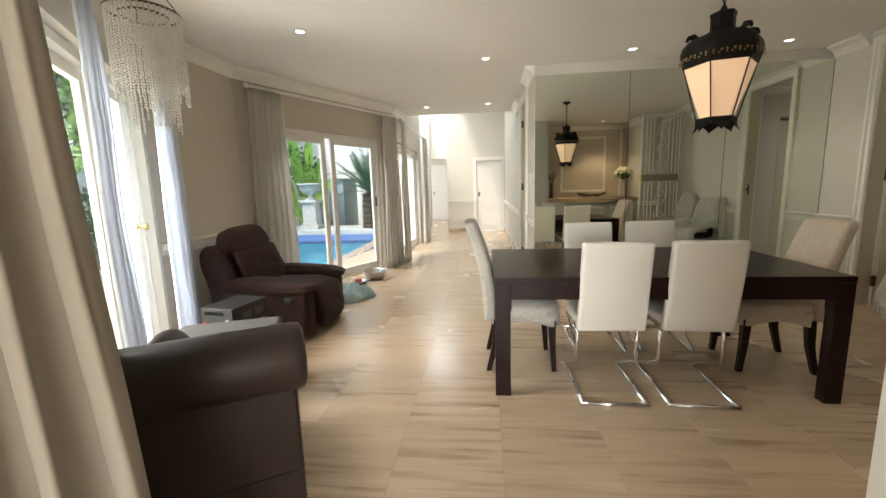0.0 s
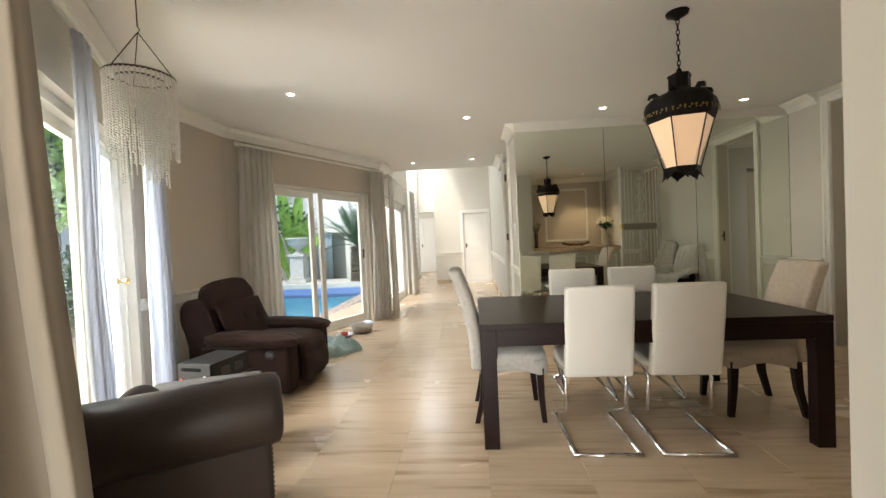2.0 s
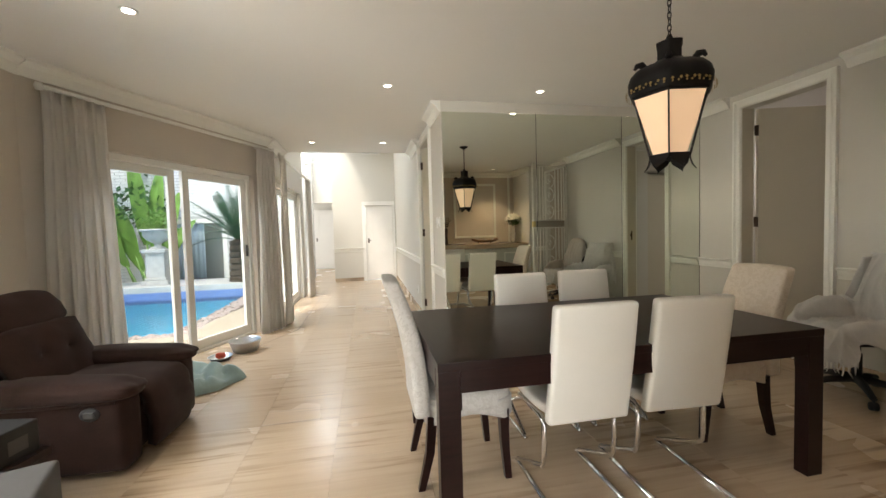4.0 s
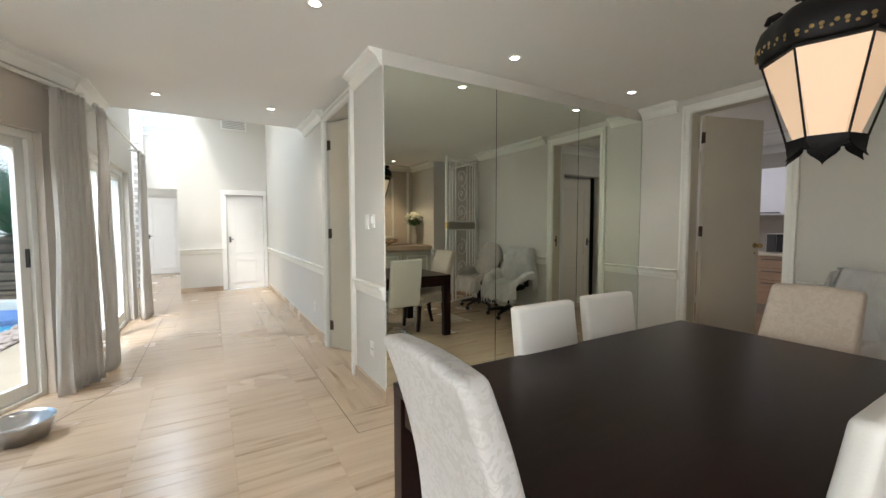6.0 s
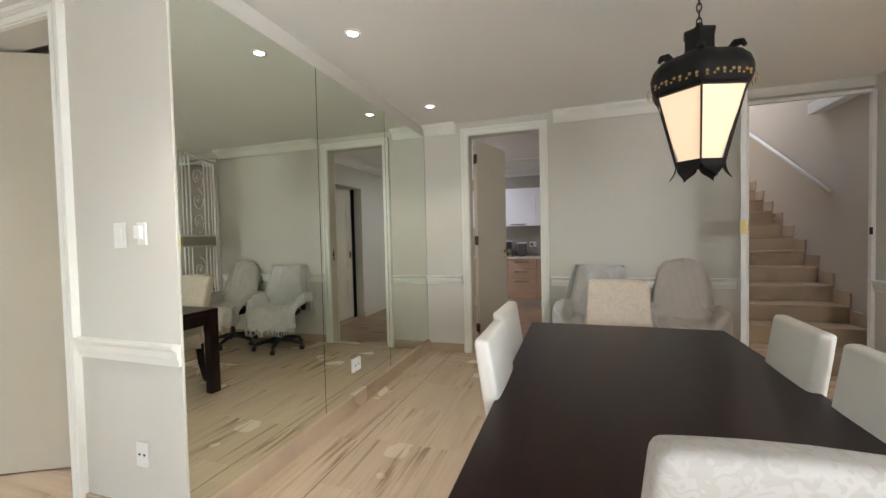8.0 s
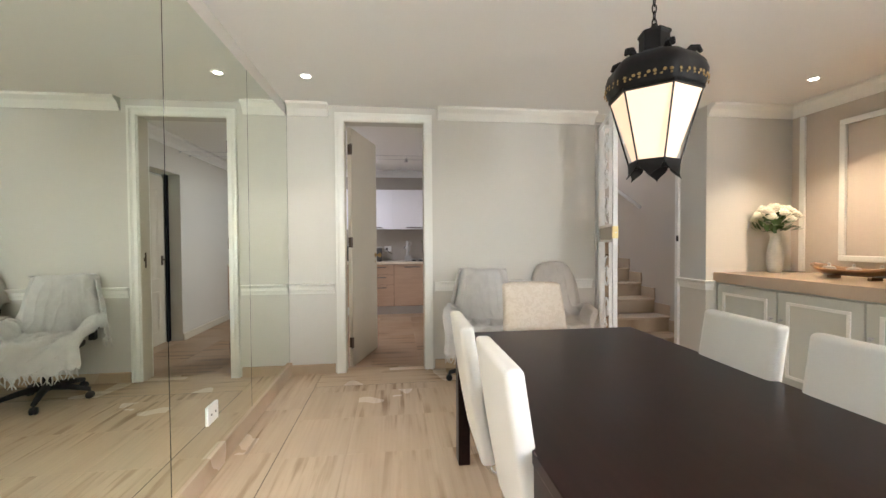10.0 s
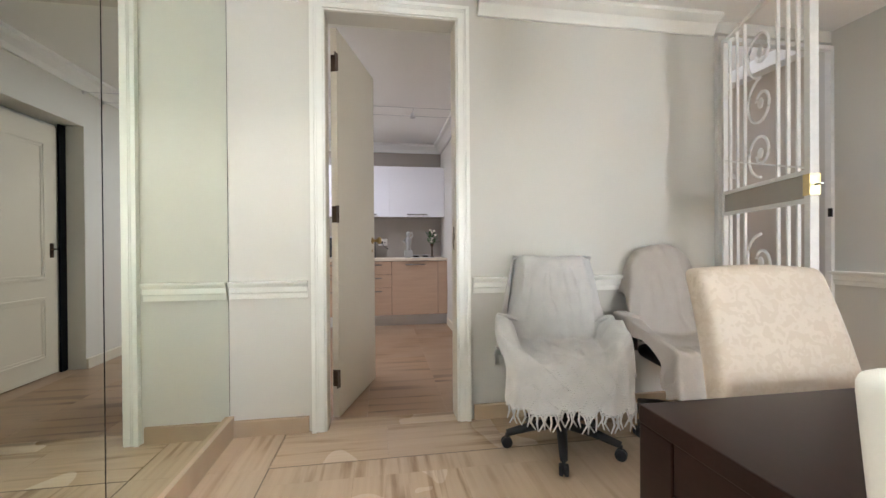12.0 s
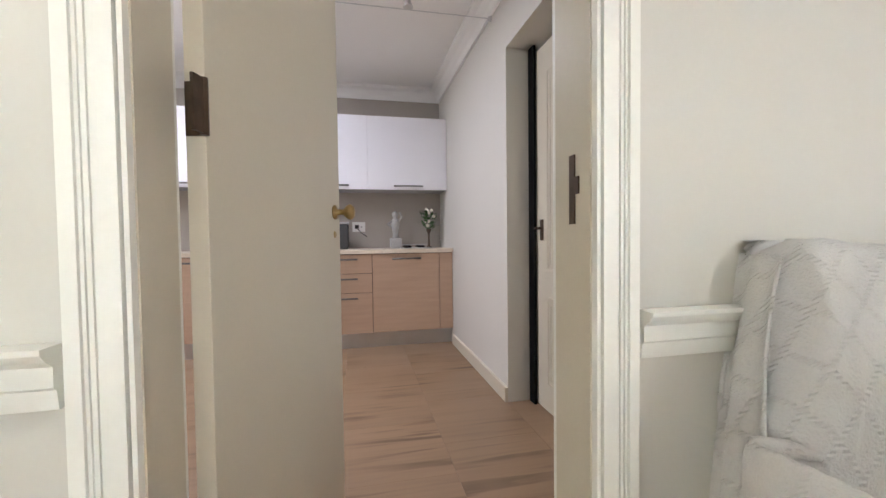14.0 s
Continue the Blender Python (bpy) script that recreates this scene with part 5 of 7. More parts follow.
def dogbed(u, v):
    a, r = u * 2 * math.pi, v
    r2 = r * (1 + 0.10 * math.sin(3 * a + 0.6) + 0.05 * math.sin(7 * a))
    x, y = 0.37 * r2 * math.cos(a), 0.33 * r2 * math.sin(a)
    fold = abs(math.sin(12 * (x + 0.6 * y) + 3 * noise.noise(Vector((x * 4, y * 4, 7))))) ** 0.6
    z = 0.135 * (1 - r ** 4) ** 0.7 + (0.07 * noise.noise(Vector((x * 7, y * 7, 2))) - 0.06 * (1 - fold)) * (1 - r ** 6)
    return Vector((-1.50 + x, 4.50 + y, max(0.004, z + 0.006)))


part("cover", sheet(dogbed, 90, 30), "cushion", bed, "", True)


def bowl(name, label, x, y, r, h):
    b = thing(name, label, "bowl", (x, y, 0), group="pet bowls")
    part("bowl_body", lathe([(0.0, 0.001), (r * 0.72, 0.001), (r * 0.95, h * 0.85), (r, h), (r * 0.97, h), (r * 0.90, h * 0.8), (r * 0.66, 0.012), (0, 0.010)], 32), "steel", b, "", True)
    return b


bowl("steel_bowl", "large stainless steel bowl on the floor", -1.34, 5.47, 0.165, 0.125)
bowl("steel_dish", "low stainless steel dish on the floor", -1.50, 5.20, 0.115, 0.04)
toy = thing("rubber_toy", "small red rubber dog toy in the dish", "toy", (-1.50, 5.20, 0.013))
part("toy_body", pillow(0.09, 0.05, 0.06, 0.4, 6, m=Matrix.Translation((0, 0, 0.03)), wob=0.3), "toy", toy, "", True)


# ---- alcove with sideboard ----
sb = thing("sideboard", "built-in grey-cream sideboard with panelled doors", "cabinet")
def bow(grow, back):
    return [(1.562 - grow * 0.1, back), (3.412 + grow * 0.1, back), (3.412 + grow * 0.1, 0.66 + grow), (1.562 - grow * 0.1, 0.66 + grow)]


part("body", prism(bow(0.0, -0.13), 0.06, 0.84), "wall_mint", sb)
part("plinth", prism(bow(-0.04, -0.128), 0.0, 0.0595), "wall_mint", sb)
for e0, e1 in (((3.412, 0.66), (1.562, 0.66)),):
    fm, flen = along(e0, e1)
    for i in range(3):
        x0 = 0.012 + i * flen / 3
        x1 = x0 + flen / 3 - 0.024
        d = part("cabinet_door", box(x0, 0.001, 0.08, x1, 0.021, 0.825, None, 0.003, m=fm), "wall_mint", sb)
        bm = None
        for bx in ((x0 + 0.07, 0.15, x1 - 0.07, 0.175), (x0 + 0.07, 0.73, x1 - 0.07, 0.755), (x0 + 0.07, 0.175, x0 + 0.095, 0.73), (x1 - 0.095, 0.175, x1 - 0.07, 0.73)):
            bm = box(bx[0], 0.0215, bx[1], bx[2], 0.033, bx[3], bm, 0.004, m=fm)
        part("door_moulding", bm, "trim", d)
        kx = x1 - 0.03 if i == 0 else x0 + 0.03
        part("door_knob", lathe([(0, 0), (0.008, 0), (0.006, 0.015), (0.013, 0.022), (0.010, 0.03), (0, 0.031)], 14, m=fm @ pose(kx, 0.021, 0.60, -90)), "steel", d, "small round knob", True)
ct = thing("stone_counter", "thick travertine counter on the sideboard", "counter")
cb = prism([(1.558, -0.135), (3.416, -0.135), (3.416, 0.715), (1.558, 0.715)], 0.845, 0.94)
bmesh.ops.bevel(cb, geom=[e for e in cb.edges if abs(e.verts[0].co.z - e.verts[1].co.z) < 1e-4], offset=0.006, segments=2, affect="EDGES")
part("slab", cb, "stone_skirt", ct)
bm = None
for x0, x1, z0, z1 in ((1.98, 2.98, 1.06, 2.30),):
    for bx in ((x0, z0, x1, z0 + 0.05), (x0, z1 - 0.05, x1, z1), (x0, z0 + 0.05, x0 + 0.05, z1 - 0.05), (x1 - 0.05, z0 + 0.05, x1, z1 - 0.05)):
        bm = box(bx[0], -0.139, bx[1], bx[2], -0.112, bx[3], bm, 0.008)
tagged(part("trim_panel_frame", bm, "trim"), "white picture moulding framing the alcove wall", "trim", kind="structure")
bm = box(3.28, -0.139, 0.942, 3.33, -0.115, 2.43, None, 0.006)
box(1.64, -0.139, 0.942, 1.69, -0.115, 2.43, bm, 0.006)
tagged(part("trim_pilaster", bm, "trim"), "slim white upright mouldings", "trim", kind="structure")

vase = thing("flower_vase", "pale textured ceramic vase on the counter", "vase", (3.27, 0.20, 0.94))
part("vase_body", lathe([(0.0, 0.0), (0.05, 0.0), (0.064, 0.05), (0.069, 0.13), (0.058, 0.23), (0.043, 0.29), (0.040, 0.34), (0.050, 0.37), (0.046, 0.37), (0.036, 0.34), (0.036, 0.29), (0, 0.25)], 28), "ceramic", vase, "", True)
bq = thing("flower_bouquet", "round bunch of cream white silk flowers", "flowers", (3.27, 0.20, 1.31))
random.seed(9)


def flower(parent, c, r):
    bm = None
    for ring, (n, rr, lift) in enumerate(((8, 1.0, 0.1), (7, 0.75, 0.35), (5, 0.45, 0.6))):
        for i in range(n):
            a = 2 * math.pi * i / n + ring * 0.4
            m = Matrix.Translation(c) @ Matrix.Rotation(a, 4, "Z") @ Matrix.Translation((r * rr * 0.55, 0, r * lift)) @ Matrix.Rotation(radians(-25 - 25 * ring), 4, "Y") @ Matrix.Diagonal((r * 0.55, r * 0.45, r * 0.16, 1))
            f = bmesh.new()
            bmesh.ops.create_icosphere(f, subdivisions=1, radius=1)
            f.transform(m)
            bm = join(bm, f)
    return part("blossom", bm, "petal", parent, "cream white blossom", True)


for i in range(19):
    a, t = i * 2.4, 1 - (i + 0.5) / 19 * 1.15
    s = math.sqrt(max(0, 1 - t * t))
    flower(bq, Vector((0.155 * s * math.cos(a), 0.155 * s * math.sin(a), 0.12 + 0.12 * t)), 0.045 + 0.008 * random.random())
bm = None
for i in range(80):
    a, q = random.random() * 6.28, 0.05 + 0.12 * random.random()
    m = Matrix.Translation((q * math.cos(a), q * math.sin(a), 0.02 + 0.14 * random.random())) @ Matrix.Rotation(a, 4, "Z") @ Matrix.Rotation(radians(random.uniform(-60, 30)), 4, "Y")
    f = sheet(lambda u, v: Vector(((u - 0.2) * 0.09, (v - 0.5) * 0.05 * math.sin(math.pi * min(1, u + 0.02)), 0.01 * u * u)), 3, 2)
    f.transform(m)
    bm = join(bm, f)
part("foliage", bm, "leaf", bq, "dark green leaves", True)
part("stems", join(tube([(0, 0, -0.18), (0.01, 0, 0.12)], 0.012, 6), tube([(0.0, 0.01, -0.18), (-0.03, 0.02, 0.10)], 0.008, 6)), "leaf", bq)

tray = thing("carved_tray", "long carved wooden boat-shaped tray on the counter", "tray", (2.60, 0.22, 0.94))


def tray_f(u, v):
    x = (u - 0.5) * 0.62
    w = 0.13 * (1 - abs(2 * u - 1) ** 2.6) ** 0.5 + 0.004
    y = (v - 0.5) * 2 * w
    z = 0.022 + 0.045 * (2 * v - 1) ** 2 + 0.05 * abs(2 * u - 1) ** 3
    return Vector((x, y, z))


part("tray_body", sheet(tray_f, 24, 10, 0.012), "wood_tray", tray, "", True)
for x in (-0.14, 0.14):
    part("foot", box(x - 0.015, -0.05, 0.0, x + 0.015, 0.05, 0.024, None, 0.003), "wood_tray", tray)
for x in (2.42, 2.60, 2.78):
    pot = thing("silver_pot", "small lidded silver pot on the tray", "pot", (x, 0.22, 0.965), group="silver pots")
    part("pot_body", lathe([(0, 0), (0.035, 0), (0.048, 0.02), (0.045, 0.045), (0.040, 0.05), (0, 0.05)], 20), "steel", pot, "", True)
    part("lid", lathe([(0.046, 0.05), (0.035, 0.063), (0.012, 0.07), (0.008, 0.08), (0.012, 0.09), (0, 0.095)], 20), "steel", pot, "", True)
gv = thing("branch_vase", "tall dark vase with dry branches on the counter", "vase", (1.72, 0.18, 0.94))
part("vase_body", lathe([(0, 0), (0.04, 0), (0.045, 0.02), (0.035, 0.18), (0.045, 0.34), (0.040, 0.34), (0.03, 0.18), (0, 0.03)], 20), "bronze", gv, "", True)
bm = None
for i in range(9):
    a = i * 0.7
    pts = [Vector((0, 0, 0.25)), Vector((0.04 * math.cos(a), 0.04 * math.sin(a), 0.40)), Vector((0.10 * math.cos(a), 0.08 * math.sin(a), 0.52 + 0.03 * (i % 3)))]
    bm = tube(pts, [0.004, 0.003, 0.002], 5, bm)
    for k in range(5):
        q = pts[1].lerp(pts[2], k / 4) + Vector((0.015 * math.sin(k * 2 + i), 0.015 * math.cos(k * 3), 0))
        f = bmesh.new()
        bmesh.ops.create_icosphere(f, subdivisions=1, radius=0.011)
        f.transform(Matrix.Translation(q))
        bm = join(bm, f)
part("branches", bm, "bark", gv, "dry brown branches", True)


# ---- stair gate and stairs ----
gfr = thing("gate_frame", "white iron frame round the stair opening", "frame")
for y in (0.806, 1.708):
    part("post", box(EX - 0.02, y - 0.014, 0.0, EX + 0.02, y + 0.016, 2.44, None, 0.002), "white_metal", gfr)
part("top_bar", box(EX - 0.02, 0.823, 2.412, EX + 0.02, 1.693, 2.442, None, 0.002), "white_metal", gfr)
part("catch", box(EX - 0.024, 0.814, 1.24, EX + 0.0, 0.824, 1.30), "iron", gfr, "dark catch plate")
gate = thing("security_gate", "white wrought iron gate with scrolls, standing open", "gate", (EX - 0.035, 1.695, 0), 159.5)
GL = 0.84
part("hinge_post", box(0.0, -0.014, 0.05, 0.03, 0.014, 2.40, None, 0.002), "white_metal", gate)
part("lock_post", box(GL - 0.04, -0.018, 0.05, GL, 0.018, 2.42, None, 0.002), "white_metal", gate)
for z in (0.06, 1.24, 1.375, 2.37):
    part("cross_bar", box(0.03, -0.012, z, GL - 0.04, 0.012, z + 0.022, None, 0.001), "white_metal", gate)
part("lock_plate", box(0.031, -0.006, 1.263, GL - 0.041, 0.006, 1.374), "splash", gate, "grey steel plate")
bars = [0.09, 0.175, 0.26, 0.575, 0.655, 0.73]
for x in bars:
    for a, b in ((0.083, 1.239), (1.398, 2.369)):
        part("bar", box(x - 0.007, -0.007, a, x + 0.007, 0.007, b), "white_metal", gate)
part("slant_bar", tube([(0.02, 0, 1.60), (GL - 0.03, 0, 1.40)], 0.005, 6), "white_metal", gate)


def scroll(cx, cz, r, turns, start, way):
    pts = []
    n = int(26 * turns)
    for i in range(n + 1):
        t = i / n
        rr = r * (1 - 0.72 * t)
        a = start + way * turns * 2 * math.pi * t
        pts.append((cx + rr * math.cos(a), 0.0, cz + rr * math.sin(a)))
    return pts


for cz, r, way in ((0.32, 0.13, 1), (0.62, 0.13, -1), (0.95, 0.14, 1), (1.56, 0.12, -1), (1.84, 0.13, 1), (2.13, 0.13, -1)):
    part("scroll", tube(scroll(0.418, cz, r * 1.12, 1.2, 1.57 if way > 0 else -1.57, way), 0.008, 6), "white_metal", gate, "curled iron scroll", True)
    part("iron_leaf", pillow(0.05, 0.012, 0.06, 0.5, 4, m=Matrix.Translation((0.418, 0, cz))), "white_metal", gate, "small iron leaf", True)
part("lock", box(GL - 0.043, -0.023, 1.272, GL + 0.004, 0.023, 1.372, None, 0.003), "brass_pale", gate, "brass lock case")
part("key", tube([(GL + 0.006, 0, 1.32), (GL + 0.05, 0.0, 1.32)], 0.004, 6), "steel", gate)
for z in (0.45, 1.35, 2.2):
    part("hinge", tube([(-0.012, 0, z - 0.035), (-0.012, 0, z + 0.035)], 0.009, 8), "white_metal", gate, "", True)

stairs = tagged(new("stairs"), "travertine stairs climbing behind the gate", "stairs", kind="structure")
for i in range(15):
    x0 = EX + 0.16 + i * 0.27
    part("step", box(x0, 0.582, -0.01, x0 + 0.268 + (0.03 if i < 14 else 0.4), 1.798, 0.155 + i * 0.172, None), "stone_y", stairs)
    part("tread", box(x0 - 0.02, 0.583, 0.1555 + i * 0.172, x0 + 0.27, 1.797, 0.18 + i * 0.172, None, 0.004), "stone_y", stairs)
    part("stair_skirting", box(x0 - 0.02, 0.581, 0.181 + i * 0.172, x0 + 0.25, 0.596, 0.31 + i * 0.172), "stone_skirt", stairs)
hr = thing("stair_handrail", "white wooden handrail on the stair wall", "handrail")
part("rail", tube([(4.70, 0.64, 1.68), (7.3, 0.64, 3.07)], 0.022, 10), "white_metal", hr, "", True)
for t in (0.1, 0.5, 0.9):
    q = Vector((4.70, 0.64, 1.68)).lerp(Vector((7.3, 0.64, 3.07)), t)
    part("bracket", tube([q, q + Vector((0, -0.058, -0.03))], 0.008, 6), "white_metal", hr)


# ---- office chairs under throws ----
def office_base(c):
    part("gas_column", lathe([(0, 0.09), (0.03, 0.09), (0.028, 0.30), (0.02, 0.30), (0.02, 0.42), (0, 0.42)], 16), "black", c, "", True)
    for k in range(5):
        a = 2 * math.pi * k / 5 + 0.5
        e = Vector((math.cos(a), math.sin(a), 0))
        s = part("star_arm", tube([e * 0.02 + Vector((0, 0, 0.12)), e * 0.16 + Vector((0, 0, 0.105)), e * 0.29 + Vector((0, 0, 0.075))], [0.03, 0.024, 0.018], 8), "black", c, "black star base arm", True)
        rot = Matrix.Translation(e * 0.29) @ Matrix.Rotation(a, 4, "Z")
        bm = lathe([(0, -0.022), (0.024, -0.022), (0.028, -0.014), (0.028, -0.004), (0.02, -0.003), (0.02, 0.003), (0.028, 0.004), (0.028, 0.014), (0.024, 0.022), (0, 0.022)], 18, m=rot @ Matrix.Translation((0.0, 0, 0.0285)) @ Matrix.Rotation(radians(90), 4, "X"))
        tube([e * 0.29 + Vector((0, 0, 0.03)), e * 0.29 + Vector((0, 0, 0.075))], 0.008, 6, bm)
        part("castor", bm, "black", s, "", True)


def throw_chair(name, label, turn, at, material, round_back, fringe, seed):
    """Office chair facing local -x with its back at +x, under a cloth."""
    c = thing(name, label, "office chair", at, turn, "office chairs by the wall")
    office_base(c)
    part("seat", pillow(0.44, 0.42, 0.09, 0.15, 8, m=Matrix.Translation((-0.01, 0, 0.425))), "black", c, "", True)
    part("backrest", pillow(0.08, 0.40, 0.44, 0.15, 8, m=pose(0.27, 0, 0.72, 0, 12, 0)), "black", c, "", True)
    for y in (-0.285, 0.285):
        part("armrest", box(-0.12, y - 0.02, 0.535, 0.14, y + 0.02, 0.56, None, 0.008), "black", c, "", True)
        part("arm_post", box(0.0, y - 0.02, 0.46, 0.06, y + 0.02, 0.5345), "black", c)

    def ease(a, b, x):
        t = max(0.0, min(1.0, (x - a) / (b - a)))
        return t * t * (3 - 2 * t)

    def cloth(u, v):
        s = (u - 0.5) * 2                      # across
        q = abs(s)
        if v < 0.18:                            # hanging behind the back
            t = v / 0.18
            x, z = 0.36 - 0.01 * t, 0.60 + 0.37 * t
        elif v < 0.24:                          # over the top
            t = (v - 0.18) / 0.06
            x, z = 0.35 - 0.10 * t, 0.97 + 0.020 * math.sin(math.pi * t)
        elif v < 0.55:                          # down the front of the back
            t = (v - 0.24) / 0.31
            x, z = 0.25 - 0.08 * t - 0.035 * math.sin(math.pi * t), 0.97 - 0.45 * t
        elif v < 0.80:                          # over the seat
            t = (v - 0.55) / 0.25
            x, z = 0.17 - 0.46 * t, 0.52 - 0.015 * math.sin(math.pi * t)
        else:                                   # hanging at the front
            t = (v - 0.80) / 0.20
            x, z = -0.29 - 0.03 * math.sin(t * 1.6), 0.515 - 0.02 * t - 0.21 * t
        low = ease(0.20, 0.55, v) if v > 0.2 else ease(0.20, 0.0, v)
        w = 0.228 + 0.052 * low
        if round_back:
            w = 0.235
            if v < 0.55:
                z = 0.50 + (z - 0.50) * 1.12 * max(0.05, 1 - (q * 0.93) ** 3.2) ** 0.5
        y = s * w
        arm = ease(0.47, 0.55, v) * (1 - ease(0.67, 0.82, v))
        if arm > 0:
            ys = 0.40 * q if q < 0.55 else 0.22 + 0.115 * ease(0.55, 0.90, q) + 0.02 * max(0, q - 0.9)
            lift = 0.125 * ease(0.50, 0.74, q) - (0.17 - 0.08 * s) * ease(0.84, 1.0, q)
            y = math.copysign(ys * arm + q * w * (1 - arm), s)
            z += lift * arm
        front = ease(0.72, 0.84, v)
        if front > 0:
            y *= 1 + 0.06 * front
            z -= 0.10 * front * ease(0.82, 1.0, q) * (1 - ease(0.86, 1.0, v))
            x += 0.07 * front * ease(0.80, 1.0, q)
        if v < 0.50 and q > 0.74 and not round_back:
            e = (q - 0.74) / 0.26 * min(1, (0.50 - v) / 0.08)
            x += 0.085 * e if v > 0.21 else -0.02 * e
        n1 = noise.noise(Vector((u * 4 + seed, v * 5, 1.5)))
        n2 = noise.noise(Vector((u * 11 + seed, v * 9, 4.5)))
        fold = (1 - abs(noise.noise(Vector((u * 6.5 + v * 4 + seed, v * 5 - u * 3, 9.1))))) ** 5
        hang = 1.0 if v > 0.8 or v < 0.15 else 0.35
        soft = ease(0.50, 0.62, v)
        x += -0.016 * n1 * hang - 0.013 * math.sin(s * 10 + seed + 1.4 * n1) * hang * ease(0.80, 0.95, v)
        return Vector((x - 0.010 * fold * (1 - soft), y + 0.012 * n2, z + 0.010 * n1 + 0.006 * n2 + 0.045 * (fold - 0.32) * soft * (1.0 if fringe else 0.6)))
    part("throw", sheet(cloth, 72, 96, 0.005, cloth=True), material, c, "knitted cloth draped over the chair" if fringe else "soft cloth cover", True)
    if fringe:
        def drape(u, v):
            """The loose side of the throw, hanging from the corner of the back."""
            x = 0.36 - (0.13 + 0.10 * v) * u
            wave = 0.016 * math.sin(u * 13 + 2 * v) * (0.3 + v)
            return Vector((x + 0.01 * math.sin(v * 5), 0.232 + 0.085 * v ** 0.8 + wave, 0.965 - (0.50 + 0.06 * math.sin(u * 3.4)) * v))
        part("side_drape", sheet(drape, 24, 26, 0.005), material, c, "loose end of the throw", True)
        bm = None
        for i in range(9):
            p = drape(0.05 + 0.11 * i, 1.0)
            bm = tube([p + Vector((0, 0, 0.008)), p + Vector((0.004 * (-1) ** i, 0.004, -0.03)), p + Vector((0, 0.006, -0.06))], [0.006, 0.005, 0.003], 5, bm)
        part("side_fringe", bm, material, c, "twisted tassel fringe", True)
        bm = None
        for i in range(34):
            p = cloth(0.02 + 0.96 * i / 33, 1.0)
            sway = 0.012 * math.sin(i * 1.7)
            bm = tube([p + Vector((0, 0, 0.01)), p + Vector((sway * 0.5, sway, -0.03)), p + Vector((sway, -sway, -0.065))], [0.006, 0.005, 0.003], 5, bm)
        part("fringe", bm, material, c, "twisted tassel fringe", True)
    return c


throw_chair("office_chair", "black office chair under a grey knitted fringed throw", -16, (3.40, 3.02, 0), "cloth_grey", False, True, 0.0)
throw_chair("office_chair", "black office chair under a taupe cover beside the gate", -10, (3.42, 2.27, 0), "cloth_taupe", True, False, 3.0)


# ---- switches and sockets ----
def plate(name, label, m, w, h, rocker=True):
    p = thing(name, label, "switch", group="wall plates")
    p.matrix_world = m
    part("plate", box(-w / 2, -0.008, -h / 2, w / 2, 0, h / 2, None, 0.003), "plastic_white", p)
    if rocker:
        part("rocker", box(-w * 0.2, -0.012, -h * 0.25, w * 0.2, -0.0075, h * 0.25, None, 0.002), "plastic_white", p)
    else:
        for s in (-1, 1):
            part("socket_hole", lathe([(0, 0), (0.006, 0), (0.006, 0.001), (0, 0.001)], 10, m=pose(s * w * 0.2, -0.0085, 0, 90)), "dark", p)
    return p


plate("light_switch", "white double light switch on the pier", pose(CX - 0.001, 5.13, 1.34, 0, 0, -90), 0.075, 0.115)
th = plate("thermostat", "small white thermostat on the pier", pose(CX - 0.001, 4.99, 1.345, 0, 0, -90), 0.055, 0.10)
part("dial", box(-0.018, -0.03, -0.02, 0.018, -0.0125, 0.035, None, 0.004), "plastic_white", th)
plate("wall_socket", "white blank plate low on the pier", pose(CX - 0.001, 5.05, 0.34, 0, 0, -90), 0.075, 0.115, False)
plate("wall_socket", "white socket set into the mirror", pose(2.19, MY - 0.0075, 0.33), 0.12, 0.10, False)
plate("wall_socket", "white socket low on the passage wall", pose(CX - 0.001, 7.0, 0.34, 0, 0, -90), 0.075, 0.115, False)
vent = thing("air_vent", "white slatted air vent high on the end wall", "vent")
part("vent_frame", box(-0.05, END - 0.012, 3.28, 0.42, END - 0.001, 3.58, None, 0.002), "white_metal", vent)
for i in range(8):
    part("slat", box(-0.02, END - 0.02, 3.305 + i * 0.032, 0.39, END - 0.0125, 3.322 + i * 0.032), "stone_grey", vent)


# ---- kitchen ----
def bar_handle(parent, p0, p1, out, r=0.008):
    o = Vector(out)
    a, b = Vector(p0), Vector(p1)
    bm = tube([a + o, b + o], r, 8)
    for t in (0.06, 0.94):
        q = a.lerp(b, t)
        tube([q, q + o], r * 0.8, 6, bm)
    return part("handle", bm, "steel_dark", parent, "dull steel bar handle", True)


FX = 6.74     # front of the base units


def base_unit(y0, y1, drawers, label):
    u = thing("base_cabinet", label, "kitchen cabinet", group="kitchen base cabinets")
    # black body paints the shade seen in the slits between the fronts
    part("body", box(FX + 0.02, y0, 0.14, KX - 0.002, y1, 0.862), "dark", u, "carcass coloured black as the shade between the fronts")
    part("plinth", box(FX + 0.06, y0, 0.0, FX + 0.075, y1, 0.138), "steel", u, "brushed steel plinth")
    for z0, z1 in drawers:
        f = part("drawer_front" if len(drawers) > 1 else "door", box(FX, y0 + 0.0025, z0 + 0.0025, FX + 0.019, y1 - 0.0025, z1 - 0.0025, None, 0.001), "beech", u)
        if y1 - y0 > 0.2:
            m = (y0 + y1) / 2
            bar_handle(f, (FX, m - 0.13, z1 - 0.045), (FX, m + 0.13, z1 - 0.045), (-0.032, 0, 0))
    return u


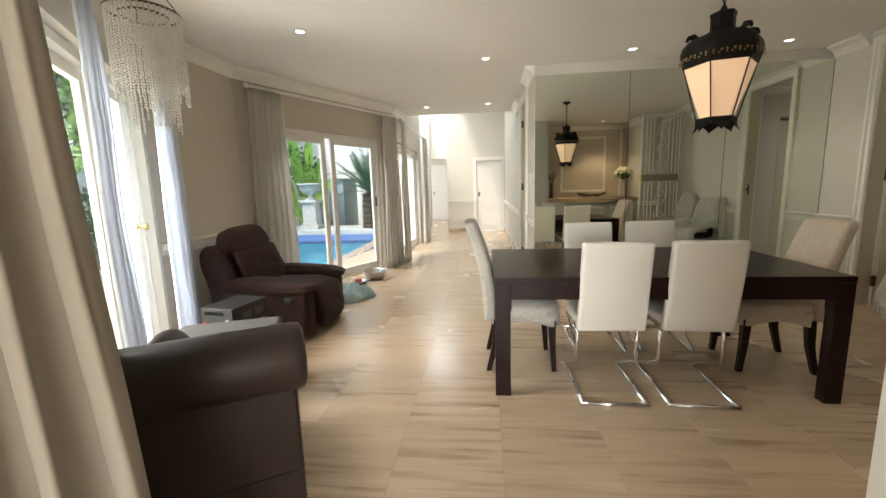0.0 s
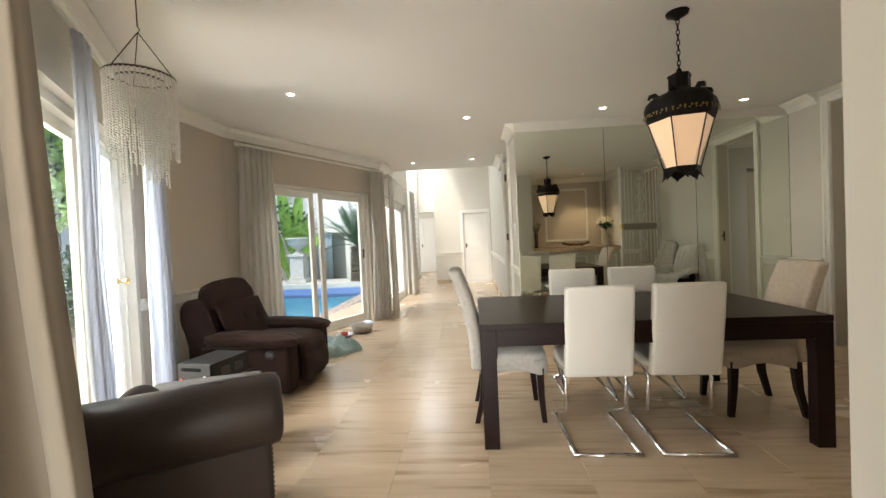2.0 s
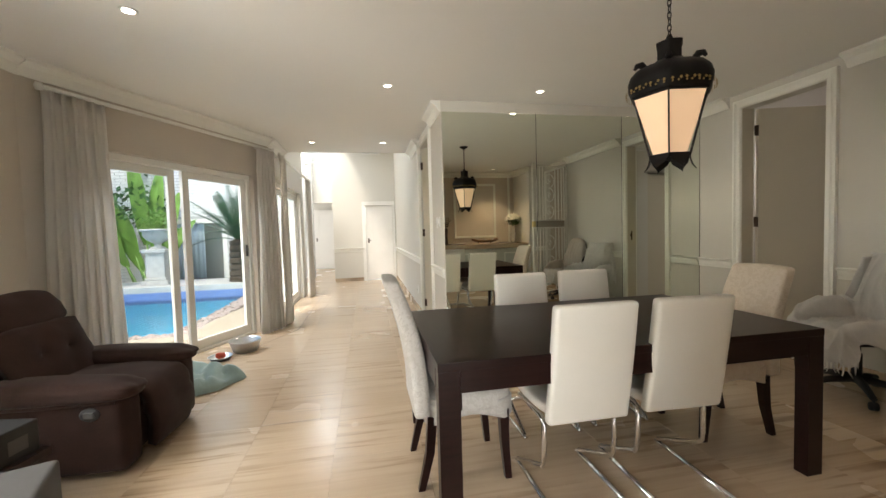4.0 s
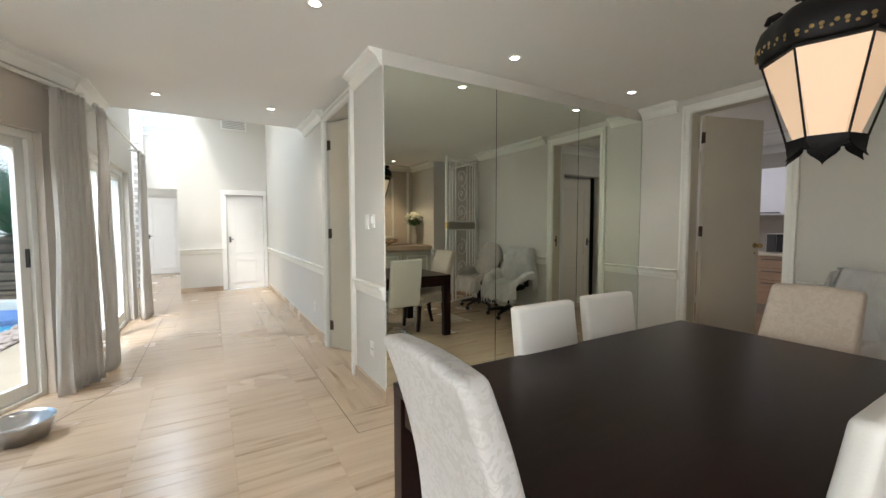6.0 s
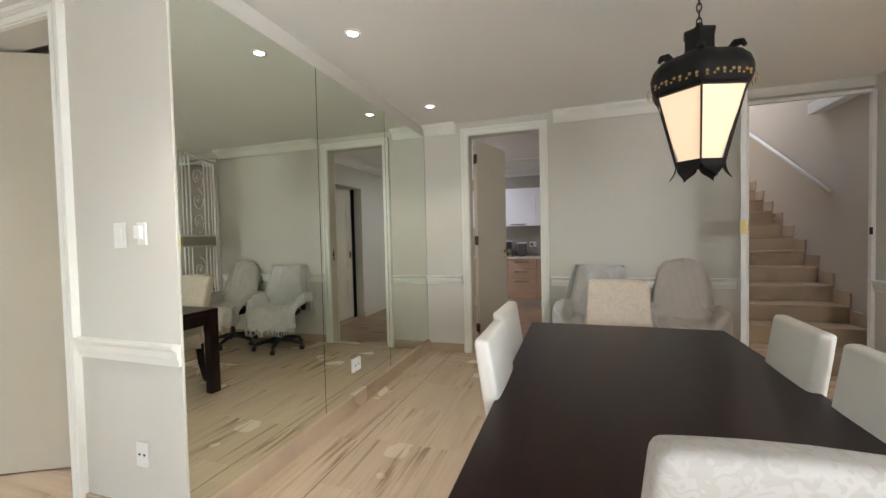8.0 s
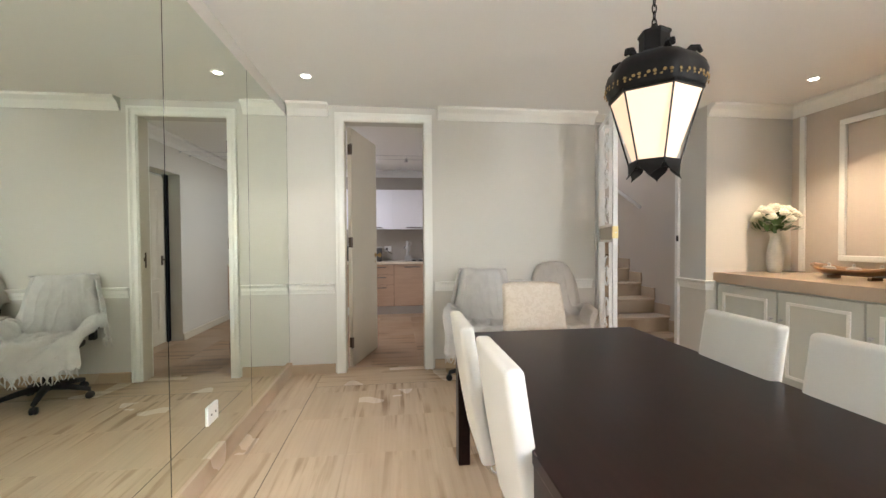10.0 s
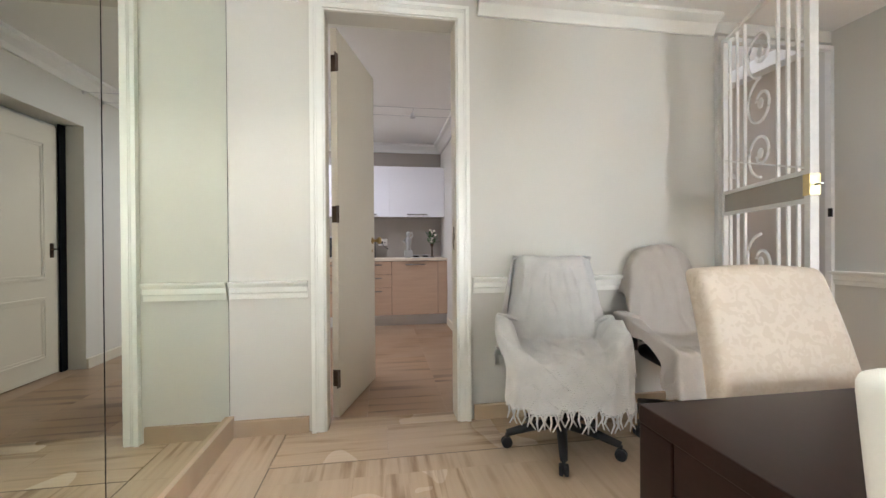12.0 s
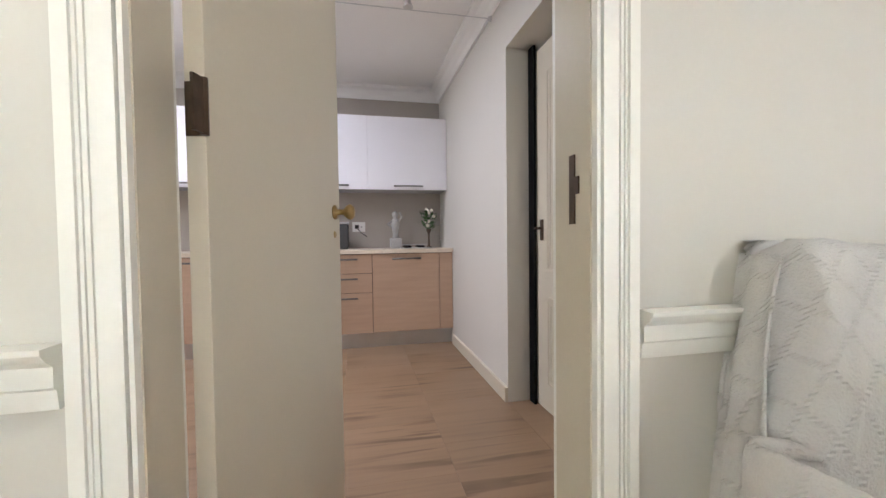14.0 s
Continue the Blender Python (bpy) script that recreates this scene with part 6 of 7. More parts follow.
base_unit(KS + 0.002, KS + 0.13, [(0.142, 0.86)], "narrow pale beech filler panel")
base_unit(KS + 0.13, KS + 0.75, [(0.142, 0.86)], "pale beech kitchen base cabinet with one door")
base_unit(KS + 0.75, KS + 1.27, [(0.142, 0.51), (0.51, 0.685), (0.685, 0.86)], "pale beech kitchen drawer unit")
base_unit(KS + 1.27, KS + 1.85, [(0.142, 0.51), (0.51, 0.685), (0.685, 0.86)], "pale beech kitchen drawer unit")
base_unit(KS + 1.85, KN - 0.002, [(0.142, 0.86)], "pale beech kitchen base cabinet")
wt_ = thing("worktop", "thin cream stone kitchen worktop", "worktop")
part("slab", box(FX - 0.02, KS + 0.001, 0.863, KX - 0.001, KN - 0.001, 0.90, None, 0.004), "worktop", wt_)


def wall_unit(y0, y1):
    u = thing("wall_cabinet", "gloss white lift-up kitchen wall cabinet", "kitchen cabinet", group="kitchen wall cabinets")
    part("body", box(6.97, y0, 1.47, KX - 0.002, y1, 2.16), "gloss_white", u)
    d = part("door", box(6.948, y0 + 0.002, 1.466, 6.968, y1 - 0.002, 2.163, None, 0.002), "gloss_white", u)
    m = (y0 + y1) / 2
    bar_handle(d, (6.948, m - 0.14, 1.50), (6.948, m + 0.14, 1.50), (-0.03, 0, 0))


for a, b in ((KS + 0.002, KS + 0.77), (KS + 0.77, KS + 1.40), (KS + 1.40, KS + 2.02), (KS + 2.02, KS + 2.63)):
    wall_unit(a, b)

fig = thing("cherub_figure", "small pale cast stone figure on the worktop", "figurine", (7.12, KS + 0.50, 0.90))
bm = box(-0.055, -0.055, 0.0, 0.055, 0.055, 0.10, None, 0.006)
lathe([(0, 0.10), (0.034, 0.10), (0.024, 0.15), (0.036, 0.19), (0.044, 0.24), (0.030, 0.285), (0.016, 0.30), (0.030, 0.325), (0.031, 0.35), (0, 0.375)], 18, bm)
tube([(0, 0.03, 0.27), (-0.03, 0.075, 0.24), (-0.05, 0.05, 0.21)], [0.014, 0.012, 0.010], 8, bm)
tube([(0, -0.03, 0.27), (0.0, -0.065, 0.31), (-0.01, -0.045, 0.36)], [0.014, 0.012, 0.010], 8, bm)
part("figure", bm, "stone_grey", fig, "", True)
pl = thing("plant_vase", "small dark vase with white flowers and leaves", "plant", (7.12, KS + 0.16, 0.90))
part("vase_body", lathe([(0, 0), (0.035, 0), (0.012, 0.02), (0.010, 0.14), (0.03, 0.19), (0, 0.19)], 16), "bronze", pl, "", True)
bm, bl = None, None
random.seed(3)
for i in range(70):
    a, q, z = random.random() * 6.28, 0.02 + 0.075 * random.random(), 0.17 + 0.19 * random.random()
    f = sheet(lambda u, v: Vector(((u - 0.2) * 0.06, (v - 0.5) * 0.04 * math.sin(math.pi * min(1, u + 0.02)), 0.01 * u)), 2, 2)
    f.transform(Matrix.Translation((q * math.cos(a), q * math.sin(a), z)) @ Matrix.Rotation(a, 4, "Z") @ Matrix.Rotation(radians(random.uniform(-50, 20)), 4, "Y"))
    bm = join(bm, f)
    if i % 9 == 0:
        f = bmesh.new()
        bmesh.ops.create_icosphere(f, subdivisions=1, radius=0.02)
        f.transform(Matrix.Translation((q * math.cos(a + 1), q * math.sin(a + 1), z + 0.03)))
        bl = join(bl, f)
part("foliage", bm, "leaf", pl, "dark green leaves", True)
part("blossoms", bl, "petal", pl, "white blossoms", True)
hob = thing("gas_hob", "small steel gas hob in the worktop", "hob", (7.00, KS + 0.33, 0.9005))
part("plate", box(-0.16, -0.14, 0, 0.16, 0.14, 0.008, None, 0.003), "steel", hob)
for x in (-0.07, 0.08):
    for y in (-0.06, 0.07):
        part("burner", lathe([(0, 0.008), (0.035, 0.008), (0.035, 0.022), (0.02, 0.03), (0, 0.03)], 16, m=Matrix.Translation((x, y, 0))), "iron", hob, "black gas burner", True)
        part("pan_rest", join(box(x - 0.06, y - 0.004, 0.031, x + 0.06, y + 0.004, 0.038), box(x - 0.004, y - 0.06, 0.031, x + 0.004, y + 0.06, 0.038)), "steel", hob)
mw = thing("microwave", "black and steel microwave oven on the worktop", "microwave", (7.0, KS + 1.44, 0.901))
part("case", box(-0.16, -0.25, 0.01, 0.2, 0.25, 0.29, None, 0.008), "steel", mw)
part("door", box(-0.175, -0.24, 0.02, -0.161, 0.12, 0.28, None, 0.003), "black", mw, "black glass door")
part("control_panel", box(-0.172, 0.125, 0.02, -0.161, 0.24, 0.28, None, 0.003), "alu", mw)
ket = thing("toaster", "dark steel toaster on the worktop", "toaster", (7.06, KS + 1.02, 0.901))
part("case", box(-0.09, -0.06, 0.0, 0.09, 0.10, 0.24, None, 0.02, 3), "alu", ket, "", True)
part("lid", box(-0.095, -0.065, 0.241, 0.095, 0.105, 0.258, None, 0.006), "steel", ket)
pk = plate("kitchen_socket", "white wall socket with a black plug", pose(KX - 0.001, KS + 0.86, 1.12, 0, 0, 90), 0.13, 0.10, False)
pk.matrix_world = pose(KX - 0.001, KS + 0.86, 1.12, 0, 0, -90)
part("plug", box(-0.04, -0.05, -0.02, 0.0, -0.0125, 0.02, None, 0.006), "black", pk, "black plug and flex")
part("flex", tube([(-0.02, -0.05, -0.01), (0.02, -0.06, -0.06), (0.08, -0.05, -0.10)], 0.004, 6), "black", pk, "", True)

# wire track with a spot under the kitchen ceiling
trk = thing("wire_track_light", "two thin steel wires with a small spot lamp", "track light")
for x in (5.35, 5.60):
    part("wire", tube([(x, KS, 2.42), (x, KN, 2.42)], 0.003, 6), "steel", trk)
part("spot", lathe([(0, 0), (0.012, 0), (0.03, -0.05), (0.026, -0.05), (0, -0.02)], 16, m=Matrix.Translation((5.47, 3.62, 2.41))), "steel", trk, "", True)
part("crossbar", tube([(5.35, 3.62, 2.42), (5.60, 3.62, 2.42)], 0.003, 6), "steel", trk)
part("wire_anchor", join(lathe([(0, 0), (0.02, 0), (0.012, 0.02), (0, 0.02)], 12, m=pose(5.35, KS + 0.001, 2.42, -90)), lathe([(0, 0), (0.02, 0), (0.012, 0.02), (0, 0.02)], 12, m=pose(5.60, KS + 0.001, 2.42, -90))), "steel", trk, "", True)
# broad fill panel added under the ceiling; the modelled spot itself emits nothing
lamp("kitchen_fill_lamp", "AREA", 3.8, look((5.6, 4.9, 2.50), (5.6, 4.9, 0)), (0.95, 0.93, 1.0), size=(1.6, 0.8))

# sliding pantry door in its recess
SX0, SX1 = EX + 0.13 + 0.55, EX + 0.13 + 1.43
sd = panel_door("door_5", "cream panelled sliding door, partly closed in its recess", 0.84, 2.08, pose(SX1 - 0.06, KS - 0.165, 0, 0, 0, 180), ((0.15, 0.66), (0.80, 1.93)), "door", 0.07)
# solid black strip: the gap's shade is put into its colour
tagged(part("trim_pantry_gap", box(SX1 - 0.07, KS - 0.155, 0.0, SX1 - 0.001, KS - 0.14, 2.115), "dark"), "black strip painting the shade in the gap beside the sliding door", "gap", kind="structure")


# ---- skylight over the passage ----
sk = tagged(new("window_4"), "sloped glazed skylight with slim bars", "skylight", kind="structure")
SKA, SKB = Vector((-2.0, 13.0, 3.35)), Vector((-2.0, 7.47, 4.58))
dirs = (SKB - SKA)
W = 1.43
for i in range(13):
    q = SKA.lerp(SKB, i / 12)
    part("glazing_bar", box(q.x, q.y - 0.018, q.z - 0.03, q.x + W, q.y + 0.018, q.z + 0.01), "frame", sk)
for x in (SKA.x, SKA.x + W - 0.03):
    bm = tube([(x + 0.015, SKA.y, SKA.z), (x + 0.015, SKB.y, SKB.z)], 0.02, 6)
    part("rafter", bm, "frame", sk)
pane = part("pane", sheet(lambda u, v: Vector((SKA.x + W * u, SKA.y + dirs.y * v, SKA.z + 0.012 + dirs.z * v)), 1, 12, 0.006), "glass", sk)
pane.visible_shadow = False
tagged(part("ceiling_skylight_cheek", sheet(lambda u, v: Vector((SKA.x + W + 0.002, SKA.y + dirs.y * v, (SKA.z + dirs.z * v) * (1 - u) + 4.55 * u)), 1, 6, 0.01), "ceil"), "white cheek beside the skylight", "ceiling", kind="structure")
tagged(part("ceiling_lobby_high", box(-0.57, END + 0.45, 4.4, -0.5, 13.1, 4.6), "ceil"), "white ceiling edge", "ceiling", kind="structure")

# unseen roof light at the head of the stairs, added to let daylight in
rl = tagged(new("window_5"), "unseen roof light added to bring daylight onto the stairs", "skylight", kind="structure")
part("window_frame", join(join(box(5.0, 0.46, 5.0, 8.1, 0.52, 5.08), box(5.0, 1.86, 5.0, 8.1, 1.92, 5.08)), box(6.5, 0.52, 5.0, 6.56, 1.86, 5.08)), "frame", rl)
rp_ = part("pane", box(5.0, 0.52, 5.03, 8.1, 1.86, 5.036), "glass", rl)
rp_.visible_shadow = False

# ---- garden ----
gm = bmesh.new()
for x0, y0, x1, y1 in ((-400, -400, -6.9, 400), (-6.9, -400, 400, -6.0), (-6.9, 10.25, 400, 400), (8.5, -6.0, 400, 10.25), (-6.9, -6.0, -2.45, 6.6), (-2.45, -6.0, 8.5, 10.25)):
    gm.faces.new([gm.verts.new(p) for p in ((x0, y0, -0.21), (x1, y0, -0.21), (x1, y1, -0.21), (x0, y1, -0.21))])
tagged(part("ground", gm, "ground"), "dark garden soil", "ground", kind="structure")
tagged(part("pavement", prism([(-2.45, 6.2), (-1.47, 6.5), (-1.47, 9.27), (-2.2, 9.27), (-2.2, 8.6)], -0.2, -0.02), "paving"), "sandy terrace paving beside the pool", "pavement", kind="structure")
tagged(part("pavement_south", prism([(-6.0, 1.0), (-1.4, 1.0), (-2.75, 3.2), (-2.62, 4.3), (-1.5, 6.5), (-2.6, 6.5), (-6.0, 6.5)], -0.205, -0.025), "paving"), "sandy terrace paving beside the house", "pavement", kind="structure")
tagged(part("pool_floor", box(-6.9, 6.55, -1.4, -2.45, 10.25, -1.35), "pool_tile"), "blue tiled pool floor", "pool", kind="structure")
tagged(part("water", box(-6.9, 6.6, -0.30, -2.45, 10.25, -0.14), "water"), "bright blue swimming pool water", "water", kind="structure")
# pebble edge of the pool
random.seed(12)
vs, fs = [], []
ub = bmesh.new()
bmesh.ops.create_icosphere(ub, subdivisions=1, radius=1)
pv, pf = [v.co.copy() for v in ub.verts], [[v.index for v in f.verts] for f in ub.faces]
ub.free()
for i in range(900):
    t = random.random()
    if t < 0.62:
        x, y = -2.45 + random.uniform(-0.14, 0.14), random.uniform(6.5, 10.2)
    else:
        x, y = random.uniform(-6.8, -2.4), 6.62 + random.uniform(-0.12, 0.12)
    r = random.uniform(0.018, 0.038)
    o = len(vs)
    vs += [(x + c.x * r * 1.3, y + c.y * r, -0.03 + c.z * r * 0.6) for c in pv]
    fs += [[o + k for k in f] for f in pf]
me = bpy.data.meshes.new("pebbles")
me.from_pydata(vs, [], fs)
me.materials.append(M["pebble"])
tagged(new("pebbles", me), "brown pebbles along the pool edge", "pebbles", kind="stuff")
tagged(part("pool_coping", join(box(-2.60, 6.5, -0.20, -2.30, 10.2, -0.045), box(-6.9, 6.5, -0.2, -2.6, 6.74, -0.045)), "pebble"), "pebbled pool coping", "pool edge", kind="structure")
ledge = tagged(part("pool_ledge", box(-6.9, 10.25, -0.4, -2.2, 11.6, 0.22, None, 0.01), "stone_grey"), "raised stone ledge behind the pool", "ledge", kind="structure")
tagged(part("pool_ledge_tiles", box(-6.9, 10.236, -0.3, -2.2, 10.249, 0.10), "pool_tile"), "band of blue tiles under the ledge", "tiles", kind="structure")
# safety net
bm = None
net = thing("pool_net", "thin dark safety net stretched over the pool", "net")
rows = []
for i in range(40):
    y = 6.7 + i * 0.09
    rows.append(tube([(-6.8, y, -0.075), (-4.6, y + 0.01, -0.085), (-2.42, y, -0.06)], 0.0028, 4))
for i in range(46):
    x = -6.8 + i * 0.095
    rows.append(tube([(x, 6.62, -0.07), (x, 8.4, -0.085), (x, 10.24, -0.05)], 0.0028, 4))
for r in rows:
    bm = join(bm, r)
part("mesh_cords", bm, "net", net)

# white brick wing of the house
FY = 12.80
wing = thing("brick_house", "white painted brick wing of the house", "house")
part("wall", join(join(join(box(-9.0, FY, -0.2, -5.35, FY + 0.1, 6.2), box(-3.80, FY, -0.2, -1.48, FY + 0.1, 6.2)), box(-5.35, FY, 1.75, -3.80, FY + 0.1, 6.2)), box(-5.35, FY, -0.2, -3.80, FY + 0.1, 0.10)), "mortar", wing)
wf = part("window", join(join(box(-5.36, FY - 0.02, 0.10, -5.22, FY + 0.08, 1.76, None, 0.004), box(-3.91, FY - 0.02, 0.10, -3.79, FY + 0.08, 1.76, None, 0.004)), join(box(-5.22, FY - 0.02, 1.64, -3.91, FY + 0.08, 1.76, None, 0.004), box(-5.42, FY - 0.06, 0.0, -3.72, FY + 0.08, 0.10, None, 0.004))), "frame", wing, "white window frame")
part("pane", box(-5.22, FY + 0.04, 0.10, -3.91, FY + 0.045, 1.64), "glass", wf).visible_shadow = False
part("interior", box(-5.4, FY + 0.5, 0.0, -3.7, FY + 0.52, 1.9), "splash", wing, "dim room behind the window")
part("lace_curtain", sheet(lambda u, v: Vector((-5.20 + 0.80 * u, FY + 0.10 + 0.02 * math.sin(u * 44), 1.64 - 1.52 * v)), 24, 3, 0.003), "curtain_white", wing, "white lace curtain", True)
part("roof", box(-9.2, FY - 0.35, 6.2, -1.3, FY + 0.6, 6.35), "stone_grey", wing)

# clipped pots, pedestal urn, plants


def leaf_cloud(name, centers, count, size, material, parent, seed, stretch=1.6, label=""):
    """Many small folded leaves scattered through balls (centre, radius)."""
    rnd = np.random.RandomState(seed)
    vs, fs = [], []
    for i in range(count):
        (cx, cy, cz), rad = centers[rnd.randint(len(centers))]
        d = rnd.normal(size=3)
        d /= np.linalg.norm(d)
        r = rad * rnd.uniform(0.35, 1.0) ** 0.5
        p = np.array((cx, cy, cz)) + d * r * np.array((1, 1, 0.85))
        a = rnd.normal(size=3) + d * 0.8
        a /= np.linalg.norm(a)
        b = np.cross(a, rnd.normal(size=3))
        b /= np.linalg.norm(b)
        n = np.cross(a, b)
        s = size * rnd.uniform(0.6, 1.3)
        o = len(vs)
        for u, w, k in ((0, 0, 0), (0.45, 0.5, 0.12), (1, 0, 0), (0.45, -0.5, 0.12), (0.5, 0, 0)):
            vs.append(tuple(p + a * u * s * stretch + b * w * s + n * k * s))
        fs += [(o, o + 1, o + 4), (o + 1, o + 2, o + 4), (o + 2, o + 3, o + 4), (o + 3, o, o + 4)]
    me = bpy.data.meshes.new(name)
    me.from_pydata(vs, [], fs)
    me.materials.append(M[material])
    ob = new(name, me)
    ob.parent = parent
    if label:
        tagged(ob, label)
    return ob


ped = thing("pedestal_urn", "cast stone urn on a tall pedestal by the pool", "planter", (-4.62, 10.85, 0.22))
part("pedestal", join(join(box(-0.27, -0.27, 0, 0.27, 0.27, 0.10, None, 0.01), box(-0.19, -0.19, 0.10, 0.19, 0.19, 0.72, None, 0.015)), join(box(-0.24, -0.24, 0.72, 0.24, 0.24, 0.80, None, 0.015), box(-0.22, -0.22, 0.10, 0.22, 0.22, 0.16, None, 0.015))), "stone_grey", ped)
part("urn", lathe([(0, 0.80), (0.15, 0.80), (0.15, 0.83), (0.07, 0.87), (0.07, 0.92), (0.20, 1.0), (0.28, 1.10), (0.27, 1.18), (0.33, 1.21), (0.33, 1.25), (0.28, 1.24), (0.2, 1.18), (0, 1.18)], 28, flute=lambda a: 1 + 0.012 * math.cos(16 * a)), "stone_grey", ped, "fluted stone urn", True)
fern = thing("urn_plant", "bright green fern growing in the urn", "plant", (-4.62, 10.85, 1.42))
leaf_cloud("fronds", [((0, 0, 0.16), 0.26), ((0.15, 0, 0.10), 0.2), ((-0.15, 0.05, 0.12), 0.2), ((0, 0, 0.34), 0.14)], 620, 0.035, "leaf_light", fern, 3, 3.0)
pot = thing("plant_pot", "large pale stone plant pot on the ledge", "planter", (-5.75, 10.75, 0.22))
part("pot_body", lathe([(0, 0), (0.22, 0), (0.30, 0.48), (0.33, 0.50), (0.33, 0.56), (0.28, 0.56), (0.26, 0.5), (0, 0.48)], 24), "stone_grey", pot, "", True)
pp = thing("pot_plant", "bushy green plant in the stone pot", "plant", (-5.75, 10.75, 0.74))
leaf_cloud("foliage", [((0, 0, 0.16), 0.32), ((0.15, 0, 0.25), 0.22), ((-0.15, 0, 0.2), 0.25)], 700, 0.04, "leaf_light", pp, 5, 2.4)


def paddle_leaf(parent, base, tip, width, droop):
    a, b = Vector(base), Vector(tip)
    side = Vector((0.9, -0.35, 0)).normalized()

    def f(u, v):
        c = a.lerp(b, 0.35 + 0.65 * v) + Vector((0, 0, -droop * v * v)) + Vector((droop * 0.6 * v * v, 0, 0)) * (1 if b.x > a.x else -1)
        w = width * math.sin(math.pi * min(0.999, 0.06 + 0.93 * v)) ** 0.6
        s = (u - 0.5) * 2
        return c + side * s * w + Vector((0, -0.25, 0)) * abs(s) * w * 0.5
    lf = part("leaf_blade", sheet(f, 6, 12), "leaf_light", parent, "broad paddle-shaped leaf", True)
    part("leaf_stalk", tube([a, a.lerp(b, 0.36)], 0.02, 6), "leaf_light", lf, "", True)


ban = thing("banana_plant", "tall strelitzia with broad paddle leaves behind the pool", "plant", (-5.3, 11.95, 0))
for bx, by, tx, ty, tz, w, dr in ((0, 0, 0.25, 0, 3.1, 0.24, 0.1), (-0.1, 0, -0.75, 0, 2.7, 0.26, 0.3), (0.1, 0, 0.85, -0.1, 2.1, 0.22, 0.4), (0, 0.1, -0.3, 0, 3.5, 0.25, 0.05), (-0.2, 0, -1.1, -0.1, 2.0, 0.24, 0.4), (0.1, 0, 0.6, 0, 2.6, 0.22, 0.2), (0, 0, -0.6, 0, 1.7, 0.22, 0.3), (0.1, 0, 0.5, -0.2, 1.5, 0.2, 0.3), (-0.3, 0, -1.3, 0, 2.9, 0.26, 0.3)):
    paddle_leaf(ban, (bx, by, -0.2), (tx, ty, tz), w, dr)

cyc = thing("cycad", "cycad palm with stiff feathered fronds beside the pool", "palm", (-2.86, 10.66, 0.11))
part("planter_block", box(-0.42, -0.42, -0.2, 0.42, 0.42, 0.12, None, 0.02), "stone_grey", cyc, "low stone planter")
prof = [(0, 0.10)]
for i in range(14):
    z = 0.10 + i * 0.07
    prof += [(0.20 + 0.03 * (i % 2) - 0.002 * i, z), (0.24 - 0.004 * i, z + 0.03)]
part("trunk", lathe(prof + [(0, 1.1)], 14, flute=lambda a: 1 + 0.08 * math.cos(9 * a)), "bark", cyc, "rough scaly trunk")
random.seed(21)
for k in range(34):
    az = k * 2.399
    el = radians(random.uniform(14, 80))
    L = random.uniform(1.2, 1.6)
    h = Vector((math.cos(az), math.sin(az), 0))
    vs, fs = [], []
    spine = []
    for i in range(25):
        t = i / 24
        spine.append(Vector((0, 0, 1.05)) + h * (L * t * math.cos(el)) + Vector((0, 0, L * t * math.sin(el) - 0.45 * t * t * math.cos(el))))
    sd_ = Vector((-h.y, h.x, 0))
    for i in range(2, 25):
        t = i / 24
        ln = 0.20 * math.sin(math.pi * (0.12 + 0.80 * t)) + 0.02
        p = spine[i]
        tan = (spine[i] - spine[i - 1]).normalized()
        for s in (-1, 1):
            for q in (0, 0.5):
                base = p - tan * 0.02 * q * 2
                o = len(vs)
                tip = base + sd_ * s * ln + tan * ln * 0.7 + Vector((0, 0, 0.04 - 0.05 * t))
                vs += [tuple(base - tan * 0.009), tuple(base + tan * 0.009), tuple(tip)]
                fs.append((o, o + 1, o + 2))
    me = bpy.data.meshes.new("frond")
    me.from_pydata(vs, [], fs)
    me.materials.append(M["leaf_palm"])
    fr = new("frond", me)
    fr.parent = cyc
    part("frond_rib", tube(spine[::3], [0.012 - 0.0012 * i for i in range(len(spine[::3]))], 5), "leaf_palm", fr)


def tree(name, label, at, height, crown, seed, size=0.09, count=3200, material="leaf"):
    t = thing(name, label, "tree", at)
    rnd = random.Random(seed)
    trunk = [Vector((0, 0, -0.3)), Vector((0.08, 0.03, height * 0.35)), Vector((-0.05, 0.05, height * 0.7)), Vector((0.02, 0, height))]
    bm = tube(trunk, [0.14, 0.11, 0.08, 0.04], 9)
    balls = []
    for i in range(14):
        a, q = rnd.random() * 6.28, rnd.uniform(0.25, 1.0)
        c = Vector((crown * q * math.cos(a), crown * q * math.sin(a), height * rnd.uniform(0.45, 1.15)))
        tube([trunk[1].lerp(trunk[3], rnd.random() * 0.8), c * 0.6 + Vector((0, 0, c.z * 0.35)), c], [0.05, 0.03, 0.012], 6, bm)
        balls.append(((c.x, c.y, c.z), crown * rnd.uniform(0.22, 0.42)))
    part("trunk", bm, "bark", t, "", True)
    leaf_cloud("crown", balls, count, size, material, t, seed, 1.8)
    return t


tree("garden_tree", "leafy garden tree behind the pool", (-7.2, 12.2, -0.2), 4.2, 1.9, 1)
tree("garden_tree", "leafy garden tree behind the pool", (-9.6, 11.0, -0.2), 5.2, 2.3, 2)
tree("garden_tree", "leafy garden tree beyond the terrace", (-6.6, 5.2, -0.2), 4.0, 1.8, 3, material="leaf_light")
tree("garden_tree", "leafy garden tree beyond the terrace", (-8.2, 7.4, -0.2), 5.0, 2.2, 5)
tree("garden_tree", "leafy garden tree beyond the terrace", (-7.4, 2.6, -0.2), 4.6, 2.0, 6, material="leaf_light")
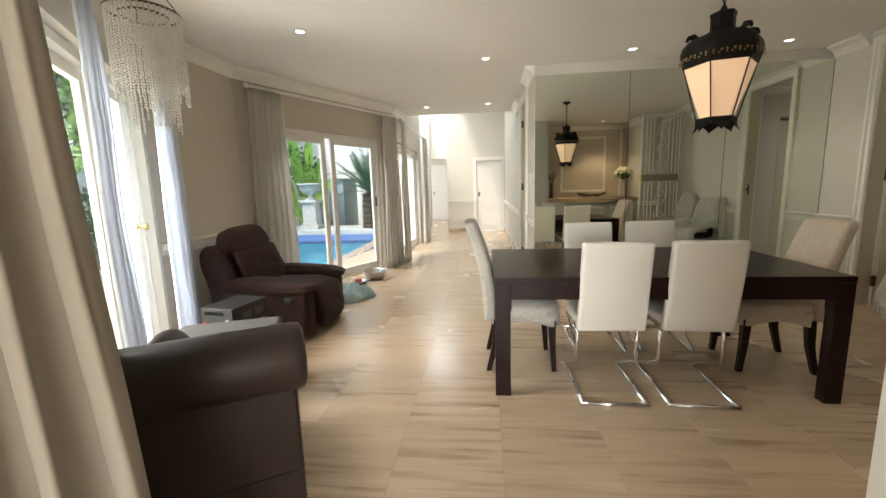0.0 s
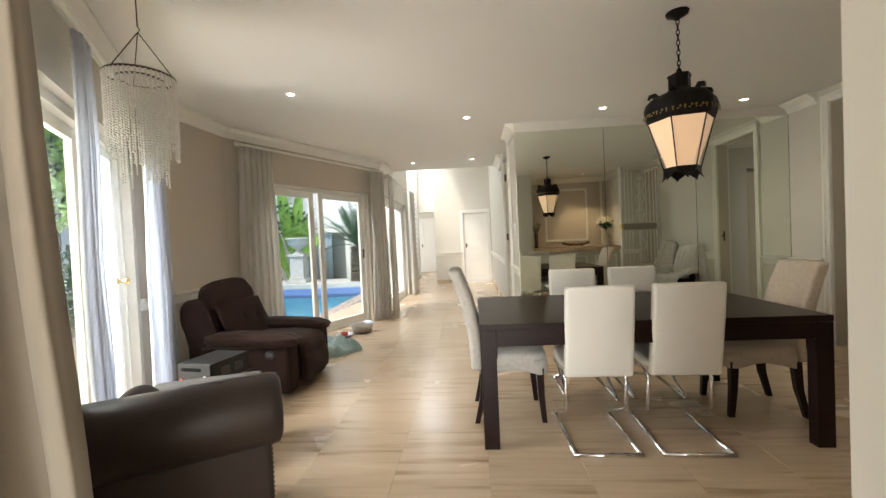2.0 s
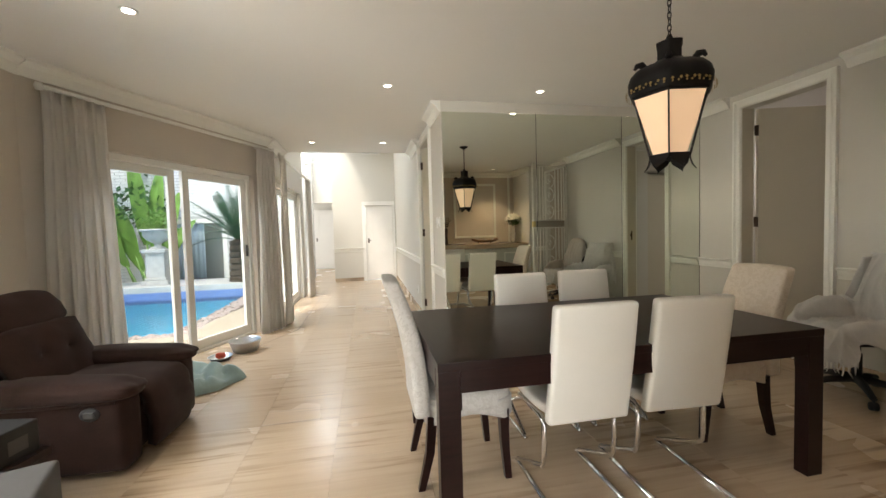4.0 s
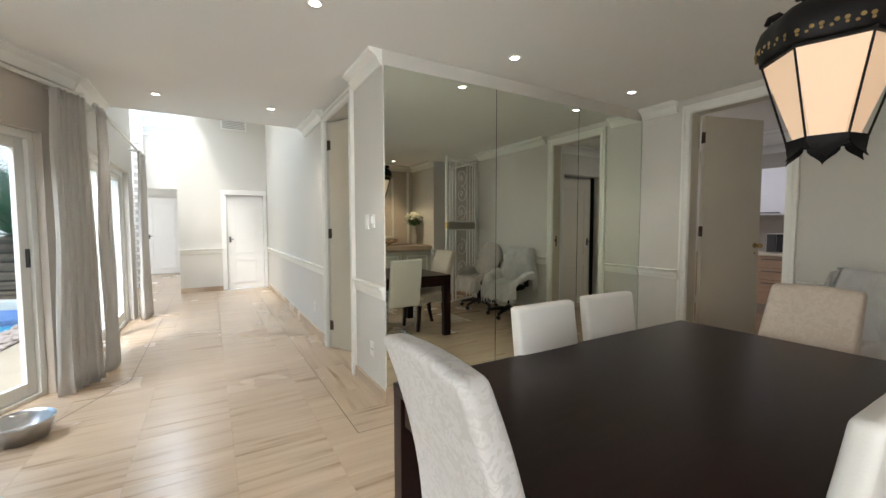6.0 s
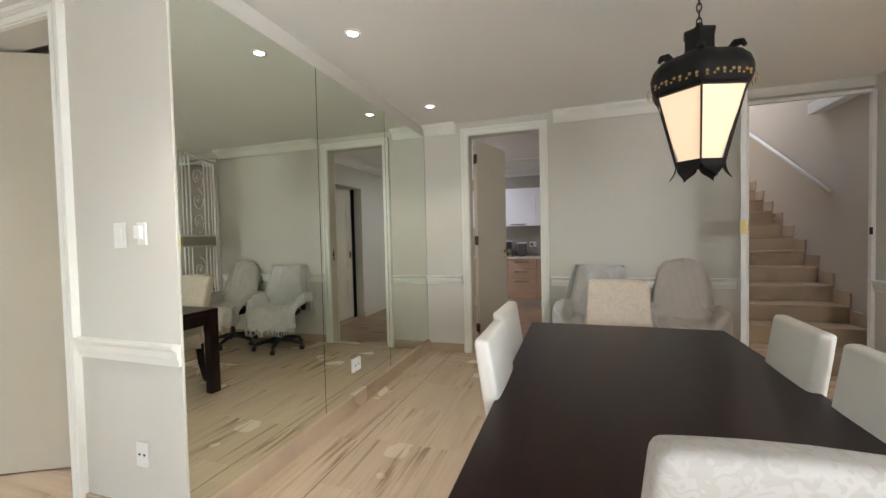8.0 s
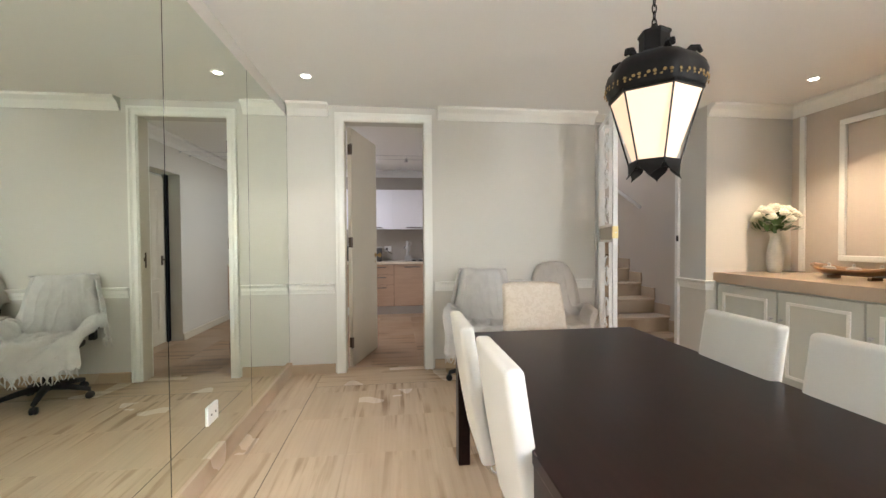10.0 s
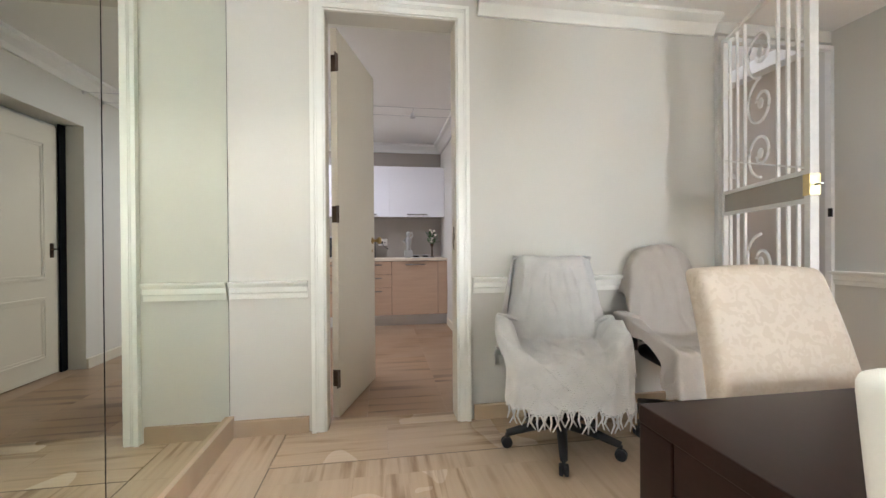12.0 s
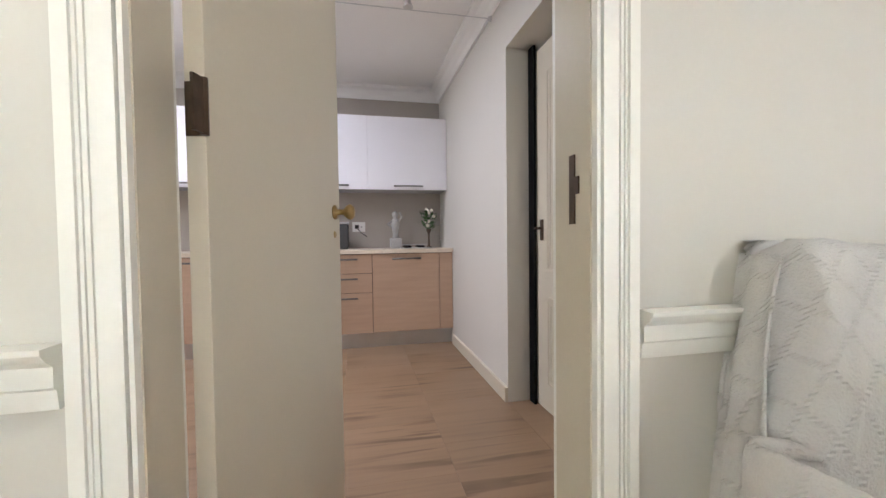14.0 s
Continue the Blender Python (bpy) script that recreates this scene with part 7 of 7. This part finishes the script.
hd_ = thing("garden_hedge", "dense green shrubs along the garden boundary", "hedge")
leaf_cloud("foliage", [((-7.6 + 0.25 * (i % 3), 1.0 + i * 0.75, 0.5 + 0.35 * (i % 2)), 0.75) for i in range(16)], 6000, 0.09, "leaf", hd_, 8)
bwall = thing("garden_wall", "white painted brick garden wall", "wall")
part("wall", box(-11.5, -2, -0.25, -11.3, 18, 2.6), "brick", bwall)
# white brick column outside the glazed doors
col = thing("brick_column", "white painted brick veranda column", "column")
part("core", box(-3.72, 4.02, -0.2, -3.34, 4.40, 3.2), "mortar", col)
# bricks of the column and of the wing
bme = bpy.data.meshes.new("brick")
bx = box(-0.115, -0.012, -0.033, 0.115, 0.012, 0.033, None, 0.004, 1)
bx.to_mesh(bme)
bx.free()
bme.materials.append(M["brick"])
for i in range(40):
    for s in range(2):
        for m in (pose(-3.63 + s * 0.20 if i % 2 else -3.60 + s * 0.17, 4.012, -0.14 + i * 0.08), pose(-3.332, 4.12 + s * 0.19, -0.14 + i * 0.08, 0, 0, 90)):
            if i < 33:
                b = new("brick", bme)
                b.parent = col
                b.matrix_world = m @ Matrix.Diagonal((0.78, 1, 1, 1))
near, rest = 0, None
rows = []
for i in range(76):
    z = -0.14 + i * 0.08
    for k in range(31):
        x = -9.0 + 0.12 + k * 0.245 + (0.12 if i % 2 else 0)
        if x > -1.62 or (-5.50 < x < -3.66 and -0.06 < z < 1.82):
            continue
        rows.append((x, z))
pick = sorted(rows, key=lambda r: abs(r[0] + 3.9) + abs(r[1] - 2.2) * 1.2)
for x, z in pick[:300]:
    b = new("brick", bme)
    b.parent = wing
    b.matrix_world = pose(x, FY - 0.008 + 0.004 * math.sin(x * 37 + z * 91), z)
vs, fs = [], []
pts = [v.co.copy() for v in bme.vertices]
pls = [list(p.vertices) for p in bme.polygons]
for x, z in pick[300:]:
    o = len(vs)
    vs += [(x + c.x, FY - 0.008 + c.y, z + c.z) for c in pts]
    fs += [[o + q for q in f] for f in pls]
me = bpy.data.meshes.new("brickwork")
me.from_pydata(vs, [], fs)
me.materials.append(M["brick"])
bw = tagged(new("brickwork", me), kind="stuff")
bw.parent = wing


# ---- floor slabs ----
FLOOR = bpy.data.objects["floor"]
FLOOR_MESH = {}


def slab(x0, y0, x1, y1, material, gap=0.0003):
    """One stone slab, proud of its joints; alike slabs share a mesh."""
    w, d = round(x1 - x0, 3), round(y1 - y0, 3)
    key = (w, d, material)
    if key not in FLOOR_MESH:
        bm = bmesh.new()
        hx, hy, b = w / 2 - gap, d / 2 - gap, 0.0006
        lo = [bm.verts.new((sx * hx, sy * hy, -0.011)) for sx, sy in ((-1, -1), (1, -1), (1, 1), (-1, 1))]
        md = [bm.verts.new((sx * hx, sy * hy, -b)) for sx, sy in ((-1, -1), (1, -1), (1, 1), (-1, 1))]
        hi = [bm.verts.new((sx * (hx - b), sy * (hy - b), 0)) for sx, sy in ((-1, -1), (1, -1), (1, 1), (-1, 1))]
        for i in range(4):
            j = (i + 1) % 4
            bm.faces.new((lo[i], lo[j], md[j], md[i]))
            bm.faces.new((md[i], md[j], hi[j], hi[i]))
        bm.faces.new(hi)
        bmesh.ops.recalc_face_normals(bm, faces=bm.faces[:])
        me = bpy.data.meshes.new("slab")
        bm.to_mesh(me)
        bm.free()
        me.materials.append(M[material])
        FLOOR_MESH[key] = me
    ob = new("slab", FLOOR_MESH[key])
    ob.parent = FLOOR
    ob.location = ((x0 + x1) / 2, (y0 + y1) / 2, 0)


T = 0.5
IX, IY, WX = 0.465, 4.48, 3.42    # inlay lines beside the passage, the mirror and the east wall
L = 0.006


def west(y):
    """The west edge of the slabs: just under the window walls."""
    pts = [(-1.42, -3.3), (0.90, -1.25), (3.08, -2.55), (4.20, -2.50), (6.55, -1.38), (16.0, -1.38)]
    if y < 0.86:
        return -3.3
    for (a, p), (b, q) in zip(pts[1:], pts[2:]):
        if a <= y <= b:
            return p + (q - p) * (y - a) / (b - a)
    return -1.38


def field(x0, x1, y0, y1, material, ox, oy, step=T, shift=0.0, clip=False):
    ys = [y0] + [oy + step * k for k in range(-40, 60) if y0 + 0.05 < oy + step * k < y1 - 0.05] + [y1]
    for r, (a, b) in enumerate(zip(ys, ys[1:])):
        o = ox + (shift if r % 2 else 0)
        left = max(x0, min(west(a + 0.01), west(b - 0.01))) if clip else x0
        xs = [left] + [o + step * k for k in range(-40, 60) if left + 0.05 < o + step * k < x1 - 0.05] + [x1]
        for c, d in zip(xs, xs[1:]):
            slab(c, a, d, b, material)


field(-3.4, WX, -1.42, IY, "stone_x", -0.22, 2.08, clip=True)
field(-3.4, IX, IY, 15.6, "stone_x", -0.22, 2.08, clip=True)
field(-3.4, 1.37, -5.4, -1.42, "stone_x", -0.22, 2.08, 1.0)
field(-3.0, -1.38, 13.0, 15.6, "stone_x", -0.22, 2.08)
field(-2.0, -1.38, 9.42, 13.0, "stone_x", -0.22, 2.08)
# borders along the mirror, the passage and the east wall, with thin dark inlay lines
field(IX + L, WX - 0.0, IY + L, MY, "stone_x", 0.5, 9.0, 0.62)
field(IX + L, CX + 0.16, MY, END, "stone_y", 9.0, 0.2, 0.62)
field(WX + L, EX + 0.0, -0.3, IY, "stone_y", 9.0, 0.2, 0.62)
field(WX, EX, IY + L, MY, "stone_x", 9.0, 9.0, 0.62)
inl = [(IX, IY, WX + L, IY + L), (IX, IY + L, IX + L, END), (WX, -0.3, WX + L, IY)]
for x0, y0, x1, y1 in inl:
    tagged(part("trim_inlay", box(x0, y0, -0.011, x1, y1, 0.0), "joint"), "thin dark stone inlay line in the floor", "inlay", kind="structure")
for a, b in (((-0.92, 13.0), (-0.92, 6.30)), ((-0.92, 6.30), (-1.98, 4.10))):
    m, ln = along(a, b)
    tagged(part("trim_inlay", box(0, -0.004, 0.0002, ln, 0.004, 0.0012, m=m), "joint"), "thin dark stone inlay line in the floor", "inlay", kind="structure")
# doorway threshold, kitchen and side room
slab(EX, 3.50, EX + 0.13, 4.26, "stone_y")
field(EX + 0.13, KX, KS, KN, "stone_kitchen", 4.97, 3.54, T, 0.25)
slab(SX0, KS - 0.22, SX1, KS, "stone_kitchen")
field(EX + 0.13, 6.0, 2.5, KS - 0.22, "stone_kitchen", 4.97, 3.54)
field(CX + 0.16, 2.98, MY + 0.16, 7.19, "stone_x", 0.2, 0.2, 0.8)
slab(EX, 0.74, EX + 0.16, 1.67, "stone_y")
